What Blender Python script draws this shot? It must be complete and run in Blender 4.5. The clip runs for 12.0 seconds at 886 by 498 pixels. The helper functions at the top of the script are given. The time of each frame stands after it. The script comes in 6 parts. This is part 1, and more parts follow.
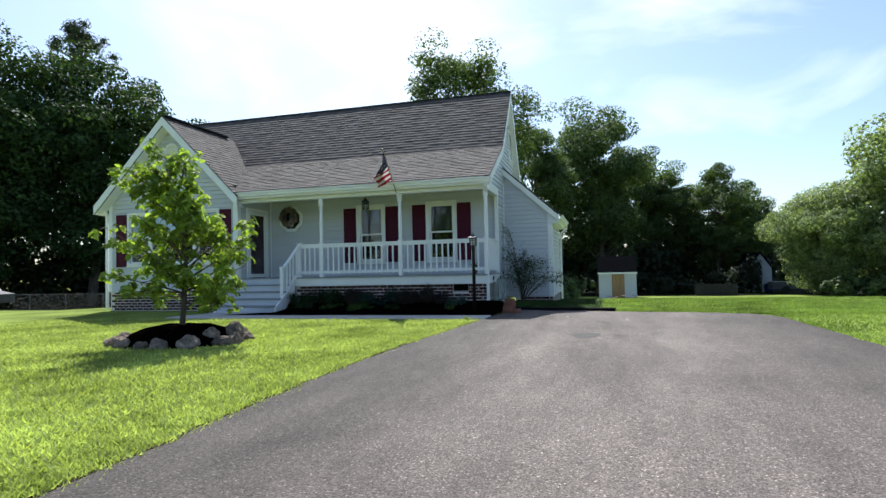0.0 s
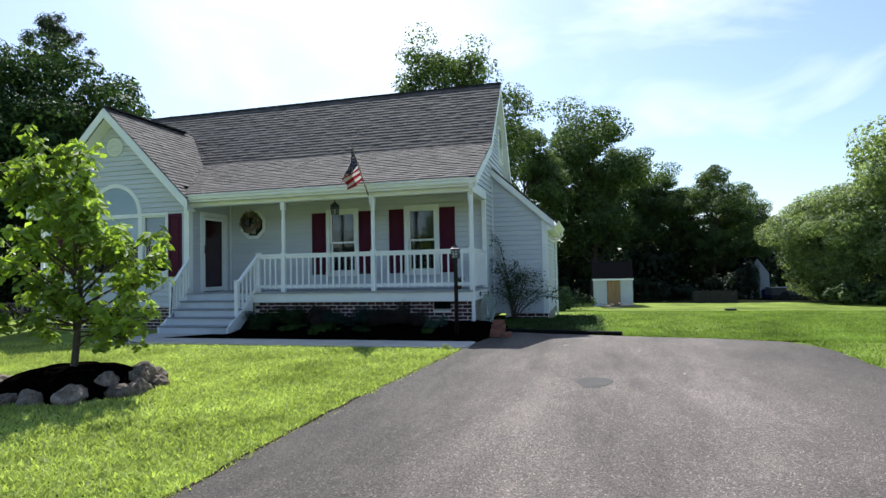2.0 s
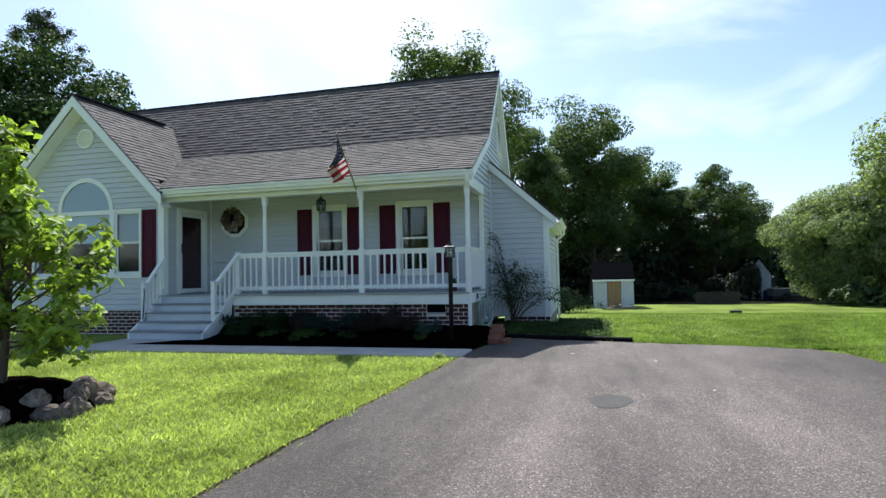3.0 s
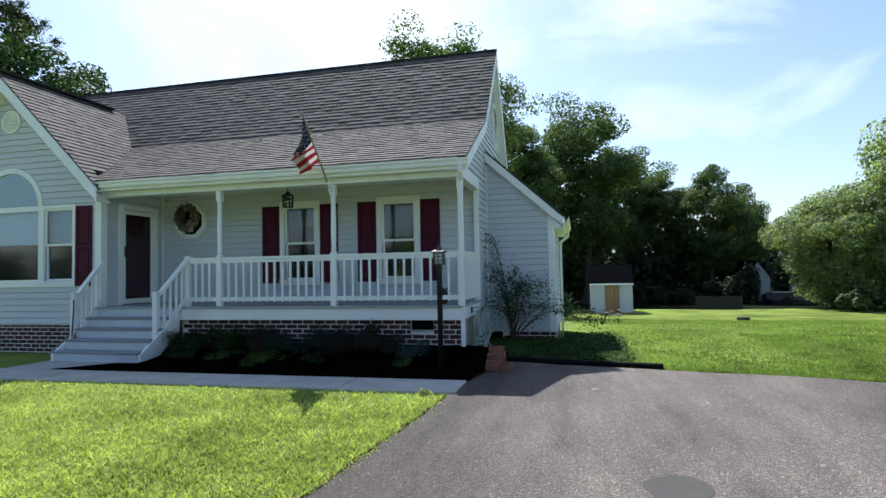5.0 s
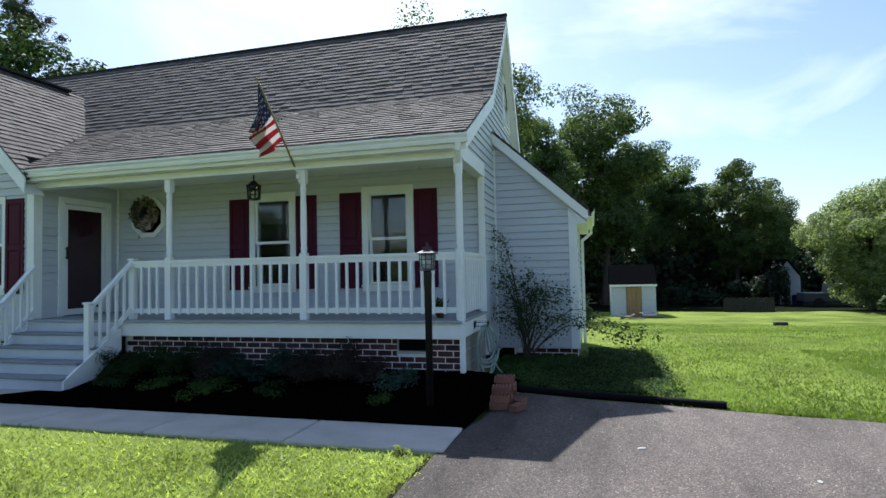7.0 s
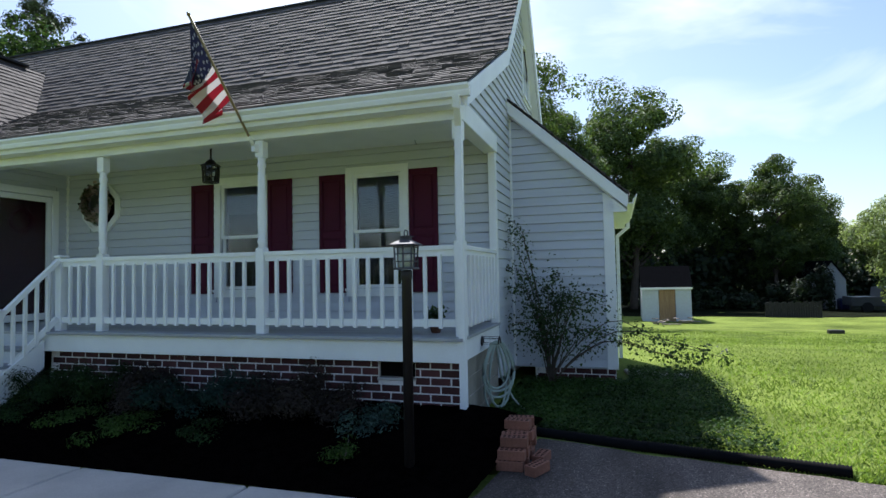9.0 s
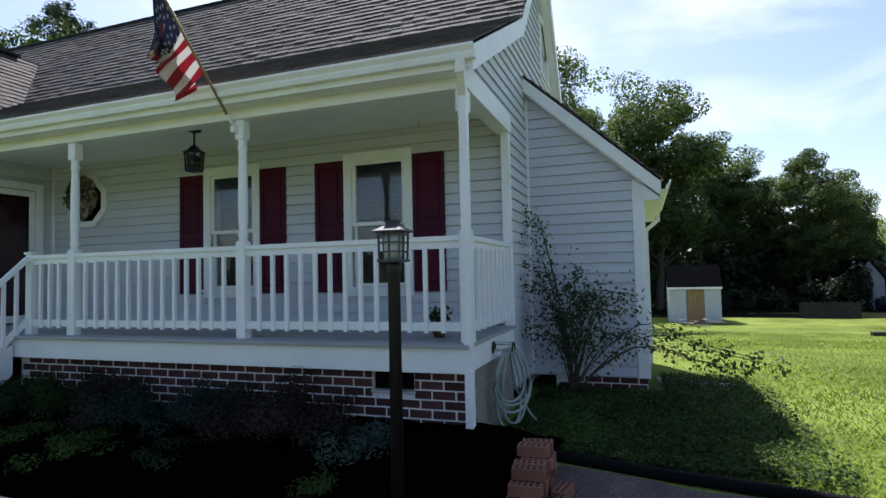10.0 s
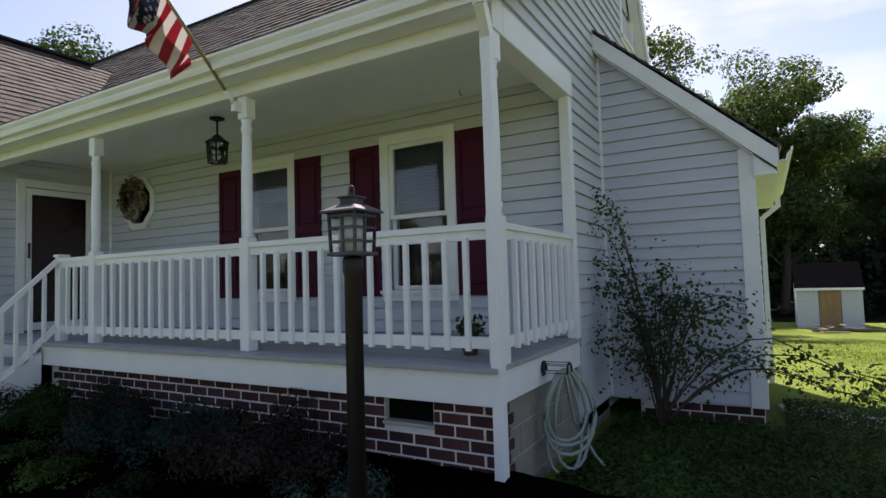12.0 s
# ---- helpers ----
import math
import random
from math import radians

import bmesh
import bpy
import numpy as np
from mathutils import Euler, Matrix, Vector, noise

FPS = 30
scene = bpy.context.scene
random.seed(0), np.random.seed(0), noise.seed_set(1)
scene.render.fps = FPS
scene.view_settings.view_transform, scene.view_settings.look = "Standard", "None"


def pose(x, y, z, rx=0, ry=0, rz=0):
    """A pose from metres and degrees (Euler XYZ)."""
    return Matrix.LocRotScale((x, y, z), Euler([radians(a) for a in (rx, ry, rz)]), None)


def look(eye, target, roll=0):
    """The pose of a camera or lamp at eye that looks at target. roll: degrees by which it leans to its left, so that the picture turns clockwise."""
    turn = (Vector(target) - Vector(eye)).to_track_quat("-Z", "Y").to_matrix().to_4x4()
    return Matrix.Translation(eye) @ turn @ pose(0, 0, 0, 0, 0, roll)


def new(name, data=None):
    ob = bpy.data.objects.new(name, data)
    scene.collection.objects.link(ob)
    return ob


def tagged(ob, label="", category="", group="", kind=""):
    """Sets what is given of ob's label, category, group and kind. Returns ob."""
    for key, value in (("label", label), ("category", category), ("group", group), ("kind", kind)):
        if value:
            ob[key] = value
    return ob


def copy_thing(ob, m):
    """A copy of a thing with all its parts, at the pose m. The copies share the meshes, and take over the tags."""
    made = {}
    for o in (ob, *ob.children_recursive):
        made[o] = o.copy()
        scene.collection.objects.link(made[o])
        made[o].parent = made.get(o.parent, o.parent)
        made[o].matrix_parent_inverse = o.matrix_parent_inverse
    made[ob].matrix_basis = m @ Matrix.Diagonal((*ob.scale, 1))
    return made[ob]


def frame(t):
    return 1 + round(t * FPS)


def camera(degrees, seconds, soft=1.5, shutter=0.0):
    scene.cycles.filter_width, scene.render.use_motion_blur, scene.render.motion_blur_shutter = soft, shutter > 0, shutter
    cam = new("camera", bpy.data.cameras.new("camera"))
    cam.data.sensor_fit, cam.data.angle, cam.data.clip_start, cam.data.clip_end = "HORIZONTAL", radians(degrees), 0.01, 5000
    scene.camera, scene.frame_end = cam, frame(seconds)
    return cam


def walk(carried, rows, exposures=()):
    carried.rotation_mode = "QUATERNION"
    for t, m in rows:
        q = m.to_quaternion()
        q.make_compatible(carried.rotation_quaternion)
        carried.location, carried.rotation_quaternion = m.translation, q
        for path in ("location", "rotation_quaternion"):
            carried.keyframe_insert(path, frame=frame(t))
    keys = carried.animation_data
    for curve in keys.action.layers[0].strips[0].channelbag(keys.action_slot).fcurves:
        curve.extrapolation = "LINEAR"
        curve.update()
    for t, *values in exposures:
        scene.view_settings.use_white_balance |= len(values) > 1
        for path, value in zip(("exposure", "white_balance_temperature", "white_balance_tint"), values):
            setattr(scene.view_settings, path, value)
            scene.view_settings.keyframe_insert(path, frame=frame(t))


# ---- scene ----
cam = camera(76.6, 12.0)
PATH = [
    (0, (0.075, 0.306, 1.422), (-0.457, 2.232, 1.494), -1.3),
    (0.5, (0.058, 0.748, 1.432), (-0.469, 2.676, 1.508), -1.4),
    (1, (0.0, 1.245, 1.53), (-0.516, 3.176, 1.606), -1.3),
    (1.5, (-0.071, 1.701, 1.635), (-0.582, 3.633, 1.716), -1.5),
    (2, (-0.134, 2.116, 1.698), (-0.638, 4.049, 1.775), -1.2),
    (2.5, (-0.199, 2.577, 1.647), (-0.7, 4.511, 1.728), -1.3),
    (3, (-0.304, 3.027, 1.684), (-0.799, 4.963, 1.764), -1.2),
    (5, (-0.706, 4.788, 1.814), (-1.169, 6.731, 1.897), -1.1),
    (5.5, (-0.78, 5.245, 1.866), (-1.241, 7.19, 1.948), -1.1),
    (6, (-0.804, 5.696, 1.925), (-1.275, 7.639, 2.005), -1.2),
    (6.5, (-0.845, 6.162, 1.921), (-1.338, 8.099, 1.998), -1.2),
    (7, (-0.88, 6.648, 1.9), (-1.395, 8.579, 1.981), -1.2),
    (9, (-1.08, 8.447, 1.879), (-1.676, 10.354, 1.968), -1.1),
    (9.5, (-1.13, 8.855, 1.858), (-1.754, 10.752, 1.956), -1.3),
    (10, (-1.171, 9.226, 1.831), (-1.838, 11.109, 1.925), -1.3),
    (10.5, (-1.146, 9.579, 1.812), (-1.845, 11.45, 1.916), -1.5),
    (11, (-1.088, 9.883, 1.801), (-1.886, 11.714, 1.91), -1.6),
    (11.5, (-1.071, 10.14, 1.8), (-1.944, 11.936, 1.91), -1.6),
    (12, (-1.088, 10.417, 1.809), (-2.08, 12.149, 1.918), -1.7),
]
walk(cam, [(t, look(eye, target, roll)) for t, eye, target, roll in PATH],
     exposures=[(0, 1.0, 6000, 8), (7, 0.98, 5900, 9), (9.5, 0.98, 6000, 13), (12, 0.95, 6900, 21.5)])


# ---- world, sun ----
SUN_FROM = Vector((-0.345, 0.685, 1.0)).normalized()
world = bpy.data.worlds.new("world")
scene.world = world
world.use_nodes = True
wn, wl = world.node_tree.nodes, world.node_tree.links
wn.clear()
w_out = wn.new("ShaderNodeOutputWorld")
w_bg = wn.new("ShaderNodeBackground")
w_bg.inputs["Strength"].default_value = 0.092
w_sky = wn.new("ShaderNodeTexSky")
w_sky.sky_type = "NISHITA"
w_sky.sun_disc = False
w_sky.sun_elevation = math.asin(SUN_FROM.z)
w_sky.sun_rotation = math.atan2(SUN_FROM.x, SUN_FROM.y)
w_sky.dust_density = 1.3
w_co = wn.new("ShaderNodeTexCoord")
w_dot = wn.new("ShaderNodeVectorMath")
w_dot.operation = "DOT_PRODUCT"
w_dot.inputs[1].default_value = Vector((-0.36, 0.84, 0.40)).normalized()
wl.new(w_co.outputs["Generated"], w_dot.inputs[0])
w_map = wn.new("ShaderNodeMapping")
w_map.inputs["Scale"].default_value = (2.2, 2.2, 4.5)
w_map.inputs["Rotation"].default_value = (0.3, 0.5, 0.2)
wl.new(w_co.outputs["Generated"], w_map.inputs[0])
w_noise = wn.new("ShaderNodeTexNoise")
w_noise.inputs["Scale"].default_value = 1.6
w_noise.inputs["Detail"].default_value = 7
w_noise.inputs["Distortion"].default_value = 0.7
wl.new(w_map.outputs[0], w_noise.inputs["Vector"])
w_add = wn.new("ShaderNodeMath")
w_add.operation = "MULTIPLY_ADD"
w_add.inputs[1].default_value = 0.85
wl.new(w_noise.outputs["Fac"], w_add.inputs[0])
w_pow = wn.new("ShaderNodeMapRange")
w_pow.inputs["From Min"].default_value = 0.945
w_pow.inputs["From Max"].default_value = 1.0
w_pow.inputs["To Max"].default_value = 0.34
wl.new(w_dot.outputs["Value"], w_pow.inputs["Value"])
w_dot2 = wn.new("ShaderNodeVectorMath")
w_dot2.operation = "DOT_PRODUCT"
w_dot2.inputs[1].default_value = Vector((0.20, 0.93, 0.33)).normalized()
wl.new(w_co.outputs["Generated"], w_dot2.inputs[0])
w_pow2 = wn.new("ShaderNodeMapRange")
w_pow2.inputs["From Min"].default_value = 0.965
w_pow2.inputs["From Max"].default_value = 1.0
w_pow2.inputs["To Max"].default_value = 0.13
wl.new(w_dot2.outputs["Value"], w_pow2.inputs["Value"])
w_max = wn.new("ShaderNodeMath")
w_max.operation = "MAXIMUM"
wl.new(w_pow.outputs[0], w_max.inputs[0])
wl.new(w_pow2.outputs[0], w_max.inputs[1])
wl.new(w_max.outputs[0], w_add.inputs[2])
w_ramp = wn.new("ShaderNodeValToRGB")
w_ramp.color_ramp.elements[0].position = 0.53
w_ramp.color_ramp.elements[1].position = 0.80
wl.new(w_add.outputs[0], w_ramp.inputs[0])
w_mix = wn.new("ShaderNodeMixRGB")
w_mix.inputs[2].default_value = (6.6, 7.0, 7.4, 1)
wl.new(w_ramp.outputs[0], w_mix.inputs[0])
wl.new(w_sky.outputs[0], w_mix.inputs[1])
wl.new(w_mix.outputs[0], w_bg.inputs[0])
wl.new(w_bg.outputs[0], w_out.inputs[0])

sun = new("sun", bpy.data.lights.new("sun", "SUN"))
sun.data.energy = 4.2
sun.data.angle = radians(0.6)
sun.data.color = (1.0, 0.95, 0.86)
sun.rotation_mode = "QUATERNION"
sun.rotation_quaternion = SUN_FROM.to_track_quat("Z", "Y")


# ---- materials ----
def mat(name, base, rough=0.6, var=0.25, scale=8.0, fine=80.0, bump=0.15, spec=0.4, metal=0.0, rand=0.0, second=None, island=False, stretch=(1, 1, 1), depth=0.004):
    """Surface with colour drift at two scales, fine relief, and piece-to-piece drift."""
    m = bpy.data.materials.new(name)
    m.use_nodes = True
    n, l = m.node_tree.nodes, m.node_tree.links
    b = n["Principled BSDF"]
    b.inputs["Roughness"].default_value = rough
    b.inputs["Metallic"].default_value = metal
    b.inputs["Specular IOR Level"].default_value = spec
    co = n.new("ShaderNodeTexCoord")
    mp = n.new("ShaderNodeMapping")
    mp.inputs["Scale"].default_value = stretch
    l.new(co.outputs["Object"], mp.inputs[0])
    big = n.new("ShaderNodeTexNoise")
    big.inputs["Scale"].default_value = scale
    big.inputs["Detail"].default_value = 4
    small = n.new("ShaderNodeTexNoise")
    small.inputs["Scale"].default_value = fine
    small.inputs["Detail"].default_value = 3
    l.new(mp.outputs[0], big.inputs["Vector"])
    l.new(mp.outputs[0], small.inputs["Vector"])
    mixv = n.new("ShaderNodeMath")
    mixv.operation = "MULTIPLY_ADD"
    mixv.inputs[1].default_value = 0.6
    l.new(big.outputs["Fac"], mixv.inputs[0])
    sm = n.new("ShaderNodeMath")
    sm.operation = "MULTIPLY"
    sm.inputs[1].default_value = 0.4
    l.new(small.outputs["Fac"], sm.inputs[0])
    l.new(sm.outputs[0], mixv.inputs[2])
    src = mixv.outputs[0]
    ramp = n.new("ShaderNodeValToRGB")
    c0 = [max(0.0, c * (1 - var)) for c in base]
    c1 = [min(1.0, c * (1 + var)) for c in (second or base)]
    ramp.color_ramp.elements[0].position, ramp.color_ramp.elements[1].position = 0.35, 0.65
    ramp.color_ramp.elements[0].color = (*c0, 1)
    ramp.color_ramp.elements[1].color = (*c1, 1)
    l.new(src, ramp.inputs[0])
    col = ramp.outputs[0]
    if rand:
        if island:
            info = n.new("ShaderNodeNewGeometry")
            r = info.outputs["Random Per Island"]
        else:
            info = n.new("ShaderNodeObjectInfo")
            r = info.outputs["Random"]
        mr = n.new("ShaderNodeMapRange")
        mr.inputs["To Min"].default_value = 1 - rand
        mr.inputs["To Max"].default_value = 1 + rand
        l.new(r, mr.inputs["Value"])
        hs = n.new("ShaderNodeHueSaturation")
        l.new(mr.outputs[0], hs.inputs["Value"])
        l.new(col, hs.inputs["Color"])
        col = hs.outputs[0]
    l.new(col, b.inputs["Base Color"])
    if bump:
        bp = n.new("ShaderNodeBump")
        bp.inputs["Strength"].default_value = bump
        bp.inputs["Distance"].default_value = depth
        l.new(small.outputs["Fac"], bp.inputs["Height"])
        l.new(bp.outputs[0], b.inputs["Normal"])
    return m


def leaf_mat(name, base, second, trans=0.35, spec=0.3):
    m = mat(name, base, rough=0.55, var=0.3, scale=1.2, fine=9, bump=0, rand=0.35, second=second, island=True, spec=spec)
    n, l = m.node_tree.nodes, m.node_tree.links
    b, out = n["Principled BSDF"], n["Material Output"]
    tr = n.new("ShaderNodeBsdfTranslucent")
    src = b.inputs["Base Color"].links[0].from_socket
    tint = n.new("ShaderNodeMixRGB")
    tint.blend_type = "MULTIPLY"
    tint.inputs[0].default_value = 1
    tint.inputs[2].default_value = (1.4, 1.5, 0.7, 1)
    l.new(src, tint.inputs[1])
    l.new(tint.outputs[0], tr.inputs[0])
    mx = n.new("ShaderNodeMixShader")
    mx.inputs[0].default_value = trans
    l.new(b.outputs[0], mx.inputs[1])
    l.new(tr.outputs[0], mx.inputs[2])
    l.new(mx.outputs[0], out.inputs[0])
    return m


def glass_mat(name, tint):
    m = bpy.data.materials.new(name)
    m.use_nodes = True
    b = m.node_tree.nodes["Principled BSDF"]
    b.inputs["Base Color"].default_value = (*tint, 1)
    b.inputs["Roughness"].default_value = 0.03
    b.inputs["Transmission Weight"].default_value = 1.0
    b.inputs["IOR"].default_value = 1.52
    return m


M_SIDING = mat("vinyl_siding", (0.575, 0.592, 0.638), rough=0.5, var=0.05, scale=2.5, fine=60, bump=0.12, rand=0.03, stretch=(0.4, 0.4, 6))
M_WHITE = mat("white_paint", (0.86, 0.865, 0.86), rough=0.42, var=0.05, scale=3, fine=70, bump=0.08)
M_DECK = mat("deck_grey", (0.36, 0.37, 0.38), rough=0.55, var=0.15, scale=4, fine=60, bump=0.2, rand=0.08, stretch=(0.3, 3, 3))
M_TREAD = mat("tread_grey", (0.26, 0.27, 0.29), rough=0.55, var=0.1, scale=4, fine=60, bump=0.2)
M_RISER = mat("riser_paint", (0.56, 0.585, 0.63), rough=0.5, var=0.08, scale=3, fine=60, bump=0.1)
M_SHUTTER = mat("shutter_maroon", (0.066, 0.005, 0.022), rough=0.6, spec=0.2, var=0.12, scale=4, fine=50, bump=0.1)
M_BRICK = mat("red_brick", (0.066, 0.023, 0.022), rough=0.85, var=0.3, scale=10, fine=120, bump=0.5, rand=0.4)
M_BRICK_NEW = mat("loose_brick", (0.21, 0.088, 0.057), rough=0.85, var=0.25, scale=10, fine=120, bump=0.5, rand=0.2)
M_MORTAR = mat("mortar", (0.74, 0.69, 0.65), rough=0.9, var=0.15, scale=8, fine=150, bump=0.4)
# near-black that puts the darkness inside openings into colour
M_HOLE_DARK = mat("hole_dark", (0.004, 0.004, 0.004), rough=0.95, spec=0.05)
M_BLOCK = mat("concrete_block", (0.25, 0.23, 0.19), rough=0.9, var=0.15, scale=5, fine=120, bump=0.4)
M_SHINGLE = mat("asphalt_shingle", (0.095, 0.083, 0.080), rough=0.9, var=0.3, scale=3, fine=170, bump=0.5, rand=0.16, island=True, spec=0.3)
M_SHINGLE_ONE = mat("asphalt_shingle_single", (0.095, 0.083, 0.080), rough=0.9, var=0.3, scale=3, fine=170, bump=0.5, rand=0.16, spec=0.3)
M_UNDER = mat("roof_felt", (0.03, 0.028, 0.028), rough=0.9)
M_RIDGE = mat("ridge_vent", (0.03, 0.028, 0.028), rough=0.85, fine=150, bump=0.4)
M_ASPHALT = mat("driveway_asphalt", (0.137, 0.114, 0.101), rough=0.85, var=0.16, scale=0.35, fine=260, bump=0.9, spec=0.3, depth=0.006)


def aggregate(m):
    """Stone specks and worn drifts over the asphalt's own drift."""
    n, l = m.node_tree.nodes, m.node_tree.links
    b = n["Principled BSDF"]
    src = b.inputs["Base Color"].links[0].from_socket
    co = n.new("ShaderNodeTexCoord")
    v = n.new("ShaderNodeTexVoronoi")
    v.inputs["Scale"].default_value = 125
    l.new(co.outputs["Object"], v.inputs["Vector"])
    r = n.new("ShaderNodeSeparateColor")
    l.new(v.outputs["Color"], r.inputs[0])
    mr = n.new("ShaderNodeMapRange")
    mr.inputs["From Min"].default_value = 0.1
    mr.inputs["From Max"].default_value = 1.0
    mr.inputs["To Min"].default_value = 0.5
    mr.inputs["To Max"].default_value = 1.5
    l.new(r.outputs[0], mr.inputs[0])
    w = n.new("ShaderNodeTexNoise")
    w.inputs["Scale"].default_value = 1.3
    mp2 = n.new("ShaderNodeMapping")
    mp2.inputs["Scale"].default_value = (1.0, 0.3, 1.0)
    l.new(co.outputs["Object"], mp2.inputs[0])
    w.inputs["Detail"].default_value = 8
    w.inputs["Roughness"].default_value = 0.7
    l.new(mp2.outputs[0], w.inputs["Vector"])
    wr = n.new("ShaderNodeMapRange")
    wr.inputs["From Min"].default_value = 0.3
    wr.inputs["From Max"].default_value = 0.7
    wr.inputs["To Min"].default_value = 0.55
    wr.inputs["To Max"].default_value = 1.33
    l.new(w.outputs["Fac"], wr.inputs[0])
    mu = n.new("ShaderNodeMath")
    mu.operation = "MULTIPLY"
    sp = n.new("ShaderNodeMapRange")
    sp.inputs["From Min"].default_value = 0.90
    sp.inputs["From Max"].default_value = 0.97
    sp.inputs["To Min"].default_value = 0.92
    sp.inputs["To Max"].default_value = 2.3
    l.new(r.outputs[1], sp.inputs[0])
    mu0 = n.new("ShaderNodeMath")
    mu0.operation = "MULTIPLY"
    l.new(mr.outputs[0], mu0.inputs[0])
    l.new(sp.outputs[0], mu0.inputs[1])
    l.new(mu0.outputs[0], mu.inputs[0])
    l.new(wr.outputs[0], mu.inputs[1])
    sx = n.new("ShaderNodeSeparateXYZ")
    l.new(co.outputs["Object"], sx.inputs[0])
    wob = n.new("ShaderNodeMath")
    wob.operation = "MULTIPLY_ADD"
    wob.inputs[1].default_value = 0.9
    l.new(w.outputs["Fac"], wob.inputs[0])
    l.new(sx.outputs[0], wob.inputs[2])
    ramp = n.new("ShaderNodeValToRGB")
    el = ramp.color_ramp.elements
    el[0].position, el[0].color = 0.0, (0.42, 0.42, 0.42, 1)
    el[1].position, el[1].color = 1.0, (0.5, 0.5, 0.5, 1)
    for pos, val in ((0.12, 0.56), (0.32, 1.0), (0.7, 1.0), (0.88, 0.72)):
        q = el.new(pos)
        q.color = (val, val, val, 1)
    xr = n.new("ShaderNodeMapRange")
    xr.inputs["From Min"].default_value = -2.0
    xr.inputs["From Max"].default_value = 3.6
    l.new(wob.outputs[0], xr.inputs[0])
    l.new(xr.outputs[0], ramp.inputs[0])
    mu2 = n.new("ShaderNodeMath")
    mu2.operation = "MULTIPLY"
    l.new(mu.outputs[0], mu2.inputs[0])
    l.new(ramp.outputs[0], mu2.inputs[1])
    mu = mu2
    hs = n.new("ShaderNodeHueSaturation")
    l.new(mu.outputs[0], hs.inputs["Value"])
    l.new(src, hs.inputs["Color"])
    l.new(hs.outputs[0], b.inputs["Base Color"])


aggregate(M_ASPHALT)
M_CONCRETE = mat("walkway_concrete", (0.42, 0.40, 0.37), rough=0.85, var=0.15, scale=2.5, fine=110, bump=0.3)
M_LAWN = mat("lawn_ground", (0.105, 0.148, 0.028), rough=0.95, var=0.35, scale=0.5, fine=26, bump=0.9, second=(0.175, 0.222, 0.047), spec=0.05, depth=0.03)
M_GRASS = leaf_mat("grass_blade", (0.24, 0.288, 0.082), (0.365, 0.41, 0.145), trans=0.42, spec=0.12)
# darker copy of grass_blade; the dimmer look of these lawns is put into the colour
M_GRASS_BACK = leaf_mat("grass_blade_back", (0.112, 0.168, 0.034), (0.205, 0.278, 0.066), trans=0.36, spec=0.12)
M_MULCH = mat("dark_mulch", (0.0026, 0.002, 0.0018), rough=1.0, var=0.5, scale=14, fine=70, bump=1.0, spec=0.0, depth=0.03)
M_SOIL = mat("bare_soil", (0.030, 0.024, 0.018), rough=1.0, var=0.5, scale=9, fine=60, bump=0.9, spec=0.0)
M_ROCK = mat("field_stone", (0.095, 0.068, 0.052), second=(0.2, 0.16, 0.13), rough=0.9, spec=0.15, var=0.4, scale=9, fine=50, bump=0.9, rand=0.25)
M_BARK = mat("bark", (0.09, 0.07, 0.055), rough=0.9, var=0.35, scale=6, fine=40, bump=0.9, stretch=(1, 1, 0.25), depth=0.02)
M_LEAF_YOUNG = leaf_mat("young_leaf", (0.128, 0.195, 0.032), (0.26, 0.335, 0.062), trans=0.48)
M_LEAF_OAK = leaf_mat("oak_leaf", (0.040, 0.069, 0.023), (0.112, 0.160, 0.052), trans=0.36)
M_LEAF_DARK = leaf_mat("dark_leaf", (0.020, 0.040, 0.014), (0.062, 0.105, 0.036), trans=0.28, spec=0.12)
# darker leaf copy: the shade at the wood's foot is in its colour
M_LEAF_SHADED = leaf_mat("shaded_leaf", (0.012, 0.022, 0.010), (0.028, 0.045, 0.018), trans=0.2)
# near-black so that the tree shade on the wood's floor is in the colour
M_WOOD_SHADE = mat("wood_shade", (0.009, 0.009, 0.006), rough=0.95, var=0.5, scale=1.2, fine=24, bump=0.8, second=(0.010, 0.014, 0.006), spec=0.02, depth=0.03)
M_LEAF_MAPLE = leaf_mat("maple_leaf", (0.115, 0.16, 0.075), (0.25, 0.30, 0.14), trans=0.45)
M_NEEDLE = leaf_mat("pine_needle", (0.03, 0.045, 0.022), (0.05, 0.07, 0.035), trans=0.15)
M_ROSE = leaf_mat("rose_leaf", (0.028, 0.05, 0.018), (0.05, 0.085, 0.025), trans=0.3)
M_SAGE = leaf_mat("sage_leaf", (0.026, 0.052, 0.045), (0.06, 0.10, 0.085), trans=0.25, spec=0.1)
M_RUE = leaf_mat("rue_leaf", (0.012, 0.027, 0.022), (0.027, 0.053, 0.044), trans=0.25, spec=0.05)
M_GREENLOW = leaf_mat("groundcover_leaf", (0.026, 0.052, 0.013), (0.052, 0.09, 0.022), trans=0.3, spec=0.05)
M_HERB = leaf_mat("herb_leaf", (0.011, 0.024, 0.009), (0.024, 0.046, 0.016), trans=0.3, spec=0.05)
M_PURPLE = leaf_mat("purple_leaf", (0.02, 0.017, 0.014), (0.038, 0.03, 0.026), trans=0.2, spec=0.05)
M_BLACK = mat("black_metal", (0.016, 0.014, 0.013), rough=0.5, var=0.2, spec=0.4)
M_BROWN = mat("bronze_metal", (0.012, 0.009, 0.009), rough=0.5, var=0.2, spec=0.4)
M_PEWTER = mat("pewter_metal", (0.085, 0.08, 0.092), rough=0.6, var=0.25, metal=0.25, spec=0.3)
M_SEEDY = glass_mat("seedy_glass", (0.82, 0.86, 0.82))
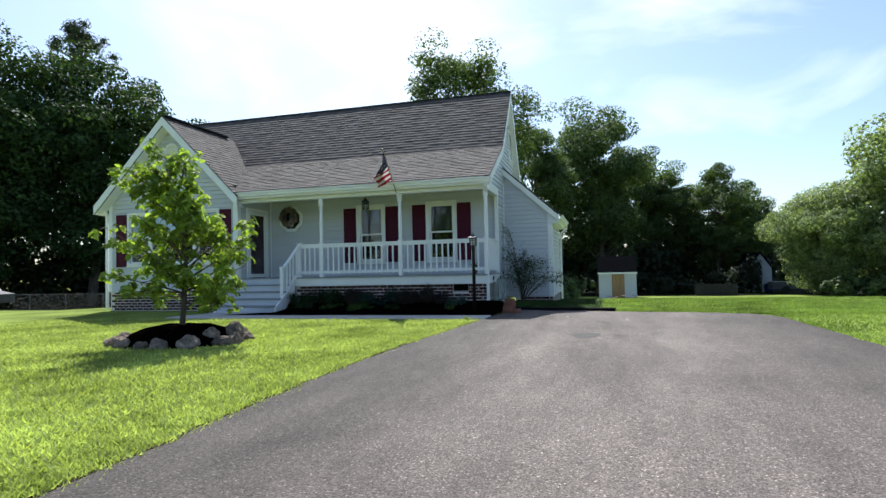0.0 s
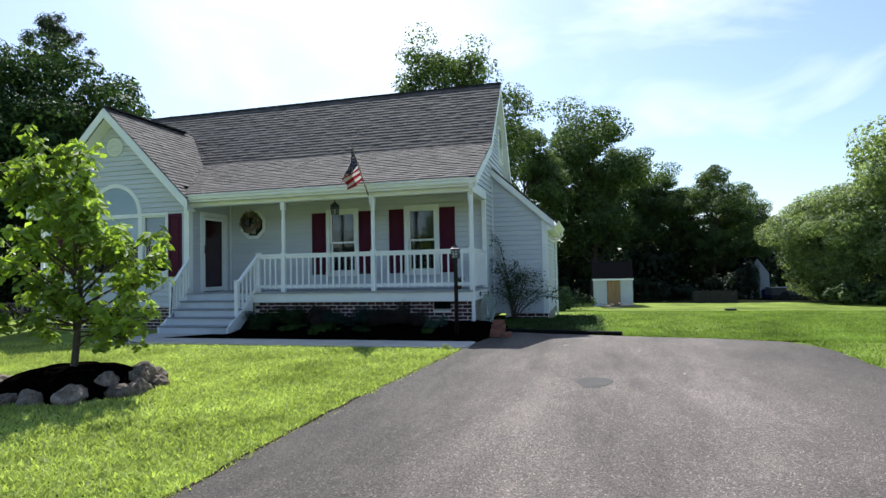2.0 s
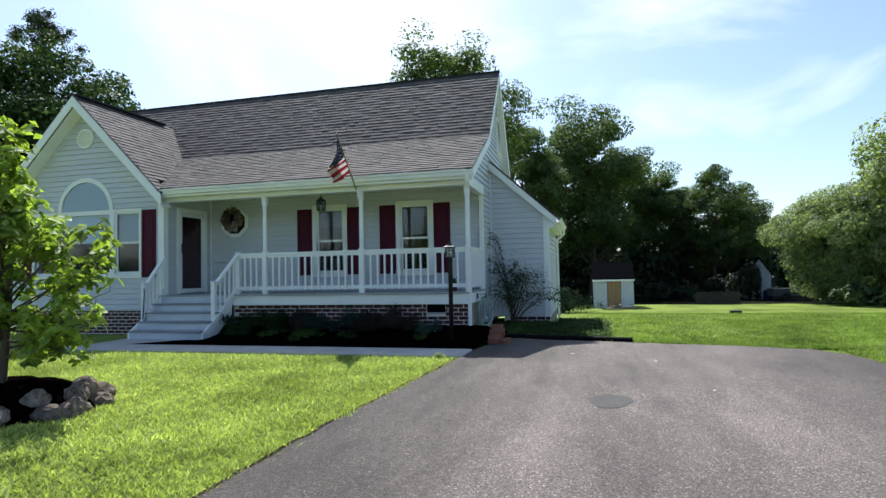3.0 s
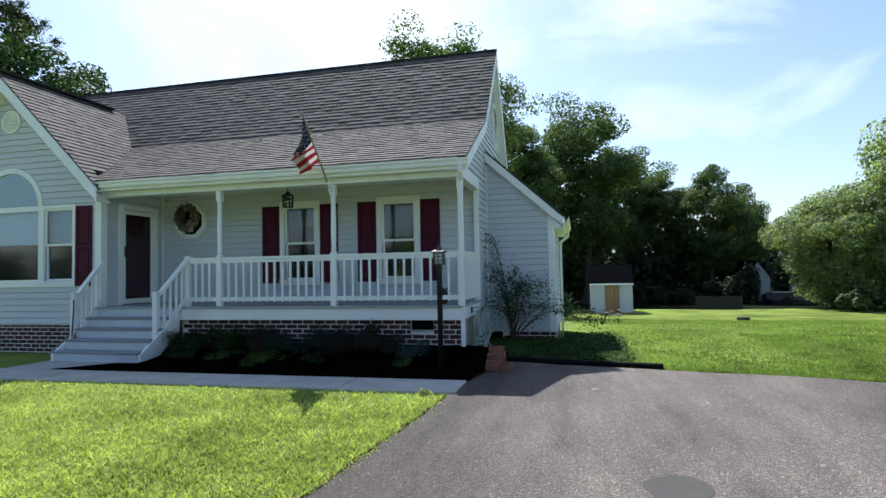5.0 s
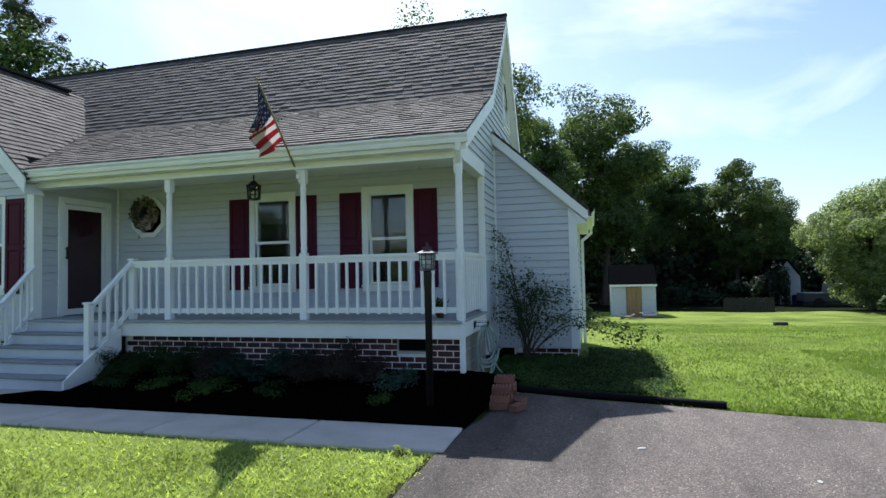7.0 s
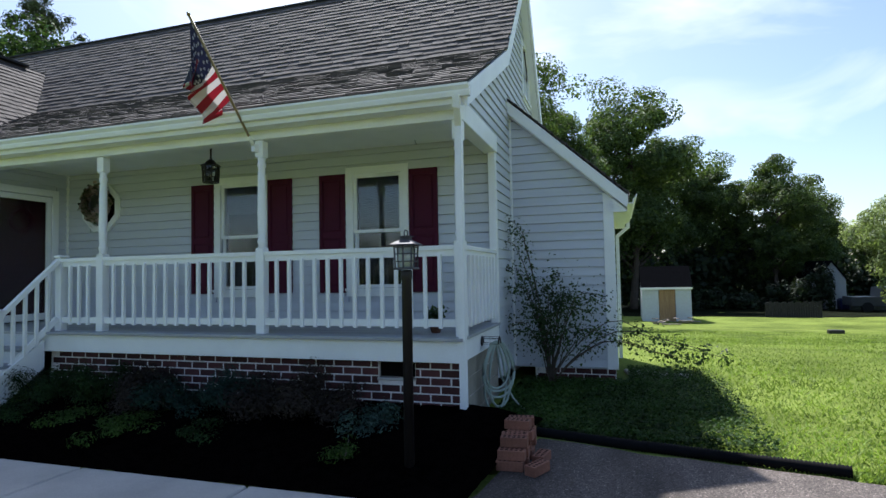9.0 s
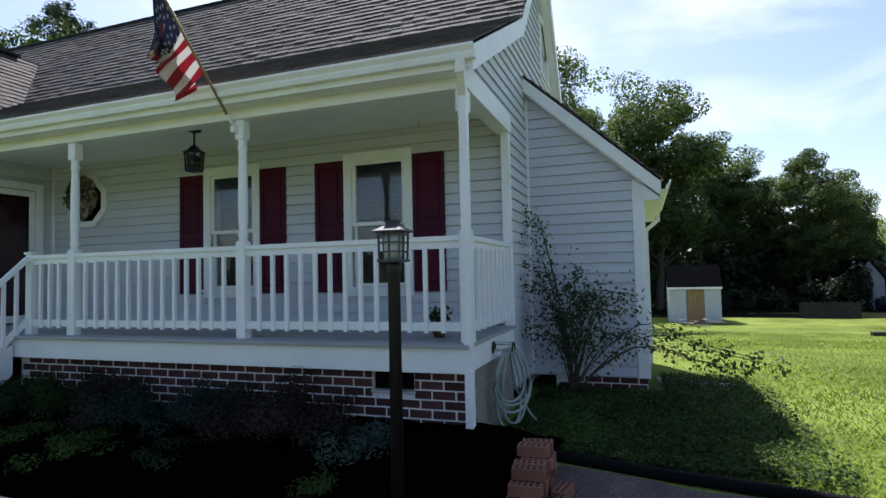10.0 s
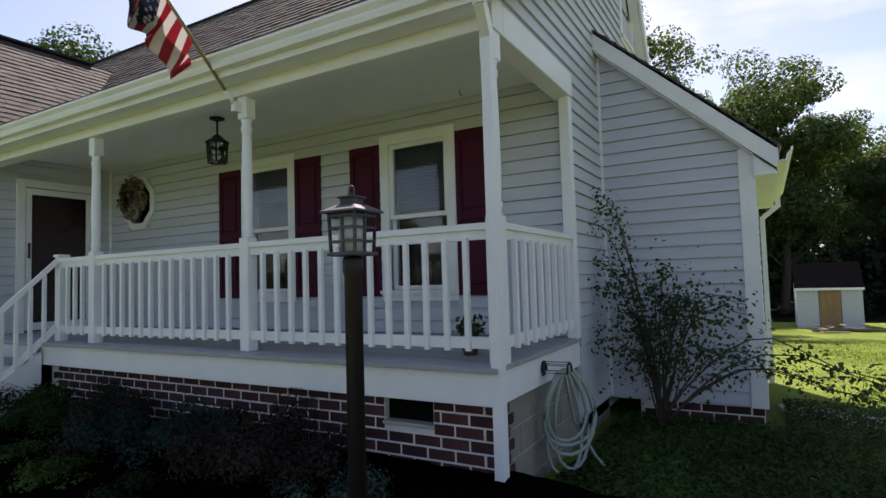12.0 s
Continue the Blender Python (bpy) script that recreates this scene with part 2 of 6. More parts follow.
M_SEEDY.node_tree.nodes["Principled BSDF"].inputs["Roughness"].default_value = 0.42
M_SEEDY.node_tree.nodes["Principled BSDF"].inputs["Transmission Weight"].default_value = 0.6
M_PIPE = mat("black_plastic", (0.006, 0.006, 0.007), rough=0.7, var=0.3, spec=0.06)
M_HOSE = mat("hose_rubber", (0.30, 0.36, 0.32), rough=0.5, var=0.15)
M_DOOR = mat("door_maroon", (0.05, 0.011, 0.018), rough=0.35, var=0.1)
# interior darkness as a near-black colour, for rooms and vehicle windows
M_UNLIT = mat("unlit_dark", (0.011, 0.011, 0.012), rough=0.9)
M_BLIND = mat("window_blind", (0.07, 0.07, 0.068), rough=0.6, var=0.08)
# pale blue paints the sky's reflection in the wing windows onto blinds and shades
M_SKY_SHADE = mat("sky_tinted_shade", (0.55, 0.67, 0.84), rough=0.7, var=0.06)
M_GLASS = glass_mat("window_glass", (0.85, 0.9, 0.9))
M_STORM = glass_mat("storm_glass", (0.7, 0.72, 0.72))
M_STORM.node_tree.nodes["Principled BSDF"].inputs["IOR"].default_value = 1.3
M_RED = mat("flag_red", (0.27, 0.012, 0.03), rough=0.7, var=0.12)
M_FLAGWHITE = mat("flag_white", (0.53, 0.51, 0.51), rough=0.7, var=0.06)
M_NAVY = mat("flag_navy", (0.010, 0.012, 0.032), rough=0.7, var=0.12)
for cloth_m, glow in ((M_RED, (0.26, 0.012, 0.025)), (M_FLAGWHITE, (0.66, 0.63, 0.64)), (M_NAVY, (0.012, 0.014, 0.04))):
    cn_, cl_ = cloth_m.node_tree.nodes, cloth_m.node_tree.links
    thin = cn_.new("ShaderNodeBsdfTranslucent")
    thin.inputs[0].default_value = (*glow, 1)
    both = cn_.new("ShaderNodeMixShader")
    both.inputs[0].default_value = 0.22
    cl_.new(cn_["Principled BSDF"].outputs[0], both.inputs[1])
    cl_.new(thin.outputs[0], both.inputs[2])
    cl_.new(both.outputs[0], cn_["Material Output"].inputs[0])
M_POLE = mat("flag_pole_wood", (0.30, 0.22, 0.11), rough=0.45, var=0.2)
M_TERRACOTTA = mat("terracotta", (0.17, 0.075, 0.045), rough=0.85, var=0.2)
M_PLY = mat("plywood", (0.33, 0.20, 0.10), rough=0.75, var=0.25, scale=3, fine=40, stretch=(4, 4, 0.5))
M_SHEDROOF = mat("shed_shingle", (0.007, 0.007, 0.008), rough=1.0, var=0.3, spec=0.0, fine=60, bump=0.5)
M_SHEDWALL = mat("shed_white", (0.54, 0.56, 0.59), rough=0.6, var=0.08)
M_WREATH = leaf_mat("dried_flower", (0.17, 0.11, 0.095), (0.46, 0.36, 0.34), trans=0.2)
M_WREATHGREEN = leaf_mat("wreath_leaf", (0.05, 0.07, 0.03), (0.09, 0.12, 0.05), trans=0.2)
M_GREYWOOD = mat("grey_wood", (0.24, 0.20, 0.17), rough=0.85, var=0.3, scale=4, fine=50, stretch=(3, 3, 0.5))
M_TRUCK = mat("vehicle_paint", (0.10, 0.105, 0.11), rough=0.3, var=0.05)
M_TYRE = mat("tyre_rubber", (0.02, 0.02, 0.02), rough=0.8)
M_OLDBOARD = mat("old_fence_board", (0.028, 0.026, 0.024), rough=0.9, var=0.35, scale=4, fine=50, stretch=(3, 3, 0.5))
# clover green darkened so part of the house's shade is in the colour
M_CLOVER_SHADED = leaf_mat("clover_leaf_shaded", (0.020, 0.042, 0.012), (0.045, 0.082, 0.022), trans=0.3, spec=0.08)
M_BLUE = mat("blue_tarp", (0.012, 0.018, 0.075), rough=0.6)


# ---- mesh helpers ----
def part(name, bm, material, parent=None, label=""):
    me = bpy.data.meshes.new(name)
    bm.to_mesh(me)
    bm.free()
    me.materials.append(material)
    ob = new(name, me)
    ob.parent = parent
    if label:
        ob["label"] = label
    return ob


def share(name, me, parent, loc=(0, 0, 0), rot=None, scl=None):
    ob = new(name, me)
    ob.parent = parent
    ob.matrix_basis = Matrix.LocRotScale(loc, Euler(rot) if rot else None, scl)
    return ob


def thing(name, label, category, group="", kind="", at=(0, 0, 0)):
    ob = new(name)
    ob.location = at
    ob.empty_display_size = 0.2
    return tagged(ob, label, category, group, kind)


def box(bm, a, b, bevel=0.0):
    """Box between two corners, its edges eased by bevel."""
    lo = [min(p, q) for p, q in zip(a, b)]
    hi = [max(p, q) for p, q in zip(a, b)]
    vs = [bm.verts.new((x, y, z)) for x in (lo[0], hi[0]) for y in (lo[1], hi[1]) for z in (lo[2], hi[2])]
    fs = [bm.faces.new([vs[i] for i in f]) for f in ((0, 1, 3, 2), (4, 6, 7, 5), (0, 4, 5, 1), (2, 3, 7, 6), (0, 2, 6, 4), (1, 5, 7, 3))]
    if bevel:
        es = {e for f in fs for e in f.edges}
        bmesh.ops.bevel(bm, geom=list(es), offset=bevel, segments=1, affect="EDGES")
    return vs


def prism(bm, poly, d):
    """Solid from a closed 3D polygon pushed along d."""
    d = Vector(d)
    a = [bm.verts.new(p) for p in poly]
    b = [bm.verts.new(Vector(p) + d) for p in poly]
    n = len(a)
    bm.faces.new(a)
    bm.faces.new(b[::-1])
    for i in range(n):
        bm.faces.new((a[i], b[i], b[(i + 1) % n], a[(i + 1) % n]))
    bmesh.ops.recalc_face_normals(bm, faces=bm.faces)


def tube(bm, pts, radii, n=8, cap=True):
    """Round tube along points."""
    rings = []
    pts = [Vector(p) for p in pts]
    for i, p in enumerate(pts):
        d = (pts[min(i + 1, len(pts) - 1)] - pts[max(i - 1, 0)]).normalized()
        q = d.to_track_quat("Z", "Y")
        r = radii[i] if isinstance(radii, (list, tuple)) else radii
        rings.append([bm.verts.new(p + q @ Vector((r * math.cos(2 * math.pi * k / n), r * math.sin(2 * math.pi * k / n), 0))) for k in range(n)])
    for a, b in zip(rings, rings[1:]):
        for k in range(n):
            f = bm.faces.new((a[k], a[(k + 1) % n], b[(k + 1) % n], b[k]))
            f.smooth = True
    if cap:
        bm.faces.new(rings[0][::-1])
        bm.faces.new(rings[-1])


def beam(bm, p, q, w, h, up=(0, 0, 1)):
    """Square bar from p to q, w across and h high."""
    p, q = Vector(p), Vector(q)
    d = (q - p).normalized()
    s = d.cross(Vector(up)).normalized() * w / 2
    u = s.cross(d).normalized() * h / 2
    a = [bm.verts.new(p + i * s + j * u) for i, j in ((-1, -1), (1, -1), (1, 1), (-1, 1))]
    b = [bm.verts.new(q + i * s + j * u) for i, j in ((-1, -1), (1, -1), (1, 1), (-1, 1))]
    bm.faces.new(a[::-1])
    bm.faces.new(b)
    for i in range(4):
        bm.faces.new((a[i], a[(i + 1) % 4], b[(i + 1) % 4], b[i]))


def lathe(bm, x, y, prof, n=16):
    """Turned body from (radius, z) pairs."""
    rings = [[bm.verts.new((x + r * math.cos(2 * math.pi * k / n), y + r * math.sin(2 * math.pi * k / n), z)) for k in range(n)] for r, z in prof]
    for a, b in zip(rings, rings[1:]):
        for k in range(n):
            f = bm.faces.new((a[k], a[(k + 1) % n], b[(k + 1) % n], b[k]))
            f.smooth = True
    bm.faces.new(rings[0][::-1])
    bm.faces.new(rings[-1])


def raw_mesh(name, verts, faces, materials):
    me = bpy.data.meshes.new(name)
    me.from_pydata(verts, [], faces)
    for m in materials:
        me.materials.append(m)
    me.update()
    return me


def sheet_of_leaves(name, centres, normals, sizes, material, aspect=0.55, seed=1):
    """One mesh of many small folded leaves, four points each."""
    rng = np.random.default_rng(seed)
    n = len(centres)
    nor = normals / (np.linalg.norm(normals, axis=1, keepdims=True) + 1e-9)
    r = rng.normal(size=(n, 3))
    t = np.cross(nor, r)
    t /= np.linalg.norm(t, axis=1, keepdims=True) + 1e-9
    s = np.cross(nor, t)
    L = (sizes * 0.5)[:, None]
    W = (sizes * 0.5 * aspect)[:, None]
    fold = nor * L * 0.25
    v = np.stack([centres - t * L, centres + s * W + fold, centres + t * L, centres - s * W + fold], 1).reshape(-1, 3)
    me = bpy.data.meshes.new(name)
    me.vertices.add(4 * n)
    me.vertices.foreach_set("co", v.ravel())
    idx = (np.arange(n)[:, None] * 4 + np.array([0, 1, 2, 0, 2, 3])[None]).ravel()
    me.loops.add(6 * n)
    me.loops.foreach_set("vertex_index", idx.astype(np.int32))
    me.polygons.add(2 * n)
    me.polygons.foreach_set("loop_start", (np.arange(2 * n) * 3).astype(np.int32))
    me.update(calc_edges=True)
    me.validate()
    me.materials.append(material)
    return me


# ---- ground ----
G = 0.42


def ground_z(x, y):
    k = min(1.0, max(0.0, (y - 15.0) / 25.0))
    a = min(1.0, max(0.0, (-14.0 - x) / 5.0)) * min(1.0, max(0.0, (y - 11.0) / 9.0))
    return G - 1.32 * k * k * (3 - 2 * k) - 0.6 * min(1.0, max(0.0, (y - 44.0) / 12.0)) - 0.36 * a * a * (3 - 2 * a)


def axis_steps(near, far, fine, lo, hi):
    a = list(np.arange(lo, hi, fine))
    step = fine
    x = hi
    while x < far:
        a.append(x)
        step *= 1.35
        x += step
    a.append(far)
    step, x = fine, lo - fine
    while x > near:
        a.insert(0, x)
        step *= 1.35
        x -= step
    a.insert(0, near)
    return a


gx = axis_steps(-1500, 1500, 0.8, -20, 20)
gy = axis_steps(-800, 2500, 0.8, -6, 46)
gv = [(x, y, ground_z(x, y) + 0.02 * noise.noise((x * 0.25, y * 0.25, 0)) * (1 if y > 14 or x < -3 else 0) - (0.06 if -2.2 < x < 2.9 and y < 12.9 else 0)) for y in gy for x in gx]
gw = len(gx)
gf = [(j * gw + i, j * gw + i + 1, (j + 1) * gw + i + 1, (j + 1) * gw + i) for j in range(len(gy) - 1) for i in range(gw - 1)]
ground = new("ground", raw_mesh("ground", gv, gf, [M_LAWN]))
tagged(ground, "sunlit mown green lawn around the house", "lawn", kind="structure")

# driveway slab with a slightly ragged edge
DRIVE = [(-2.38, -14), (-2.4, 2.3), (-2.5, 4.9), (-2.44, 7), (-2.37, 8.2), (-2.25, 9.6), (-2.14, 10.9), (-2.09, 11.5), (-2.05, 11.9), (-1.98, 12.3), (-1.9, 12.9), (-1.8, 13.44), (-0.95, 13.2), (0.4, 12.92), (1.3, 12.76), (2.2, 12.6), (2.85, 12.36), (3.12, 11.9), (3.22, 11.3), (3.2, 9), (3.14, 5), (3.12, -14)]


def ragged(poly, step, amp, closed=True):
    out = []
    n = len(poly)
    for i in range(n):
        p, q = Vector(poly[i]), Vector(poly[(i + 1) % n])
        k = max(1, int((q - p).length / step))
        for j in range(k):
            r = p.lerp(q, j / k)
            out.append((r.x + amp * noise.noise((r.x * 3, r.y * 3, 1)), r.y + amp * noise.noise((r.x * 3, r.y * 3, 7))))
    return out


bm = bmesh.new()
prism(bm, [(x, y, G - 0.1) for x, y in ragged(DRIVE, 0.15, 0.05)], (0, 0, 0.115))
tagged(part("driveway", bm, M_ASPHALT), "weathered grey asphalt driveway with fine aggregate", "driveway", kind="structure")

# bare soil line between grass and asphalt
bm = bmesh.new()
edge = [(x, y) for x, y in ragged([(-2.4, -6), (-2.42, 2.3), (-2.52, 4.9), (-2.46, 7), (-2.39, 8.2), (-2.27, 9.6), (-2.16, 10.9), (-2.15, 11.1)], 0.1, 0.05) if y < 11.05]
rows = [[bm.verts.new((x - o * (0.6 + 0.8 * abs(noise.noise((x * 5, y * 5, 4)))), y, G + 0.008 + (0.004 if o else 0.0))) for x, y in edge if True] for o in (0.035, -0.02)]
k = next(i for i in range(1, len(edge)) if edge[i][1] < edge[i - 1][1] - 0.5) if any(edge[i][1] < edge[i - 1][1] - 0.5 for i in range(1, len(edge))) else len(edge)
for i in range(k - 1):
    if edge[i + 1][1] > edge[i][1]:
        bm.faces.new((rows[0][i], rows[1][i], rows[1][i + 1], rows[0][i + 1]))
tagged(part("soil_edge", bm, M_SOIL), "dark bare soil line along the driveway edge", "soil", kind="structure")

# concrete walkway in slabs, from the driveway to the steps
walkway = thing("walkway", "pale concrete walkway from driveway to porch steps", "walkway", kind="structure")
for x0, x1 in ((-3.55, -2.1), (-5.05, -3.57), (-6.55, -5.07), (-8.05, -6.57), (-9.6, -8.07)):
    bm = bmesh.new()
    box(bm, (x0, 11.09, G - 0.1), (x1, 11.79, G + 0.03), 0.012)
    part("slab", bm, M_CONCRETE, walkway)
bm = bmesh.new()
prism(bm, [(-9.45, 11.81, G - 0.1), (-8.6, 11.81, G - 0.1), (-7.75, 12.74, G - 0.1), (-9.45, 12.74, G - 0.1)], (0, 0, 0.13))
part("slab", bm, M_CONCRETE, walkway)


# mulch bed, heaped towards the wall
def heap(name, poly_fn, x0, x1, y0, y1, n, m, top):
    bm = bmesh.new()
    grid = []
    for j in range(m + 1):
        row = []
        for i in range(n + 1):
            u, v = i / n, j / m
            x, y = poly_fn(u, v)
            z = top(u, v) + 0.025 * noise.noise((x * 6, y * 6, 3)) + 0.015 * noise.noise((x * 17, y * 17, 3))
            row.append(bm.verts.new((x, y, z)))
        grid.append(row)
    for j in range(m):
        for i in range(n):
            bm.faces.new((grid[j][i], grid[j][i + 1], grid[j + 1][i + 1], grid[j + 1][i])).smooth = True
    return bm


def bed_xy(u, v):
    xr = -2.07 + 0.27 * v
    return -7.62 + u * (xr + 7.62), 11.795 + v * (13.56 - 11.795 + 0.25 * max(0, u - 0.93) / 0.07)


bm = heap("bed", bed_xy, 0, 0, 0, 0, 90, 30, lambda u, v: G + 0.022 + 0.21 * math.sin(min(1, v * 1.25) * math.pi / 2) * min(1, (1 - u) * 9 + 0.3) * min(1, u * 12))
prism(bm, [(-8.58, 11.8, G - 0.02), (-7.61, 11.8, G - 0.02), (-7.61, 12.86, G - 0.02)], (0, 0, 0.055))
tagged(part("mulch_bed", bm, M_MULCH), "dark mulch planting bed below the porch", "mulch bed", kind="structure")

# ---- house ----
XR, XW, XL = -2.5, -9.36, -13.65
YF, YB, YS = 13.5, 15.11, 16.12
FLOOR = 1.29
EXPO = 0.12
RIDGE_Y, RIDGE_Z, BREAK_Y, BREAK_Z, EAVE_Y, EAVE_Z = 17.15, 6.77, 15.3, 4.69, 13.27, 3.61
REAR_Y, REAR_Z = 19.4, 3.5

house = thing("house", "one-and-a-half-storey house with pale grey siding and dark shingle roof", "house", at=(0, 0, 0))


def roof_z(y):
    if y <= BREAK_Y:
        return EAVE_Z + (y - EAVE_Y) * (BREAK_Z - EAVE_Z) / (BREAK_Y - EAVE_Y)
    if y <= RIDGE_Y:
        return BREAK_Z + (y - BREAK_Y) * (RIDGE_Z - BREAK_Z) / (RIDGE_Y - BREAK_Y)
    return RIDGE_Z + (y - RIDGE_Y) * (REAR_Z - RIDGE_Z) / (REAR_Y - RIDGE_Y)


def siding(wall, frame_m, z0, z1, left, right, holes=(), expo=EXPO, tight=0.0):
    """Lap boards on a wall: frame_m maps (along, out, up); left(z), right(z) bound each course; holes are (a0, a1, z0, z1)."""
    z = z0
    while z < z1 - 0.015:
        zt = min(z + expo, z1)
        cuts = sorted((h[0], h[1]) for h in holes if h[2] < zt - 0.02 and h[3] > z + 0.02)
        runs = []
        lo_b, lo_t, hi_b, hi_t = left(z), left(zt), right(z), right(zt)
        cur = (lo_b, lo_t)
        for a, b in cuts:
            runs.append((cur, (a, a)))
            cur = (b, b)
        runs.append((cur, (hi_b, hi_t)))
        for (ab, at), (bb, bt) in runs:
            if bb - ab < 0.02:
                continue
            bt, at = max(bt, at + 0.005), at
            zg = zt - 0.009
            pts = [(ab, 0.03, z), (bb, 0.03, z), (bt, 0.013, zg), (at, 0.013, zg), (ab, 0.0, z), (bb, 0.0, z), (bt, 0.0, zg), (at, 0.0, zg)]
            me = raw_mesh("siding_board", [frame_m @ Vector(p) for p in pts], [(0, 1, 2, 3), (4, 5, 1, 0), (3, 2, 6, 7), (0, 3, 7, 4), (1, 5, 6, 2)], [M_SIDING])
            share("siding_board", me, wall)
        z = zt


def fr(origin, along, out):
    """Frame of a wall: along it, out of it, up."""
    a, o = Vector(along), Vector(out)
    return Matrix(((a.x, o.x, 0, origin[0]), (a.y, o.y, 0, origin[1]), (0, 0, 1, origin[2]), (0, 0, 0, 1)))


F_FRONT = lambda y: fr((0, y, 0), (1, 0, 0), (0, -1, 0))
F_RIGHT = lambda x: fr((x, 0, 0), (0, 1, 0), (1, 0, 0))


def wall_with_holes(name, plane, axis, a0, a1, z0, z1, thick, holes, top=None, label=""):
    """Solid wall slab built in blocks round its openings; outer face at plane."""
    bm = bmesh.new()
    xs = sorted({a0, a1, *[h for q in holes for h in q[:2]]})
    zs = sorted({z0, z1, *[h for q in holes for h in q[2:4]]})
    for i in range(len(xs) - 1):
        for j in range(len(zs) - 1):
            cx, cz = (xs[i] + xs[i + 1]) / 2, (zs[j] + zs[j + 1]) / 2
            if any(h[0] < cx < h[1] and h[2] < cz < h[3] for h in holes):
                continue
            if axis == "y":
                box(bm, (xs[i], plane, zs[j]), (xs[i + 1], plane + thick, zs[j + 1]))
            else:
                box(bm, (plane, xs[i], zs[j]), (plane - thick, xs[i + 1], zs[j + 1]))
    if top:
        prism(bm, top[0], top[1])
    bmesh.ops.remove_doubles(bm, verts=bm.verts, dist=0.0005)
    return part(name, bm, M_SIDING, house, label)


# openings (a0, a1, z0, z1)
W1 = (-6.46, -5.78, 1.71, 3.20)
W2 = (-4.38, -3.70, 1.71, 3.20)
OCT = (-8.9, -8.36, 2.71, 3.29)
DOOR = (13.99, 14.83, FLOOR, 3.17)
WB = (-12.95, -9.98, 1.78, 3.18)
ARCH_X, ARCH_Z, ARCH_R = -11.47, 3.2, 0.72

porch_wall = wall_with_holes("porch_wall", YB, "y", XW - 0.1, XR - 0.001, 0.5, 3.6, 0.16, (W1, W2, OCT))
siding(porch_wall, F_FRONT(YB), FLOOR + 0.01, 3.53, lambda z: XW, lambda z: XR - 0.01, ((W1[0] - 0.08, W1[1] + 0.08, W1[2] - 0.08, W1[3] + 0.08), (W2[0] - 0.08, W2[1] + 0.08, W2[2] - 0.08, W2[3] + 0.08), (OCT[0] + 0.02, OCT[1] - 0.02, OCT[2], OCT[3])))
entry_wall = wall_with_holes("entry_wall", XW, "x", YF, YB, 0.5, 3.6, 0.16, (DOOR,))
siding(entry_wall, F_RIGHT(XW), FLOOR + 0.01, 3.53, lambda z: YF + 0.01, lambda z: YB - 0.018, ((DOOR[0] - 0.08, DOOR[1] + 0.08, 0, DOOR[3] + 0.08),))
# wing gable wall
wing_wall = wall_with_holes("wing_wall", YF, "y", XL, XW - 0.161, 0.95, 3.6, 0.16, (WB,), top=([(XL, YF, 3.6), (XW - 0.161, YF, 3.6), (ARCH_X + 0.02, YF, 5.7)], (0, 0.16, 0)))


def wing_left(z):
    return max(XL, -11.5 - (5.72 - z))


def wing_right(z):
    return min(XW, -11.5 + (5.72 - z))


holes = [(WB[0] - 0.08, WB[1] + 0.08, WB[2] - 0.08, WB[3] + 0.08)]
k = 0
while 0.98 + k * EXPO < ARCH_Z + ARCH_R:
    za, zb = 0.98 + k * EXPO, 0.98 + (k + 1) * EXPO
    if zb > ARCH_Z + 0.08:
        h = max(0.0, za - ARCH_Z)
        half = math.sqrt(max(0.0, ARCH_R ** 2 - h * h))
        holes.append((ARCH_X - half, ARCH_X + half, za, zb))
    k += 1
siding(wing_wall, F_FRONT(YF), 0.98, 5.66, wing_left, wing_right, holes)
# side gable over the porch and to the rear
gable_poly = [(XR, 13.42, 3.5), (XR, YB, 3.5), (XR, YB, 0.5), (XR, REAR_Y - 0.2, 0.5), (XR, REAR_Y - 0.2, roof_z(REAR_Y - 0.2) - 0.08), (XR, RIDGE_Y, RIDGE_Z - 0.1), (XR, BREAK_Y, BREAK_Z - 0.1), (XR, 13.42, roof_z(13.42) - 0.05)]
bm = bmesh.new()
prism(bm, gable_poly, (-0.16, 0, 0))
gable_wall = part("side_gable_wall", bm, M_SIDING, house)


def gable_lo(z):
    base = 13.44 if z > 3.55 else YB + 0.02
    if z <= roof_z(13.44):
        return base
    t = z + 0.1
    if t < BREAK_Z:
        return max(base, EAVE_Y + (t - EAVE_Z) / ((BREAK_Z - EAVE_Z) / (BREAK_Y - EAVE_Y)))
    return BREAK_Y + (t - BREAK_Z) / ((RIDGE_Z - BREAK_Z) / (RIDGE_Y - BREAK_Y))


def gable_hi(z):
    return min(REAR_Y - 0.2, RIDGE_Y + (RIDGE_Z - 0.1 - z) / ((RIDGE_Z - REAR_Z) / (REAR_Y - RIDGE_Y)))


GW = (17.45, 18.05, 4.75, 5.6)
siding(gable_wall, F_RIGHT(XR), 0.62, 6.7, gable_lo, gable_hi, ((GW[0] - 0.06, GW[1] + 0.06, GW[2] - 0.06, GW[3] + 0.06),))
# lean-to beside the gable
LX, LEAVE_X, LEAVE_Z, LDEEP = -1.155, -0.95, 2.87, 3.0
lean_z = lambda x: 4.27 - (x - XR) * (4.27 - LEAVE_Z) / (LEAVE_X - XR)
bm = bmesh.new()
prism(bm, [(XR + 0.002, YS, 0.6), (LX, YS, 0.6), (LX, YS, lean_z(LX) - 0.1), (XR + 0.002, YS, lean_z(XR) - 0.1)], (0, LDEEP, 0))
lean_wall = part("side_room_wall", bm, M_SIDING, house)
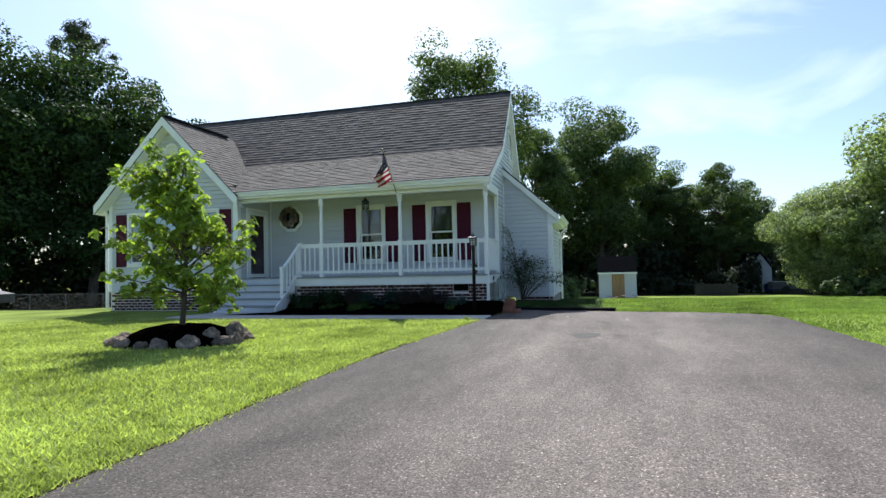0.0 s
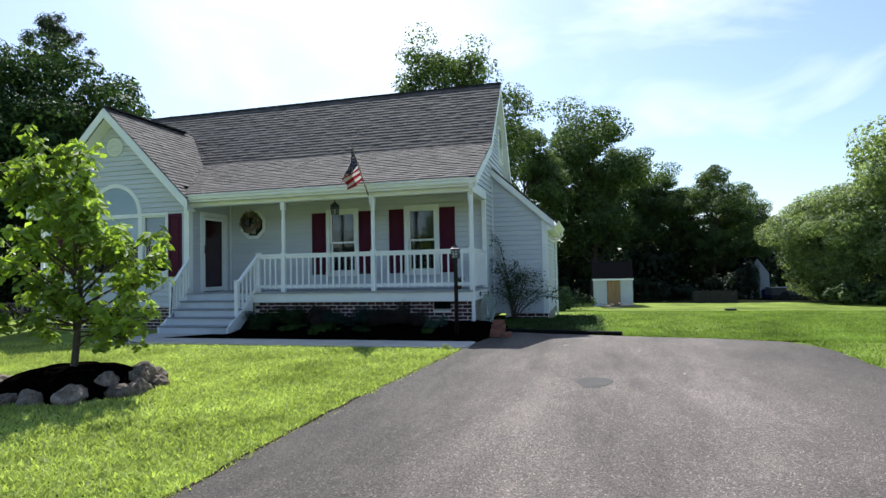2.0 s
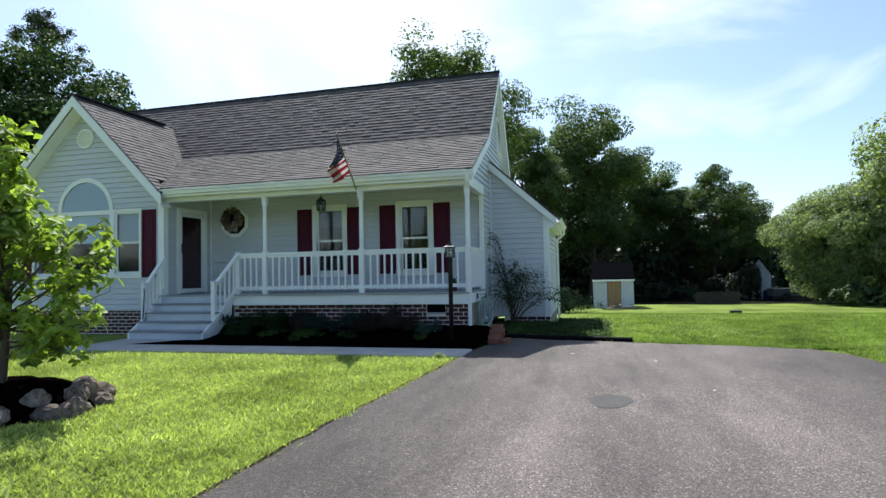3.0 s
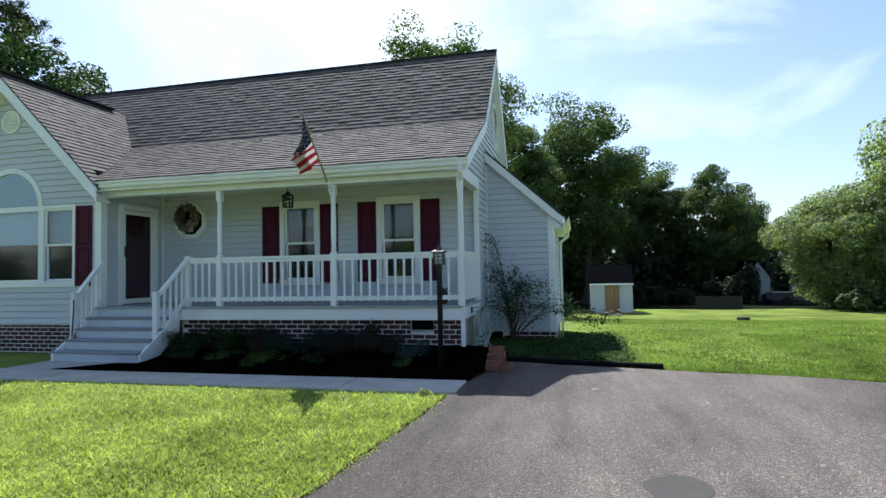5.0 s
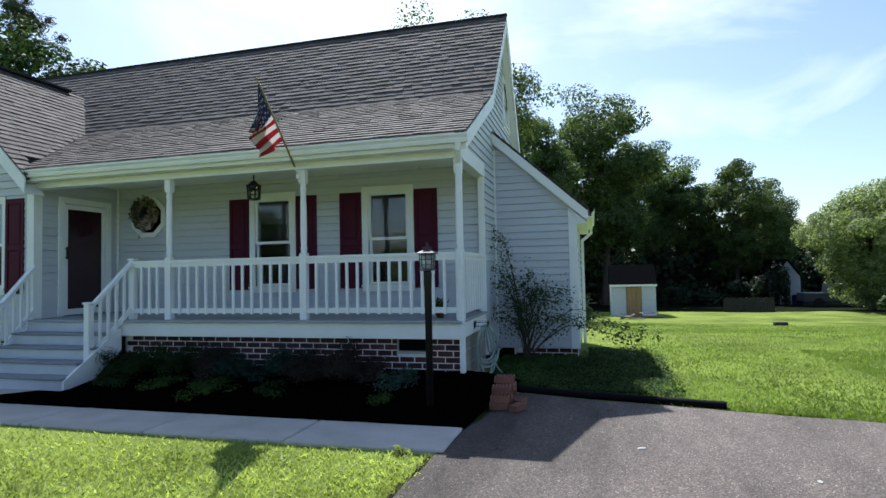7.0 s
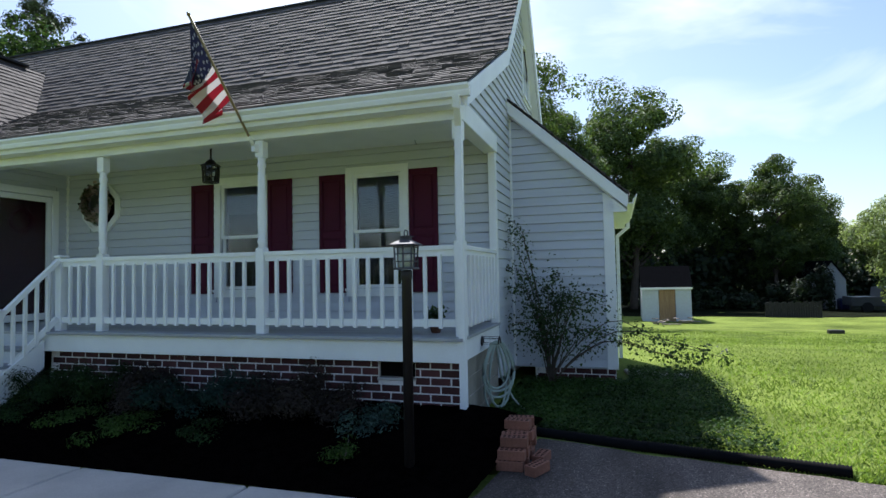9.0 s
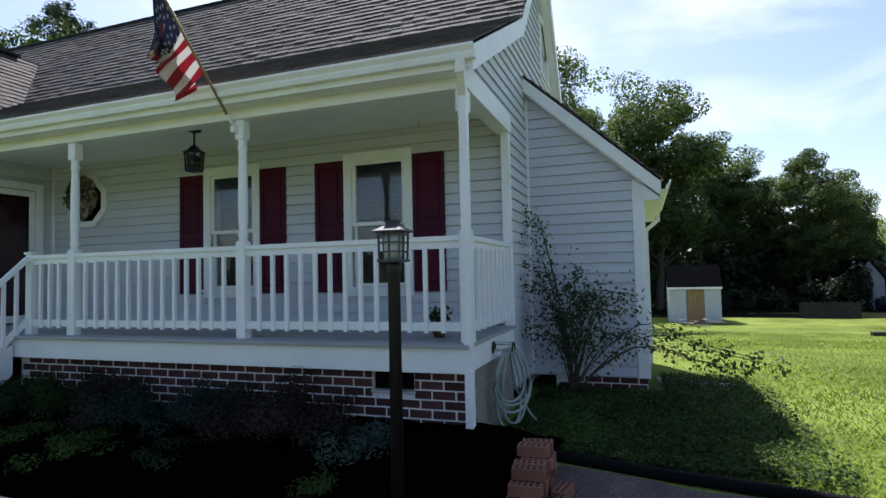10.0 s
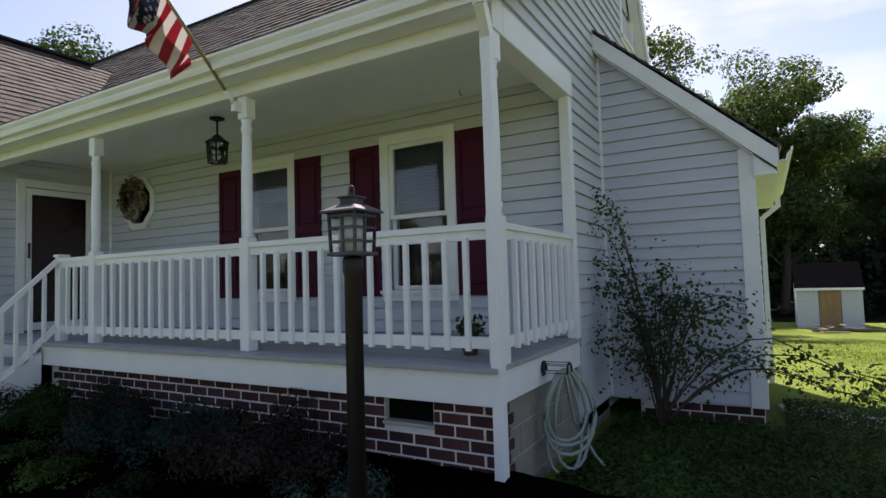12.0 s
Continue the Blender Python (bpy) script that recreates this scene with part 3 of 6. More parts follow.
siding(lean_wall, F_FRONT(YS), 0.62, 4.1, lambda z: XR + 0.02, lambda z: min(LX, XR + (4.17 - z) / ((4.27 - LEAVE_Z) / (LEAVE_X - XR))))
siding(lean_wall, F_RIGHT(LX), 0.62, 2.8, lambda z: YS + 0.02, lambda z: YS + LDEEP - 0.02)
# rear and left closing walls
bm = bmesh.new()
prism(bm, [(XL, 13.66, 0.5), (XL, REAR_Y - 0.2, 0.5), (XL, REAR_Y - 0.2, 3.6), (XL, RIDGE_Y, RIDGE_Z - 0.12), (XL, BREAK_Y, BREAK_Z - 0.12), (XL, 13.66, 3.6)], (0.16, 0, 0))
part("left_wall", bm, M_SIDING, house)
bm = bmesh.new()
box(bm, (XL + 0.16, REAR_Y - 0.36, 0.5), (XR - 0.16, REAR_Y - 0.2, 3.55))
part("rear_wall", bm, M_SIDING, house)
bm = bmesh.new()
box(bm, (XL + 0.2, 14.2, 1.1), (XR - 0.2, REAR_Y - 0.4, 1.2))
part("inner_floor", bm, M_UNLIT, house)
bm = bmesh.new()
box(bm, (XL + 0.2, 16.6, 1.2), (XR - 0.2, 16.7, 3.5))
part("inner_partition", bm, M_UNLIT, house)
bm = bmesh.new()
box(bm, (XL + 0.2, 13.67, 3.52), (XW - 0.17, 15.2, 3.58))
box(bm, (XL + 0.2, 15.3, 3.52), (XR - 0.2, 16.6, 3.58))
part("inner_ceiling", bm, M_UNLIT, house)

# ---- roofs ----
# slabs
def roof_slab(name, poly, thick=0.05):
    a, b, c = (Vector(p) for p in poly[:3])
    nrm = (b - a).cross(c - a).normalized()
    if nrm.z < 0:
        nrm = -nrm
    bm = bmesh.new()
    prism(bm, [Vector(p) - nrm * 0.026 for p in poly], -nrm * thick)
    return part(name, bm, M_UNDER, house)


RX0, RX1, RXS = -13.7, -2.322, -2.36
def shingles(roof, origin, along, up, length, height, keep=None, expo=0.128, tab=0.17, single=None):
    """Rows of overlapping tabs on a slope; single(x, y, z) picks the tabs that are pieces of their own."""
    a, u = Vector(along).normalized(), Vector(up).normalized()
    nrm = a.cross(u).normalized()
    if nrm.z < 0:
        nrm = -nrm
    o = Vector(origin)
    vs, fs = [], []
    rng = random.Random(5)
    rows = int(math.ceil(height / expo))
    for j in range(rows):
        v0, v1 = j * expo, min((j + 1) * expo + 0.02, height)
        s = -tab * rng.random()
        while s < length:
            w = tab * (0.85 + 0.3 * rng.random())
            s0, s1 = max(0.0, s), min(length, s + w - 0.004)
            s += w
            if s1 - s0 < 0.02:
                continue
            p = o + a * ((s0 + s1) / 2) + u * v0
            if keep and not keep(p):
                continue
            lift = 0.013 + 0.009 * rng.random()
            drop = 0.014 * (rng.random() - 0.5)
            c = [o + a * s0 + u * (v0 + drop) + nrm * lift, o + a * s1 + u * (v0 + drop) + nrm * lift, o + a * s1 + u * v1 + nrm * 0.003, o + a * s0 + u * v1 + nrm * 0.003,
                 o + a * s0 + u * (v0 + drop) - nrm * 0.008, o + a * s1 + u * (v0 + drop) - nrm * 0.008]
            if single and single(p):
                me = raw_mesh("shingle", c, [(0, 1, 2, 3), (4, 5, 1, 0), (0, 3, 4), (1, 5, 2)], [M_SHINGLE_ONE])
                share("shingle", me, roof)
                continue
            k = len(vs)
            vs += c
            fs += [(k, k + 1, k + 2, k + 3), (k + 4, k + 5, k + 1, k), (k, k + 3, k + 4), (k + 1, k + 5, k + 2)]
    ob = new("shingle_field", raw_mesh("shingle_field", vs, fs, [M_SHINGLE]))
    ob.parent = roof
    tagged(ob, kind="stuff")


upper = roof_slab("main_roof", [(RX0, BREAK_Y, BREAK_Z), (RXS, BREAK_Y, BREAK_Z), (RXS, RIDGE_Y, RIDGE_Z), (RX0, RIDGE_Y, RIDGE_Z)])
lower = roof_slab("porch_roof", [(-9.26, EAVE_Y, EAVE_Z), (RXS, EAVE_Y, EAVE_Z), (RXS, BREAK_Y, BREAK_Z), (-10.45, BREAK_Y, BREAK_Z)])
roof_slab("rear_roof", [(RX0, RIDGE_Y, RIDGE_Z), (RXS, RIDGE_Y, RIDGE_Z), (RXS, REAR_Y, REAR_Z), (RX0, REAR_Y, REAR_Z)])
GX, GZ, GEY = -11.5, 5.86, 13.15
wing_r = roof_slab("wing_roof_east", [(GX, GEY, GZ), (-9.14, GEY, GZ - 2.36), (-9.14, 13.44, GZ - 2.36), (-9.45, 13.44, GZ - 2.05), (-9.45, 15.9, GZ - 2.05), (GX, 16.5, GZ)])
roof_slab("wing_roof_west", [(GX, GEY, GZ), (-13.86, GEY, GZ - 2.36), (-13.86, 16.5, GZ - 2.36), (GX, 16.5, GZ)])
lean = roof_slab("side_room_roof", [(XR, YS - 0.12, 4.27), (LEAVE_X, YS - 0.12, LEAVE_Z), (LEAVE_X, YS + LDEEP + 0.1, LEAVE_Z), (XR, YS + LDEEP + 0.1, 4.27)])
shingles(upper, (RX0, BREAK_Y, BREAK_Z), (1, 0, 0), (0, RIDGE_Y - BREAK_Y, RIDGE_Z - BREAK_Z), RX1 - RX0, math.hypot(RIDGE_Y - BREAK_Y, RIDGE_Z - BREAK_Z))
shingles(lower, (-11.4, EAVE_Y - 0.02, EAVE_Z), (1, 0, 0), (0, BREAK_Y - EAVE_Y, BREAK_Z - EAVE_Z), RX1 + 11.4, math.hypot(BREAK_Y - EAVE_Y, BREAK_Z - EAVE_Z), keep=lambda p: p.z > GZ - (p.x - GX) - 0.15, single=lambda p: p.x > -5.2)
shingles(wing_r, (-9.14, GEY, GZ - 2.36), (0, 1, 0), (-1, 0, 1), 3.3, 2.36 * math.sqrt(2), keep=lambda p: p.y < 13.4 or p.x < -9.45)
lean_up = Vector((XR - LEAVE_X, 0, 4.27 - LEAVE_Z))
shingles(lean, (LEAVE_X + 0.02, YS - 0.15, LEAVE_Z), (0, 1, 0), lean_up, LDEEP + 0.3, lean_up.length)
bm = bmesh.new()
beam(bm, (RX0, RIDGE_Y, RIDGE_Z + 0.004), (RX1, RIDGE_Y, RIDGE_Z + 0.004), 0.09, 0.03)
part("ridge_vent", bm, M_RIDGE, house, "dark ridge vent strip")
bm = bmesh.new()
beam(bm, (GX, GEY + 0.02, GZ + 0.02), (GX, 15.95, GZ + 0.02), 0.2, 0.035)
part("ridge_vent", bm, M_RIDGE, house, "dark ridge vent strip")

# rake boards, fascia, soffits, gutters
def flat_board(name, p, q, drop, thick, out):
    """Board hanging by drop below the line p-q, thick along out."""
    bm = bmesh.new()
    p, q = Vector(p), Vector(q)
    prism(bm, [p, q, q - Vector((0, 0, drop)), p - Vector((0, 0, drop))], Vector(out) * thick)
    return part(name, bm, M_WHITE, house)


rk = 0.025
flat_board("rake_board", (GX, GEY - 0.012, GZ - 0.02), (-9.12, GEY - 0.012, GZ - 2.4), 0.24, rk, (0, 1, 0))
flat_board("rake_board", (GX, GEY - 0.012, GZ - 0.02), (-13.88, GEY - 0.012, GZ - 2.4), 0.24, rk, (0, 1, 0))
for sx, xe in ((1, -9.14), (-1, -13.86)):
    bm = bmesh.new()
    prism(bm, [(GX, GEY + 0.036, GZ - 0.27), (xe, GEY + 0.036, GZ - 2.63), (xe, GEY + 0.036, GZ - 2.65), (GX, GEY + 0.036, GZ - 0.29)], (0, YF - GEY - 0.05, 0))
    part("soffit", bm, M_WHITE, house)
XG = -2.328
flat_board("rake_board", (XG, EAVE_Y, EAVE_Z - 0.025), (XG, BREAK_Y, BREAK_Z - 0.025), 0.2, -0.03, (1, 0, 0))
flat_board("rake_board", (XG, BREAK_Y, BREAK_Z - 0.025), (XG, RIDGE_Y, RIDGE_Z - 0.025), 0.24, -0.03, (1, 0, 0))
flat_board("rake_board", (XG, RIDGE_Y, RIDGE_Z - 0.025), (XG, REAR_Y, REAR_Z - 0.025), 0.24, -0.03, (1, 0, 0))
bm = bmesh.new()
prism(bm, [(XR + 0.02, EAVE_Y, EAVE_Z - 0.2), (XR + 0.02, BREAK_Y, BREAK_Z - 0.2), (XR + 0.02, BREAK_Y, BREAK_Z - 0.22), (XR + 0.02, EAVE_Y, EAVE_Z - 0.22)], (XG - XR - 0.055, 0, 0))
part("soffit", bm, M_WHITE, house)
bm = bmesh.new()
prism(bm, [(XR + 0.02, BREAK_Y, BREAK_Z - 0.24), (XR + 0.02, RIDGE_Y, RIDGE_Z - 0.24), (XR + 0.02, RIDGE_Y, RIDGE_Z - 0.26), (XR + 0.02, BREAK_Y, BREAK_Z - 0.26)], (XG - XR - 0.055, 0, 0))
part("soffit", bm, M_WHITE, house)
bm = bmesh.new()
prism(bm, [(XR + 0.02, RIDGE_Y, RIDGE_Z - 0.24), (XR + 0.02, REAR_Y, REAR_Z - 0.24), (XR + 0.02, REAR_Y, REAR_Z - 0.26), (XR + 0.02, RIDGE_Y, RIDGE_Z - 0.26)], (XG - XR - 0.055, 0, 0))
part("soffit", bm, M_WHITE, house)
# boxed return where eave and gable meet
bm = bmesh.new()
prism(bm, [(XR + 0.022, EAVE_Y + 0.01, 3.42), (XR + 0.022, EAVE_Y + 0.01, 3.58), (XR + 0.022, 13.95, roof_z(13.95) - 0.06), (XR + 0.022, 13.95, roof_z(13.95) - 0.24)], (0.12, 0, 0))
part("eave_return", bm, M_WHITE, house)
flat_board("rake_board", (XR + 0.01, YS - 0.14, 4.25), (LEAVE_X, YS - 0.14, LEAVE_Z - 0.02), 0.17, 0.03, (0, 1, 0))
bm = bmesh.new()
prism(bm, [(XR + 0.01, YS - 0.1, 4.08), (LEAVE_X, YS - 0.1, LEAVE_Z - 0.19), (LEAVE_X, YS - 0.1, LEAVE_Z - 0.21), (XR + 0.01, YS - 0.1, 4.06)], (0, 0.1, 0))
part("soffit", bm, M_WHITE, house)
bm = bmesh.new()
prism(bm, [(LX + 0.025, YS - 0.1, 2.64), (LEAVE_X - 0.004, YS - 0.1, 2.64), (LEAVE_X - 0.004, YS - 0.1, 2.80), (LX + 0.025, YS - 0.1, 2.95)], (0, LDEEP + 0.1, 0))
part("eave_box", bm, M_WHITE, house)


def gutter(name, p, length, along, out, h=0.12, w=0.12):
    """K-shaped gutter from p along a direction."""
    a, o, u = Vector(along), Vector(out), Vector((0, 0, 1))
    prof = [(0, h), (0, 0), (w * 0.6, 0), (w * 0.72, h * 0.35), (w * 0.72, h * 0.5), (w, h * 0.8), (w, h), (w - 0.012, h), (w - 0.012, h * 0.82), (w * 0.6, h * 0.5), (w * 0.55, 0.012), (0.01, 0.012), (0.01, h)]
    bm = bmesh.new()
    prism(bm, [Vector(p) + o * x + u * y for x, y in prof], a * length)
    return part(name, bm, M_WHITE, house, "white metal gutter")


gutter("gutter", (-9.2, EAVE_Y + 0.01, 3.47), 6.9, (1, 0, 0), (0, -1, 0), 0.105, 0.095)
gutter("gutter", (LEAVE_X, YS - 0.14, 2.735), LDEEP + 0.2, (0, 1, 0), (1, 0, 0))
bm = bmesh.new()
box(bm, (-9.2, EAVE_Y + 0.012, 3.42), (XR + 0.02, EAVE_Y + 0.035, 3.61))
part("fascia", bm, M_WHITE, house)
bm = bmesh.new()
box(bm, (-9.3, EAVE_Y + 0.036, 3.42), (XR + 0.02, 13.45, 3.44))
part("soffit", bm, M_WHITE, house)
# downspouts
bm = bmesh.new()
for p, q in (((-2.42, 13.22, 3.48), (-2.42, 13.25, 3.38)), ((-2.42, 13.25, 3.39), (-2.46, 13.42, 3.26)), ((-2.46, 13.42, 3.28), (-2.46, 13.42, 0.62)), ((-2.46, 13.43, 0.63), (-2.44, 13.3, 0.52))):
    beam(bm, p, q, 0.075, 0.06, up=(1, 0, 0))
part("downspout", bm, M_WHITE, house, "white metal downspout")
bm = bmesh.new()
for p, q in (((LEAVE_X + 0.05, YS + LDEEP - 0.06, 2.74), (LEAVE_X + 0.05, YS + LDEEP - 0.06, 2.64)), ((LEAVE_X + 0.05, YS + LDEEP - 0.06, 2.66), (LX + 0.065, YS + LDEEP - 0.06, 2.5)), ((LX + 0.065, YS + LDEEP - 0.06, 2.52), (LX + 0.065, YS + LDEEP - 0.06, 0.3))):
    beam(bm, p, q, 0.06, 0.075, up=(0, 1, 0.1))
part("downspout", bm, M_WHITE, house, "white metal downspout")
bm = bmesh.new()
for p, q in (((-13.75, 13.36, 3.4), (-13.72, 13.46, 3.2)), ((-13.72, 13.46, 3.2), (-13.72, 13.46, 0.5))):
    beam(bm, p, q, 0.07, 0.06, up=(1, 0, 0))
part("downspout", bm, M_WHITE, house, "white metal downspout")
# corner boards
for lo, hi in (((XW - 0.11, YF - 0.036, 0.98), (XW + 0.036, YF + 0.11, 3.36)), ((XL - 0.02, YF - 0.036, 0.98), (XL + 0.1, YF + 0.1, 3.55)), ((LX - 0.1, YS - 0.036, 0.6), (LX + 0.034, YS + 0.1, 2.9)), ((XR - 0.02, YB - 0.02, 1.3), (XR + 0.034, YB + 0.02, 3.5)), ((XR + 0.017, YS - 0.03, 0.62), (XR + 0.05, YS - 0.001, 4.0)), ((XW + 0.002, YB - 0.045, FLOOR), (XW + 0.045, YB - 0.002, 3.53))):
    bm = bmesh.new()
    box(bm, lo, hi, 0.003)
    part("corner_board", bm, M_WHITE, house)
# porch ceiling and header beams
bm = bmesh.new()
box(bm, (XW + 0.001, 13.45, 3.54), (XR - 0.02, YB - 0.001, 3.58))
part("porch_ceiling", bm, M_WHITE, house, "white panelled porch ceiling")
bm = bmesh.new()
box(bm, (XW, 13.46, 3.33), (XR + 0.06, 13.62, 3.54), 0.006)
part("header_beam", bm, M_WHITE, house)
bm = bmesh.new()
box(bm, (XR - 0.1, 13.622, 3.33), (XR + 0.058, YB - 0.022, 3.538), 0.006)
part("header_beam", bm, M_WHITE, house)


# ---- windows ----
def window(parent, frame_m, w, trim=0.1, split=0.5, blind=0.0, sill=True, name="window", blind_mat=None):
    """Double-hung window set in a wall; w is (a0, a1, z0, z1)."""
    a0, a1, z0, z1 = w
    win = new(name)
    win.parent = parent

    def P(*boxes):
        bm = bmesh.new()
        for lo, hi in boxes:
            vs = box(bm, lo, hi)
        bmesh.ops.transform(bm, matrix=frame_m, verts=bm.verts)
        bmesh.ops.recalc_face_normals(bm, faces=bm.faces)
        return bm
    part("window_frame", P(((a0 - trim, -0.02, z0 - trim), (a0, 0.035, z1 + trim)), ((a1, -0.02, z0 - trim), (a1 + trim, 0.035, z1 + trim)), ((a0, -0.02, z1), (a1, 0.035, z1 + trim)), ((a0, -0.02, z0 - trim), (a1, 0.035, z0))), M_WHITE, win, "white casing")
    if sill:
        part("window_sill", P(((a0 - trim - 0.01, 0.0, z0 - 0.03), (a1 + trim + 0.01, 0.06, z0 + 0.006))), M_WHITE, win)
    zm = z0 + (z1 - z0) * split
    s = 0.042
    for za, zb, o in ((zm - 0.02, z1, 0.0), (z0 + 0.008, zm + 0.02, -0.035)):
        part("sash", P(((a0, o - 0.03, za), (a0 + s, o, zb)), ((a1 - s, o - 0.03, za), (a1, o, zb)), ((a0 + s, o - 0.03, zb - s), (a1 - s, o, zb)), ((a0 + s, o - 0.03, za), (a1 - s, o, za + s))), M_WHITE, win)
        pane = part("pane", P(((a0 + s - 0.003, o - 0.018, za + s - 0.003), (a1 - s + 0.003, o - 0.013, zb - s + 0.003))), M_GLASS, win, "clear reflecting glass")
        pane.visible_shadow = False
    if blind:
        slats = []
        zz = z1 - 0.03
        while zz > z1 - blind * (z1 - z0):
            slats.append(((a0 + 0.02, -0.12, zz - 0.018), (a1 - 0.02, -0.095, zz)))
            zz -= 0.028
        part("blind", P(*slats), blind_mat or M_BLIND, win, "half-raised slatted blind")
    return win


window(house, F_FRONT(YB), W1, blind=0.28)
window(house, F_FRONT(YB), W2, blind=0.45)
window(house, F_RIGHT(XR), GW, trim=0.08)
window(house, F_FRONT(YF), (-10.66, -9.98, 1.78, 3.18), trim=0.06, blind=0.5, blind_mat=M_SKY_SHADE)
window(house, F_FRONT(YF), (-12.95, -12.27, 1.78, 3.18), trim=0.06, blind=0.5, blind_mat=M_SKY_SHADE)
# picture window with a half-round light above
big = new("picture_window")
big.parent = house
bm = bmesh.new()
for lo, hi in (((-12.21, YF - 0.035, 1.72), (-12.15, YF + 0.02, 3.24)), ((-10.78, YF - 0.035, 1.72), (-10.72, YF + 0.02, 3.24)), ((-12.15, YF - 0.035, 3.14), (-10.78, YF + 0.02, 3.24)), ((-12.15, YF - 0.035, 1.72), (-10.78, YF + 0.02, 1.82))):
    box(bm, lo, hi)
part("window_frame", bm, M_WHITE, big)
bm = bmesh.new()
box(bm, (-12.152, YF + 0.0, 1.818), (-10.778, YF + 0.006, 3.142))
ob = part("pane", bm, M_GLASS, big, "clear reflecting glass")
ob.visible_shadow = False
bm = bmesh.new()
box(bm, (-13.03, YF - 0.05, 1.68), (-9.9, YF + 0.02, 1.72))
part("window_sill", bm, M_WHITE, big)
arc = [math.pi * i / 24 for i in range(25)]
bm = bmesh.new()
ring = [(ARCH_X + 0.78 * math.cos(a), YF - 0.04, ARCH_Z + 0.03 + 0.78 * math.sin(a)) for a in arc] + [(ARCH_X + 0.68 * math.cos(a), YF - 0.04, ARCH_Z + 0.03 + 0.68 * math.sin(a)) for a in reversed(arc)]
for i in range(24):
    prism(bm, [ring[i], ring[i + 1], ring[48 - i], ring[49 - i]], (0, 0.06, 0))
bmesh.ops.remove_doubles(bm, verts=bm.verts, dist=0.0005)
part("arch_frame", bm, M_WHITE, big, "white half-round casing")
bm = bmesh.new()
prism(bm, [(ARCH_X + 0.685 * math.cos(a), YF - 0.018, ARCH_Z + 0.03 + 0.685 * math.sin(a)) for a in arc], (0, 0.006, 0))
part("arch_pane", bm, M_GLASS, big, "half-round pane")
# opaque sheet whose blue stands in for sky reflected in the pane
bm = bmesh.new()
prism(bm, [(ARCH_X + 0.685 * math.cos(a), YF - 0.008, ARCH_Z + 0.03 + 0.685 * math.sin(a)) for a in arc], (0, 0.004, 0))
part("arch_shade", bm, M_SKY_SHADE, big, "shade behind the half-round pane, sky reflection put into its pale blue")
bm = bmesh.new()
box(bm, (-12.15, YF + 0.05, 2.5), (-10.78, YF + 0.06, 3.14))
part("roller_shade", bm, M_SKY_SHADE, big, "half-lowered shade, sky reflection put into its pale blue")

# backing panels added behind the glass; the rooms' darkness is put into their colour
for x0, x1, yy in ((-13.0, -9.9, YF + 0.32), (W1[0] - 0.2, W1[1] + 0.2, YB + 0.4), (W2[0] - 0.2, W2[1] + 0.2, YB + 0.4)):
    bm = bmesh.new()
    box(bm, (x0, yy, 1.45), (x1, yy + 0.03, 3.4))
    part("dark_backing", bm, M_UNLIT, house, "near-black panel added to stand in for the unlit room")

# octagon window
oct_win = new("octagon_window")
oct_win.parent = house
oc = Vector((-8.65, YB, 3.0))
bm = bmesh.new()
an = [math.pi / 8 + i * math.pi / 4 for i in range(8)]
for i in range(8):
    a, b = an[i], an[(i + 1) % 8]
    prism(bm, [(oc.x + r * math.cos(t), YB - 0.045, oc.z + r * math.sin(t)) for r, t in ((0.395, a), (0.395, b), (0.305, b), (0.305, a))], (0, 0.06, 0))
bmesh.ops.remove_doubles(bm, verts=bm.verts, dist=0.0005)
part("window_frame", bm, M_WHITE, oct_win)
bm = bmesh.new()
prism(bm, [(oc.x + 0.32 * math.cos(t), YB - 0.02, oc.z + 0.32 * math.sin(t)) for t in an], (0, 0.006, 0))
part("pane", bm, M_GLASS, oct_win)


# ---- shutters ----
def shutter(a0, a1, z0, z1, y):
    """Raised-panel shutter with rails and stiles."""
    s = new("shutter")
    s.parent = house
    s["label"] = "maroon panelled shutter"
    bm = bmesh.new()
    d0, d1 = y - 0.045, y - 0.016
    zm = z0 + (z1 - z0) * 0.48
    box(bm, (a0, d0, z0), (a0 + 0.05, d1, z1), 0.003)
    box(bm, (a1 - 0.05, d0, z0), (a1, d1, z1), 0.003)
    for za, zb in ((z0, z0 + 0.08), (zm - 0.04, zm + 0.04), (z1 - 0.08, z1)):
        box(bm, (a0 + 0.05, d0, za), (a1 - 0.05, d1, zb), 0.003)
    part("shutter_frame", bm, M_SHUTTER, s)
    for za, zb in ((z0 + 0.08, zm - 0.04), (zm + 0.04, z1 - 0.08)):
        bm = bmesh.new()
        box(bm, (a0 + 0.05, y - 0.03, za), (a1 - 0.05, d1, zb))
        box(bm, (a0 + 0.075, y - 0.041, za + 0.025), (a1 - 0.075, y - 0.031, zb - 0.025), 0.007)
        part("shutter_panel", bm, M_SHUTTER, s)


for a0, a1, z0, z1, y in ((-4.87, -4.49, 1.66, 3.22, YB), (-3.59, -3.21, 1.66, 3.22, YB), (-6.95, -6.57, 1.66, 3.22, YB), (-5.67, -5.29, 1.66, 3.22, YB), (-9.9, -9.53, 1.69, 3.2, YF), (-13.4, -13.04, 1.69, 3.2, YF)):
    shutter(a0, a1, z0, z1, y)

# ---- front door with storm door, in the entry wall ----
door = new("front_door")
door.parent = house
door["label"] = "maroon entry door behind a white-framed storm door"
bm = bmesh.new()
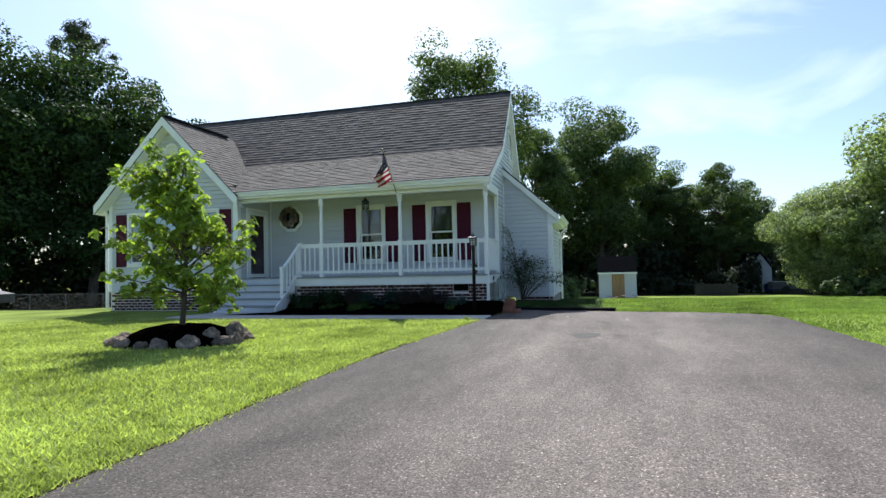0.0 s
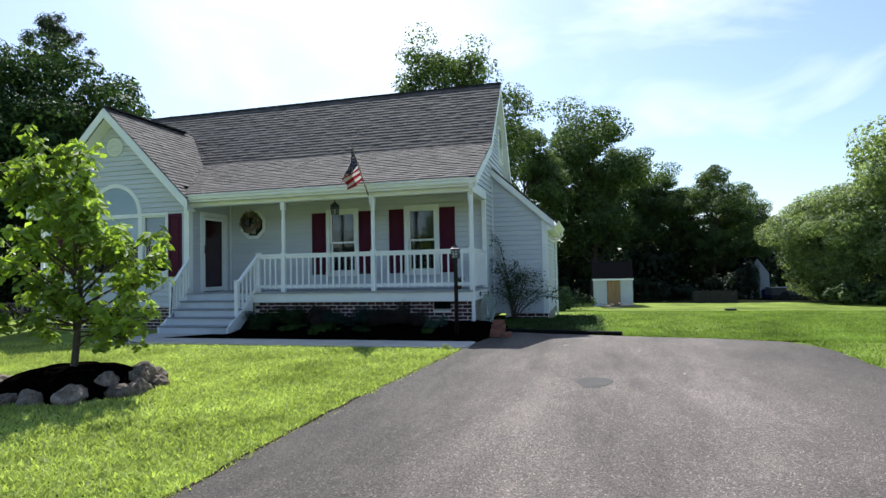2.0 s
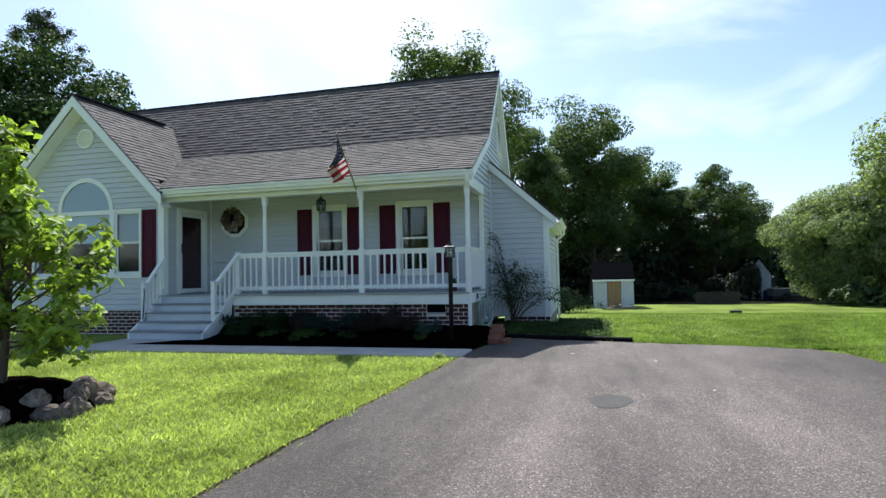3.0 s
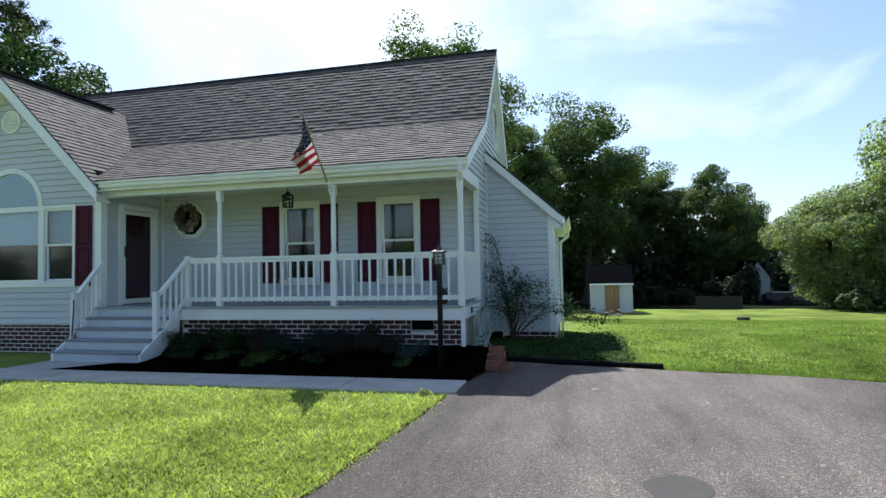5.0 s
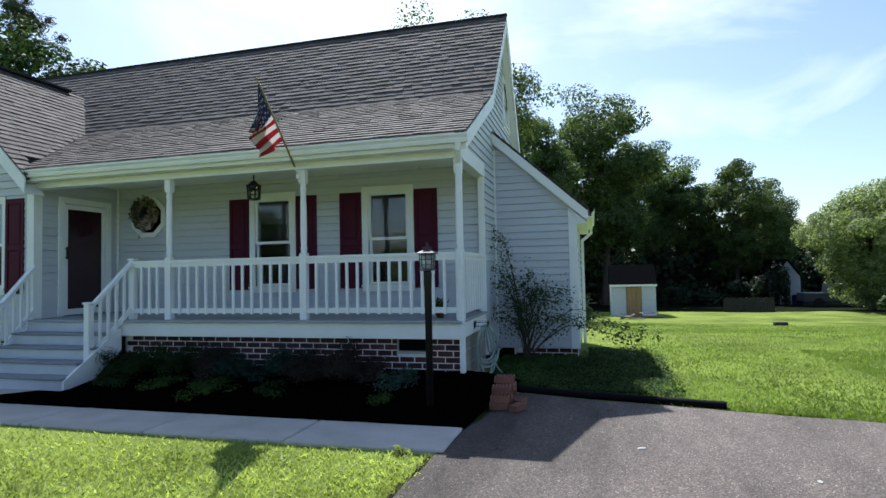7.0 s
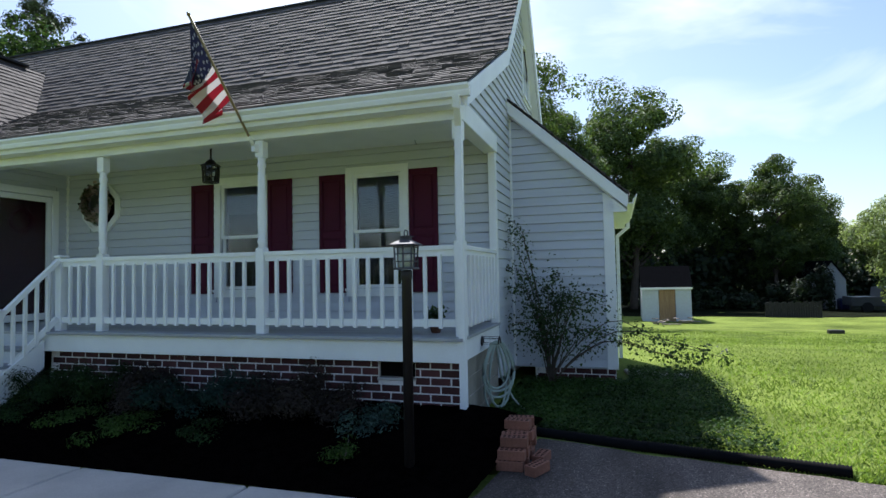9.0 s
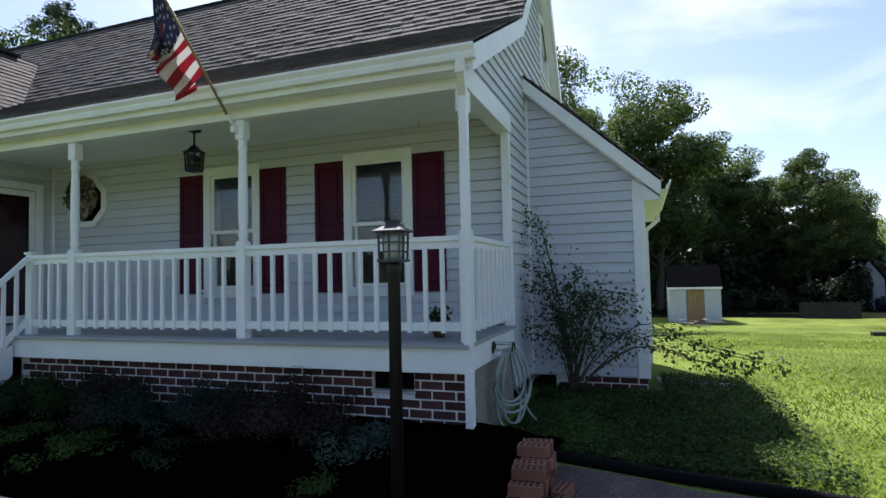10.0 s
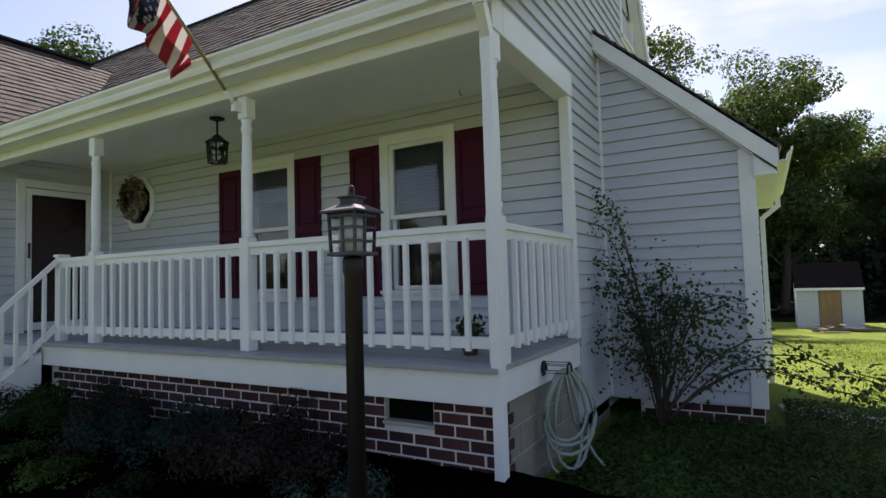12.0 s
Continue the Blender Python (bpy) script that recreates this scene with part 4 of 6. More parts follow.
for lo, hi in (((XW - 0.02, DOOR[0] - 0.1, FLOOR), (XW + 0.04, DOOR[0], DOOR[3] + 0.1)), ((XW - 0.02, DOOR[1], FLOOR), (XW + 0.04, DOOR[1] + 0.1, DOOR[3] + 0.1)), ((XW - 0.02, DOOR[0], DOOR[3]), (XW + 0.04, DOOR[1], DOOR[3] + 0.1))):
    box(bm, lo, hi, 0.004)
part("door_casing", bm, M_WHITE, door)
bm = bmesh.new()
d0, d1, dz = DOOR[0] + 0.01, DOOR[1] - 0.01, DOOR[3] - 0.01
for lo, hi in (((XW - 0.012, d0, FLOOR + 0.02), (XW + 0.025, d0 + 0.07, dz)), ((XW - 0.012, d1 - 0.07, FLOOR + 0.02), (XW + 0.025, d1, dz)), ((XW - 0.012, d0 + 0.07, dz - 0.08), (XW + 0.025, d1 - 0.07, dz)), ((XW - 0.012, d0 + 0.07, FLOOR + 0.02), (XW + 0.025, d1 - 0.07, FLOOR + 0.12))):
    box(bm, lo, hi, 0.003)
part("storm_frame", bm, M_WHITE, door)
bm = bmesh.new()
box(bm, (XW, d0 + 0.068, FLOOR + 0.118), (XW + 0.005, d1 - 0.068, dz - 0.078))
ob = part("storm_pane", bm, M_STORM, door)
ob.visible_shadow = False
bm = bmesh.new()
box(bm, (XW - 0.1, d0, FLOOR + 0.01), (XW - 0.055, d1, dz), 0.003)
for ya, yb in ((d0 + 0.1, d0 + 0.38), (d1 - 0.38, d1 - 0.1)):
    for za, zb in ((FLOOR + 0.15, FLOOR + 0.75), (FLOOR + 0.9, FLOOR + 1.4), (FLOOR + 1.5, FLOOR + 1.75)):
        box(bm, (XW - 0.056, ya, za), (XW - 0.046, yb, zb), 0.006)
part("door_panel", bm, M_DOOR, door, "maroon panelled door")
bm = bmesh.new()
beam(bm, (XW + 0.05, d0 + 0.03, FLOOR + 0.95), (XW + 0.05, d0 + 0.03, FLOOR + 1.15), 0.02, 0.02, up=(1, 0, 0))
beam(bm, (XW + 0.02, d0 + 0.03, FLOOR + 0.97), (XW + 0.055, d0 + 0.03, FLOOR + 0.97), 0.018, 0.018)
beam(bm, (XW + 0.02, d0 + 0.03, FLOOR + 1.13), (XW + 0.055, d0 + 0.03, FLOOR + 1.13), 0.018, 0.018)
part("door_handle", bm, M_BLACK, door, "black pull handle")

dw = thing("door_wreath", "small dull red wreath hung on the front door", "wreath", at=(XW - 0.035, 14.41, 2.78))
bm = bmesh.new()
tube(bm, [(0, 0.15 * math.cos(t), 0.15 * math.sin(t)) for t in [i * math.pi / 12 for i in range(25)]], [0.03 + 0.008 * math.sin(i * 2.3) for i in range(25)], 7)
part("ring", bm, M_SHUTTER, dw)

# round gable vent with slats
vent = new("gable_vent")
vent.parent = house
vent["label"] = "round white louvred vent"
bm = bmesh.new()
for i in range(24):
    a, b = 2 * math.pi * i / 24, 2 * math.pi * (i + 1) / 24
    prism(bm, [(-11.47 + r * math.cos(t), YF - 0.05, 4.93 + r * math.sin(t)) for r, t in ((0.23, a), (0.23, b), (0.185, b), (0.185, a))], (0, 0.05, 0))
bmesh.ops.remove_doubles(bm, verts=bm.verts, dist=0.0005)
part("vent_ring", bm, M_WHITE, vent)
bm = bmesh.new()
prism(bm, [(-11.47 + 0.19 * math.cos(math.pi * i / 12), YF - 0.033, 4.93 + 0.19 * math.sin(math.pi * i / 12)) for i in range(24)], (0, 0.02, 0))
part("backing", bm, M_WHITE, vent)
for i in range(8):
    zz = 4.93 - 0.16 + i * 0.045
    hw = math.sqrt(max(0.001, 0.19 ** 2 - (zz - 4.93) ** 2))
    bm = bmesh.new()
    beam(bm, (-11.47 - hw, YF - 0.045, zz), (-11.47 + hw, YF - 0.045, zz), 0.034, 0.012, up=(0, -0.6, 1))
    part("slat", bm, M_WHITE, vent)

# ---- porch ----
porch = thing("porch", "white-railed wooden front porch with grey deck boards", "porch")
y = 13.36
while y < YB - 0.02:
    bm = bmesh.new()
    box(bm, (XW + 0.005, y, FLOOR - 0.03), (XR + 0.05, min(y + 0.088, YB - 0.017), FLOOR), 0.003)
    part("deck_board", bm, M_DECK, porch)
    y += 0.092
bm = bmesh.new()
box(bm, (XW + 0.005, 13.4, 1.06), (XR + 0.03, 13.44, FLOOR - 0.032), 0.004)
part("deck_fascia", bm, M_WHITE, porch, "white painted skirt board")
bm = bmesh.new()
box(bm, (XR - 0.01, 13.442, 1.06), (XR + 0.03, YB - 0.02, FLOOR - 0.032), 0.004)
part("deck_fascia", bm, M_WHITE, porch, "white painted skirt board")


def post_mesh():
    bm = bmesh.new()
    box(bm, (-0.05, -0.05, 0), (0.05, 0.05, 0.9), 0.006)
    box(bm, (-0.05, -0.05, 1.86), (0.05, 0.05, 2.04), 0.006)
    lathe(bm, 0, 0, [(0.048, 0.895), (0.036, 0.93), (0.047, 0.96), (0.047, 0.975), (0.037, 1.0), (0.043, 1.08), (0.045, 1.25), (0.041, 1.6), (0.037, 1.75), (0.046, 1.77), (0.046, 1.79), (0.036, 1.82), (0.047, 1.865)])
    me = bpy.data.meshes.new("porch_post")
    bm.to_mesh(me)
    bm.free()
    me.materials.append(M_WHITE)
    return me


POST = post_mesh()
bm = bmesh.new()
box(bm, (-2.545, 15.0, FLOOR), (-2.455, 15.085, 3.33), 0.005)
part("wall_post", bm, M_WHITE, porch)
for x, y in ((-2.5, 13.54), (-4.68, 13.54), (-6.86, 13.54)):
    share("porch_post", POST, porch, (x, y, FLOOR))


def bal_mesh(h):
    bm = bmesh.new()
    box(bm, (-0.017, -0.017, 0), (0.017, 0.017, h), 0.002)
    me = bpy.data.meshes.new("baluster")
    bm.to_mesh(me)
    bm.free()
    me.materials.append(M_WHITE)
    return me


BAL = bal_mesh(0.7)


def railing(p, q, n):
    """Straight porch rail between two posts with n balusters."""
    p, q = Vector(p), Vector(q)
    r = new("railing")
    r.parent = porch
    bm = bmesh.new()
    beam(bm, p + Vector((0, 0, 0.84)), q + Vector((0, 0, 0.84)), 0.085, 0.04)
    part("top_rail", bm, M_WHITE, r)
    bm = bmesh.new()
    beam(bm, p + Vector((0, 0, 0.79)), q + Vector((0, 0, 0.79)), 0.04, 0.06)
    part("under_rail", bm, M_WHITE, r)
    bm = bmesh.new()
    beam(bm, p + Vector((0, 0, 0.125)), q + Vector((0, 0, 0.125)), 0.04, 0.07)
    part("bottom_rail", bm, M_WHITE, r)
    d = (q - p).normalized()
    out = Vector((d.y, -d.x, 0)) * 0.03
    for i in range(n):
        share("baluster", BAL, r, p.lerp(q, (i + 1) / (n + 1)) + out + Vector((0, 0, 0.075)))
    return r


railing((-6.81, 13.54, FLOOR), (-4.73, 13.54, FLOOR), 13)
railing((-4.63, 13.54, FLOOR), (-2.55, 13.54, FLOOR), 13)
railing((-7.46, 13.54, FLOOR), (-6.91, 13.54, FLOOR), 3)
railing((-2.5, 13.59, FLOOR), (-2.5, 14.98, FLOOR), 8)
bm = bmesh.new()
box(bm, (-7.55, 13.495, FLOOR), (-7.46, 13.585, FLOOR + 0.87), 0.005)
box(bm, (-7.565, 13.48, FLOOR + 0.871), (-7.445, 13.6, FLOOR + 0.9), 0.008)
part("newel_post", bm, M_WHITE, porch)

# ---- steps ----
steps = thing("porch_steps", "white painted wooden porch steps with grey treads", "steps")
SX0, SX1, RUN, RISE = -9.28, -7.6, 0.22, (FLOOR - G - 0.03) / 5
for i in range(1, 5):
    zt = FLOOR - i * RISE
    y1 = 13.36 - (i - 1) * RUN
    bm = bmesh.new()
    box(bm, (SX0 - 0.02, y1 - RUN - 0.04, zt - 0.032), (SX1 + 0.02, y1 - 0.021, zt), 0.006)
    part("tread", bm, M_TREAD, steps, "grey painted tread")
for i in range(1, 6):
    zt = FLOOR - (i - 1) * RISE - 0.037
    y1 = 13.36 - (i - 1) * RUN
    bm = bmesh.new()
    box(bm, (SX0, y1 - 0.02, zt - RISE + 0.039), (SX1, y1, zt))
    part("riser", bm, M_RISER, steps, "pale grey-blue riser")
for x in (SX0 - 0.045, SX1 + 0.005):
    bm = bmesh.new()
    yb = 13.36 - 4 * RUN - 0.02
    prism(bm, [(x, 13.38, FLOOR - 0.1), (x, 13.38, FLOOR - 0.42), (x, yb + 0.35, G + 0.03), (x, yb, G + 0.03), (x, yb, G + 0.03 + RISE - 0.04)], (0.04, 0, 0))
    part("stringer", bm, M_WHITE, steps)
for x in (-9.33, -7.64):
    nb = Vector((x, 12.9, 0.56))
    bm = bmesh.new()
    box(bm, (x - 0.045, 12.86, G + 0.1), (x + 0.045, 12.95, 1.55), 0.005)
    box(bm, (x - 0.06, 12.845, 1.551), (x + 0.06, 12.965, 1.58), 0.008)
    part("newel_post", bm, M_WHITE, steps)
    rail = new("handrail")
    rail.parent = steps
    a, b = Vector((x, 12.93, 1.5)), Vector((x if x < -9 else -7.5, 13.49, 2.12))
    bm = bmesh.new()
    beam(bm, a, b, 0.08, 0.045)
    part("top_rail", bm, M_WHITE, rail)
    lo = Vector((0, 0, -0.68))
    bm = bmesh.new()
    beam(bm, a + lo, b + lo, 0.04, 0.06)
    part("bottom_rail", bm, M_WHITE, rail)
    for i in range(4):
        c = a.lerp(b, (i + 1) / 5) + Vector((0.02, 0, -0.72))
        share("baluster", BAL, rail, c)


bm = bmesh.new()
tube(bm, [(-9.27, 12.84, 1.46), (-9.265, 12.835, 1.3), (-9.28, 12.83, 1.0), (-9.3, 12.83, 0.7), (-9.34, 12.82, G + 0.02)], 0.011, 6)
tagged(part("hanging_cord", bm, M_PIPE), "thin black cord hanging from the stair newel post", "cord")
bm = bmesh.new()
box(bm, (-1.05, 16.65, 0.2), (-0.55, 17.25, G - 0.035), 0.01)
tagged(part("splash_pad", bm, M_CONCRETE), "pale concrete pad beside the side room", "pad", kind="structure")

# ---- brick foundations ----
def brick_mesh(w=0.191, h=0.066, d=0.09, m=None):
    bm = bmesh.new()
    box(bm, (0, 0, 0), (w, d, h), 0.003)
    me = bpy.data.meshes.new("brick")
    bm.to_mesh(me)
    bm.free()
    me.materials.append(m or M_BRICK)
    return me


BR, BR_H = brick_mesh(), brick_mesh(0.092)


def brick_wall(name, x0, x1, y, z0, z1, gap=None):
    """Running-bond wall facing the street, mortar 6 mm back; gap is an opening."""
    w = new(name)
    w.parent = house
    w["label"] = "dark red brick foundation with pale mortar"
    bm = bmesh.new()
    if gap:
        box(bm, (x0, y + 0.003, z0), (gap[0], y + 0.1, z1))
        box(bm, (gap[1], y + 0.003, z0), (x1, y + 0.1, z1))
        box(bm, (gap[0], y + 0.003, z0), (gap[1], y + 0.1, gap[2]))
        box(bm, (gap[0], y + 0.07, gap[2]), (gap[1], y + 0.1, z1))
    else:
        box(bm, (x0, y + 0.003, z0), (x1, y + 0.1, z1))
    part("mortar", bm, M_MORTAR, w)
    rng = random.Random(3)
    j = 0
    z = z1 - 0.07
    while z > z0 - 0.05:
        x = x1 - (0.0 if j % 2 else 0.102)
        if j % 2 == 0:
            share("brick", BR_H, w, (x1 - 0.094, y, z))
        while x - 0.203 > x0 - 0.02:
            x -= 0.203
            if gap and z + 0.05 > gap[2] and x + 0.19 > gap[0] and x < gap[1]:
                over_l, over_r = gap[0] - x - 0.006, x + 0.194 - gap[1] - 0.004
                if over_l > 0.03:
                    share("brick", BR, w, (x + 0.003, y, z), scl=(over_l / 0.191, 1, 1))
                if over_r > 0.03:
                    share("brick", BR, w, (gap[1] + 0.004, y, z), scl=(over_r / 0.191, 1, 1))
                continue
            share("brick", BR, w, (x + 0.003, y + 0.002 * rng.random(), z))
        z -= 0.0775
        j += 1
    return w


GAPV = (-3.34, -2.96, 0.865)
brick_wall("porch_foundation", -7.6, XR, YF, 0.42, 1.058, GAPV)
brick_wall("wing_foundation", XL, XW, YF + 0.02, 0.4, 0.978)
brick_wall("side_foundation", XR + 0.3, LX, YS + 0.01, 0.4, 0.6)
# flat panel at the vent's back, its blackness painted instead of depth
bm = bmesh.new()
box(bm, (GAPV[0] + 0.005, YF + 0.05, GAPV[2] + 0.03), (GAPV[1] - 0.005, YF + 0.069, 1.058))
part("foundation_vent", bm, M_HOLE_DARK, house, "near-black panel standing in for the dark crawl-space vent opening")
bm = bmesh.new()
box(bm, (GAPV[0] - 0.01, YF - 0.015, GAPV[2] + 0.001), (GAPV[1] + 0.01, YF + 0.068, GAPV[2] + 0.024), 0.004)
part("vent_sill", bm, M_CONCRETE, house, "pale concrete vent sill")
for j in range(8):
    bm = bmesh.new()
    box(bm, (XR - 0.1, YF + 0.09, 0.988 - j * 0.0775), (XR + 0.009, YF + (0.19 if j % 2 else 0.13), 1.054 - j * 0.0775), 0.003)
    part("return_brick", bm, M_BRICK, house)
side_base = new("porch_side_base")
side_base.parent = house
for j in range(4):
    for y0, y1 in (((13.6, 13.99), (14.0, 14.39), (14.4, 14.79), (14.8, 15.1)) if j % 2 else ((13.6, 13.79), (13.8, 14.19), (14.2, 14.59), (14.6, 15.1))):
        bm = bmesh.new()
        box(bm, (XR - 0.1, y0, 0.32 + j * 0.185), (XR + 0.005, y1, 0.32 + j * 0.185 + 0.18), 0.005)
        part("concrete_block", bm, M_BLOCK, side_base)
bm = bmesh.new()
box(bm, (XR - 0.09, 13.6, 0.3), (XR - 0.003, 15.1, 1.056))
part("mortar", bm, M_MORTAR, side_base)
bm = bmesh.new()
box(bm, (XW - 0.1, YF + 0.15, 0.4), (XW, YB, 1.25))
part("entry_base", bm, M_BLOCK, house)
bm = bmesh.new()
box(bm, (XR - 0.15, YB, 0.35), (XR, YS, 0.63))
part("gable_base", bm, M_BLOCK, house)
bm = bmesh.new()
box(bm, (LX - 0.12, YS + 0.12, 0.0), (LX - 0.004, YS + LDEEP, 0.62))
part("side_room_base", bm, M_BLOCK, house)

# ---- porch things ----
# hanging lantern
lan = thing("porch_lantern", "black metal lantern hanging from the porch ceiling", "lantern", at=(-5.9, 14.22, 3.54 * (1 - 1.12)))
lan.scale = (1.4, 1.4, 1.12)
bm = bmesh.new()
lathe(bm, 0, 0, [(0.055, 3.538), (0.055, 3.525), (0.02, 3.515), (0.008, 3.5), (0.008, 3.36)], 10)
part("stem", bm, M_BLACK, lan)
bm = bmesh.new()
lathe(bm, 0, 0, [(0.012, 3.385), (0.03, 3.37), (0.05, 3.34), (0.085, 3.315), (0.085, 3.305)], 8)
part("cap", bm, M_BLACK, lan)
bm = bmesh.new()
for k in range(8):
    a = k * math.pi / 4
    p = Vector((0.07 * math.cos(a), 0.07 * math.sin(a), 3.305))
    q = Vector((0.062 * math.cos(a), 0.062 * math.sin(a), 3.12))
    beam(bm, p, q, 0.011, 0.011, up=(0.3, 1, 0))
for zz, r in ((3.24, 0.07), (3.18, 0.067), (3.125, 0.066)):
    tube(bm, [(r * math.cos(t), r * math.sin(t), zz) for t in [i * math.pi / 8 for i in range(17)]], 0.006, 5)
part("cage", bm, M_BLACK, lan)
bm = bmesh.new()
lathe(bm, 0, 0, [(0.052, 3.13), (0.055, 3.2), (0.056, 3.3)], 10)
part("glass_cylinder", bm, M_GLASS, lan)

# wreath over the octagon window
rng = np.random.default_rng(4)
ang = rng.uniform(0, 2 * math.pi, 900)
rad = 0.215 + rng.normal(0, 0.04, 900)
cen = np.stack([-8.69 + rad * np.cos(ang), YB - 0.075 - rng.uniform(0, 0.06, 900), 3.06 + rad * np.sin(ang)], 1)
nor = np.stack([np.cos(ang) * 0.6, -np.ones(900), np.sin(ang) * 0.6], 1) + rng.normal(0, 0.5, (900, 3))
wre = thing("wreath", "dried flower wreath hung over the octagonal window", "wreath")
ob = new("flower", sheet_of_leaves("flower", cen[:480], nor[:480], rng.uniform(0.05, 0.09, 480), M_WREATH, 0.8))
ob.parent = wre
ob = new("leaves", sheet_of_leaves("leaves", cen[480:], nor[480:], rng.uniform(0.05, 0.1, 420), M_WREATHGREEN, 0.5))
ob.parent = wre
bm = bmesh.new()
tube(bm, [(-8.69 + 0.215 * math.cos(t), YB - 0.07, 3.06 + 0.215 * math.sin(t)) for t in [i * math.pi / 16 for i in range(33)]], 0.03, 6)
part("ring", bm, M_BARK, wre)
# ceiling hooks
for x, y in ((-3.43, 14.9), (-3.92, 13.94), (-6.39, 13.94)):
    bm = bmesh.new()
    tube(bm, [(x, y, 3.54), (x, y, 3.5), (x + 0.012, y, 3.485), (x + 0.02, y, 3.495)], 0.004, 5)
    tagged(part("ceiling_hook", bm, M_BLACK), "small black hook in the porch ceiling", "hook", "porch ceiling hooks")
# potted plant behind the rail
pot = thing("potted_plant", "small green plant in a terracotta pot on the porch", "potted plant", at=(-2.86, 13.85, FLOOR))
bm = bmesh.new()
lathe(bm, 0, 0, [(0.07, 0.0), (0.115, 0.15), (0.125, 0.15), (0.125, 0.18), (0.11, 0.18), (0.1, 0.15)], 16)
part("pot", bm, M_TERRACOTTA, pot)
n = 160
c = rng.normal(0, 0.07, (n, 3)) + np.array([0, 0, 0.3])
ob = new("foliage", sheet_of_leaves("foliage", c, rng.normal(0, 1, (n, 3)) + np.array([0, 0, 0.6]), rng.uniform(0.05, 0.1, n), M_ROSE))
ob.parent = pot

pot.scale = (0.62, 0.62, 0.62)

# ---- flag on its pole ----
flag = thing("flag", "american flag hanging from a wooden pole on a porch post", "flag")
PB, PT = Vector((-4.7, 13.405, 3.29)), Vector((-4.70, 12.50, 4.25))
bm = bmesh.new()
tube(bm, [PB, PT], 0.013, 8)
part("pole", bm, M_POLE, flag, "varnished wooden pole")
bm = bmesh.new()
tube(bm, [PT, PT + (PT - PB).normalized() * 0.03], [0.02, 0.008], 8)
part("finial", bm, M_POLE, flag)
bm = bmesh.new()
tube(bm, [PB - (PT - PB) * 0.03, PB + (PT - PB) * 0.06], 0.017, 8)
box(bm, (-4.722, 13.42, 3.2), (-4.678, 13.488, 3.28), 0.003)
part("bracket", bm, M_WHITE, flag, "small white pole bracket")
NU, NV = 26, 26
P0, P1 = PT.lerp(PB, 0.02), PT.lerp(PB, 0.63)
E0, E1 = P0 + Vector((-0.13, 0.12, -0.58)), P1 + Vector((-0.41, 0.1, -0.17))
vs, fs, mi = [], [], []
for i in range(NU + 1):
    for j in range(NV + 1):
        u, v = i / NU, j / NV
        h = P0.lerp(P1, u)
        e = h + (E0 - P0).lerp(E1 - P1, min(1.0, u * 1.5) ** 0.7)
        s_ = v / 0.5 if v < 0.5 else 1.0 - (v - 0.5) * 1.05
        p = h.lerp(e, s_) + Vector((0.0, 0.07 * max(0.0, v - 0.46) / 0.54, -0.02 * max(0.0, v - 0.5)))
        amp = 0.03 * min(1, s_ * 1.6)
        w = math.sin(u * 15 + s_ * 1.2)
        p = p + Vector((0.9 * amp * w, 0.6 * amp * w, -0.04 * math.sin(s_ * math.pi) * (1 - u) + 0.015 * math.sin(u * 9 + s_ * 3) * s_))
        vs.append(p)
for i in range(NU):
    for j in range(NV):
        fs.append((i * (NV + 1) + j, i * (NV + 1) + j + 1, (i + 1) * (NV + 1) + j + 1, (i + 1) * (NV + 1) + j))
        stripe = i // 2
        mi.append(2 if (stripe < 7 and j < NV * 0.46) else (0 if stripe % 2 == 0 else 1))
me = raw_mesh("cloth", vs, fs, [M_RED, M_FLAGWHITE, M_NAVY])
me.polygons.foreach_set("material_index", mi)
me.polygons.foreach_set("use_smooth", [True] * len(fs))
cloth = new("cloth", me)
cloth.parent = flag
cloth["label"] = "red and white striped cloth with starred blue canton"
svs, sfs = [], []
for a in range(9):
    for b in range(6 if a % 2 == 0 else 5):
        u = (1.0 + a * 1.5) / NU
        v = (0.8 + (b + (0.5 if a % 2 else 0)) * 1.8) / NV
        i, j = min(NU - 1, int(u * NU)), min(NV - 1, int(v * NV))
        p00, p01, p10 = vs[i * (NV + 1) + j], vs[i * (NV + 1) + j + 1], vs[(i + 1) * (NV + 1) + j]
        du, dv = (p10 - p00), (p01 - p00)
        nn = du.cross(dv).normalized()
        for sgn in (1, -1):
            k = len(svs)
            cc = p00 + du * 0.5 + dv * 0.5 + nn * 0.004 * sgn
            for q in range(10):
                r = 0.02 if q % 2 == 0 else 0.009
                t = q * math.pi / 5
                svs.append(cc + du.normalized() * r * math.cos(t) + dv.normalized() * r * math.sin(t))
            sfs.append(tuple(range(k, k + 10)))
ob = new("stars", raw_mesh("stars", svs, sfs, [M_FLAGWHITE]))
ob.parent = flag

# ---- lamp post ----
lamp = thing("lamp_post", "dark bronze garden lamp post with a caged lantern", "lamp post", at=(-2.53, 12.2, 0))
LK, LZ = 0.78, 1.915


def lp(x, y, z):
    return (x * LK, y * LK, LZ + (z - LZ) * LK)


bm = bmesh.new()
lathe(bm, 0, 0, [(0.036, 0.45), (0.036, 1.84), (0.042, 1.85), (0.042, 1.9), (0.036, 1.912)], 16)
part("post", bm, M_BROWN, lamp)
bm = bmesh.new()
box(bm, lp(-0.095, -0.095, 1.915), lp(0.095, 0.095, 1.935), 0.004)
part("base_plate", bm, M_PEWTER, lamp)
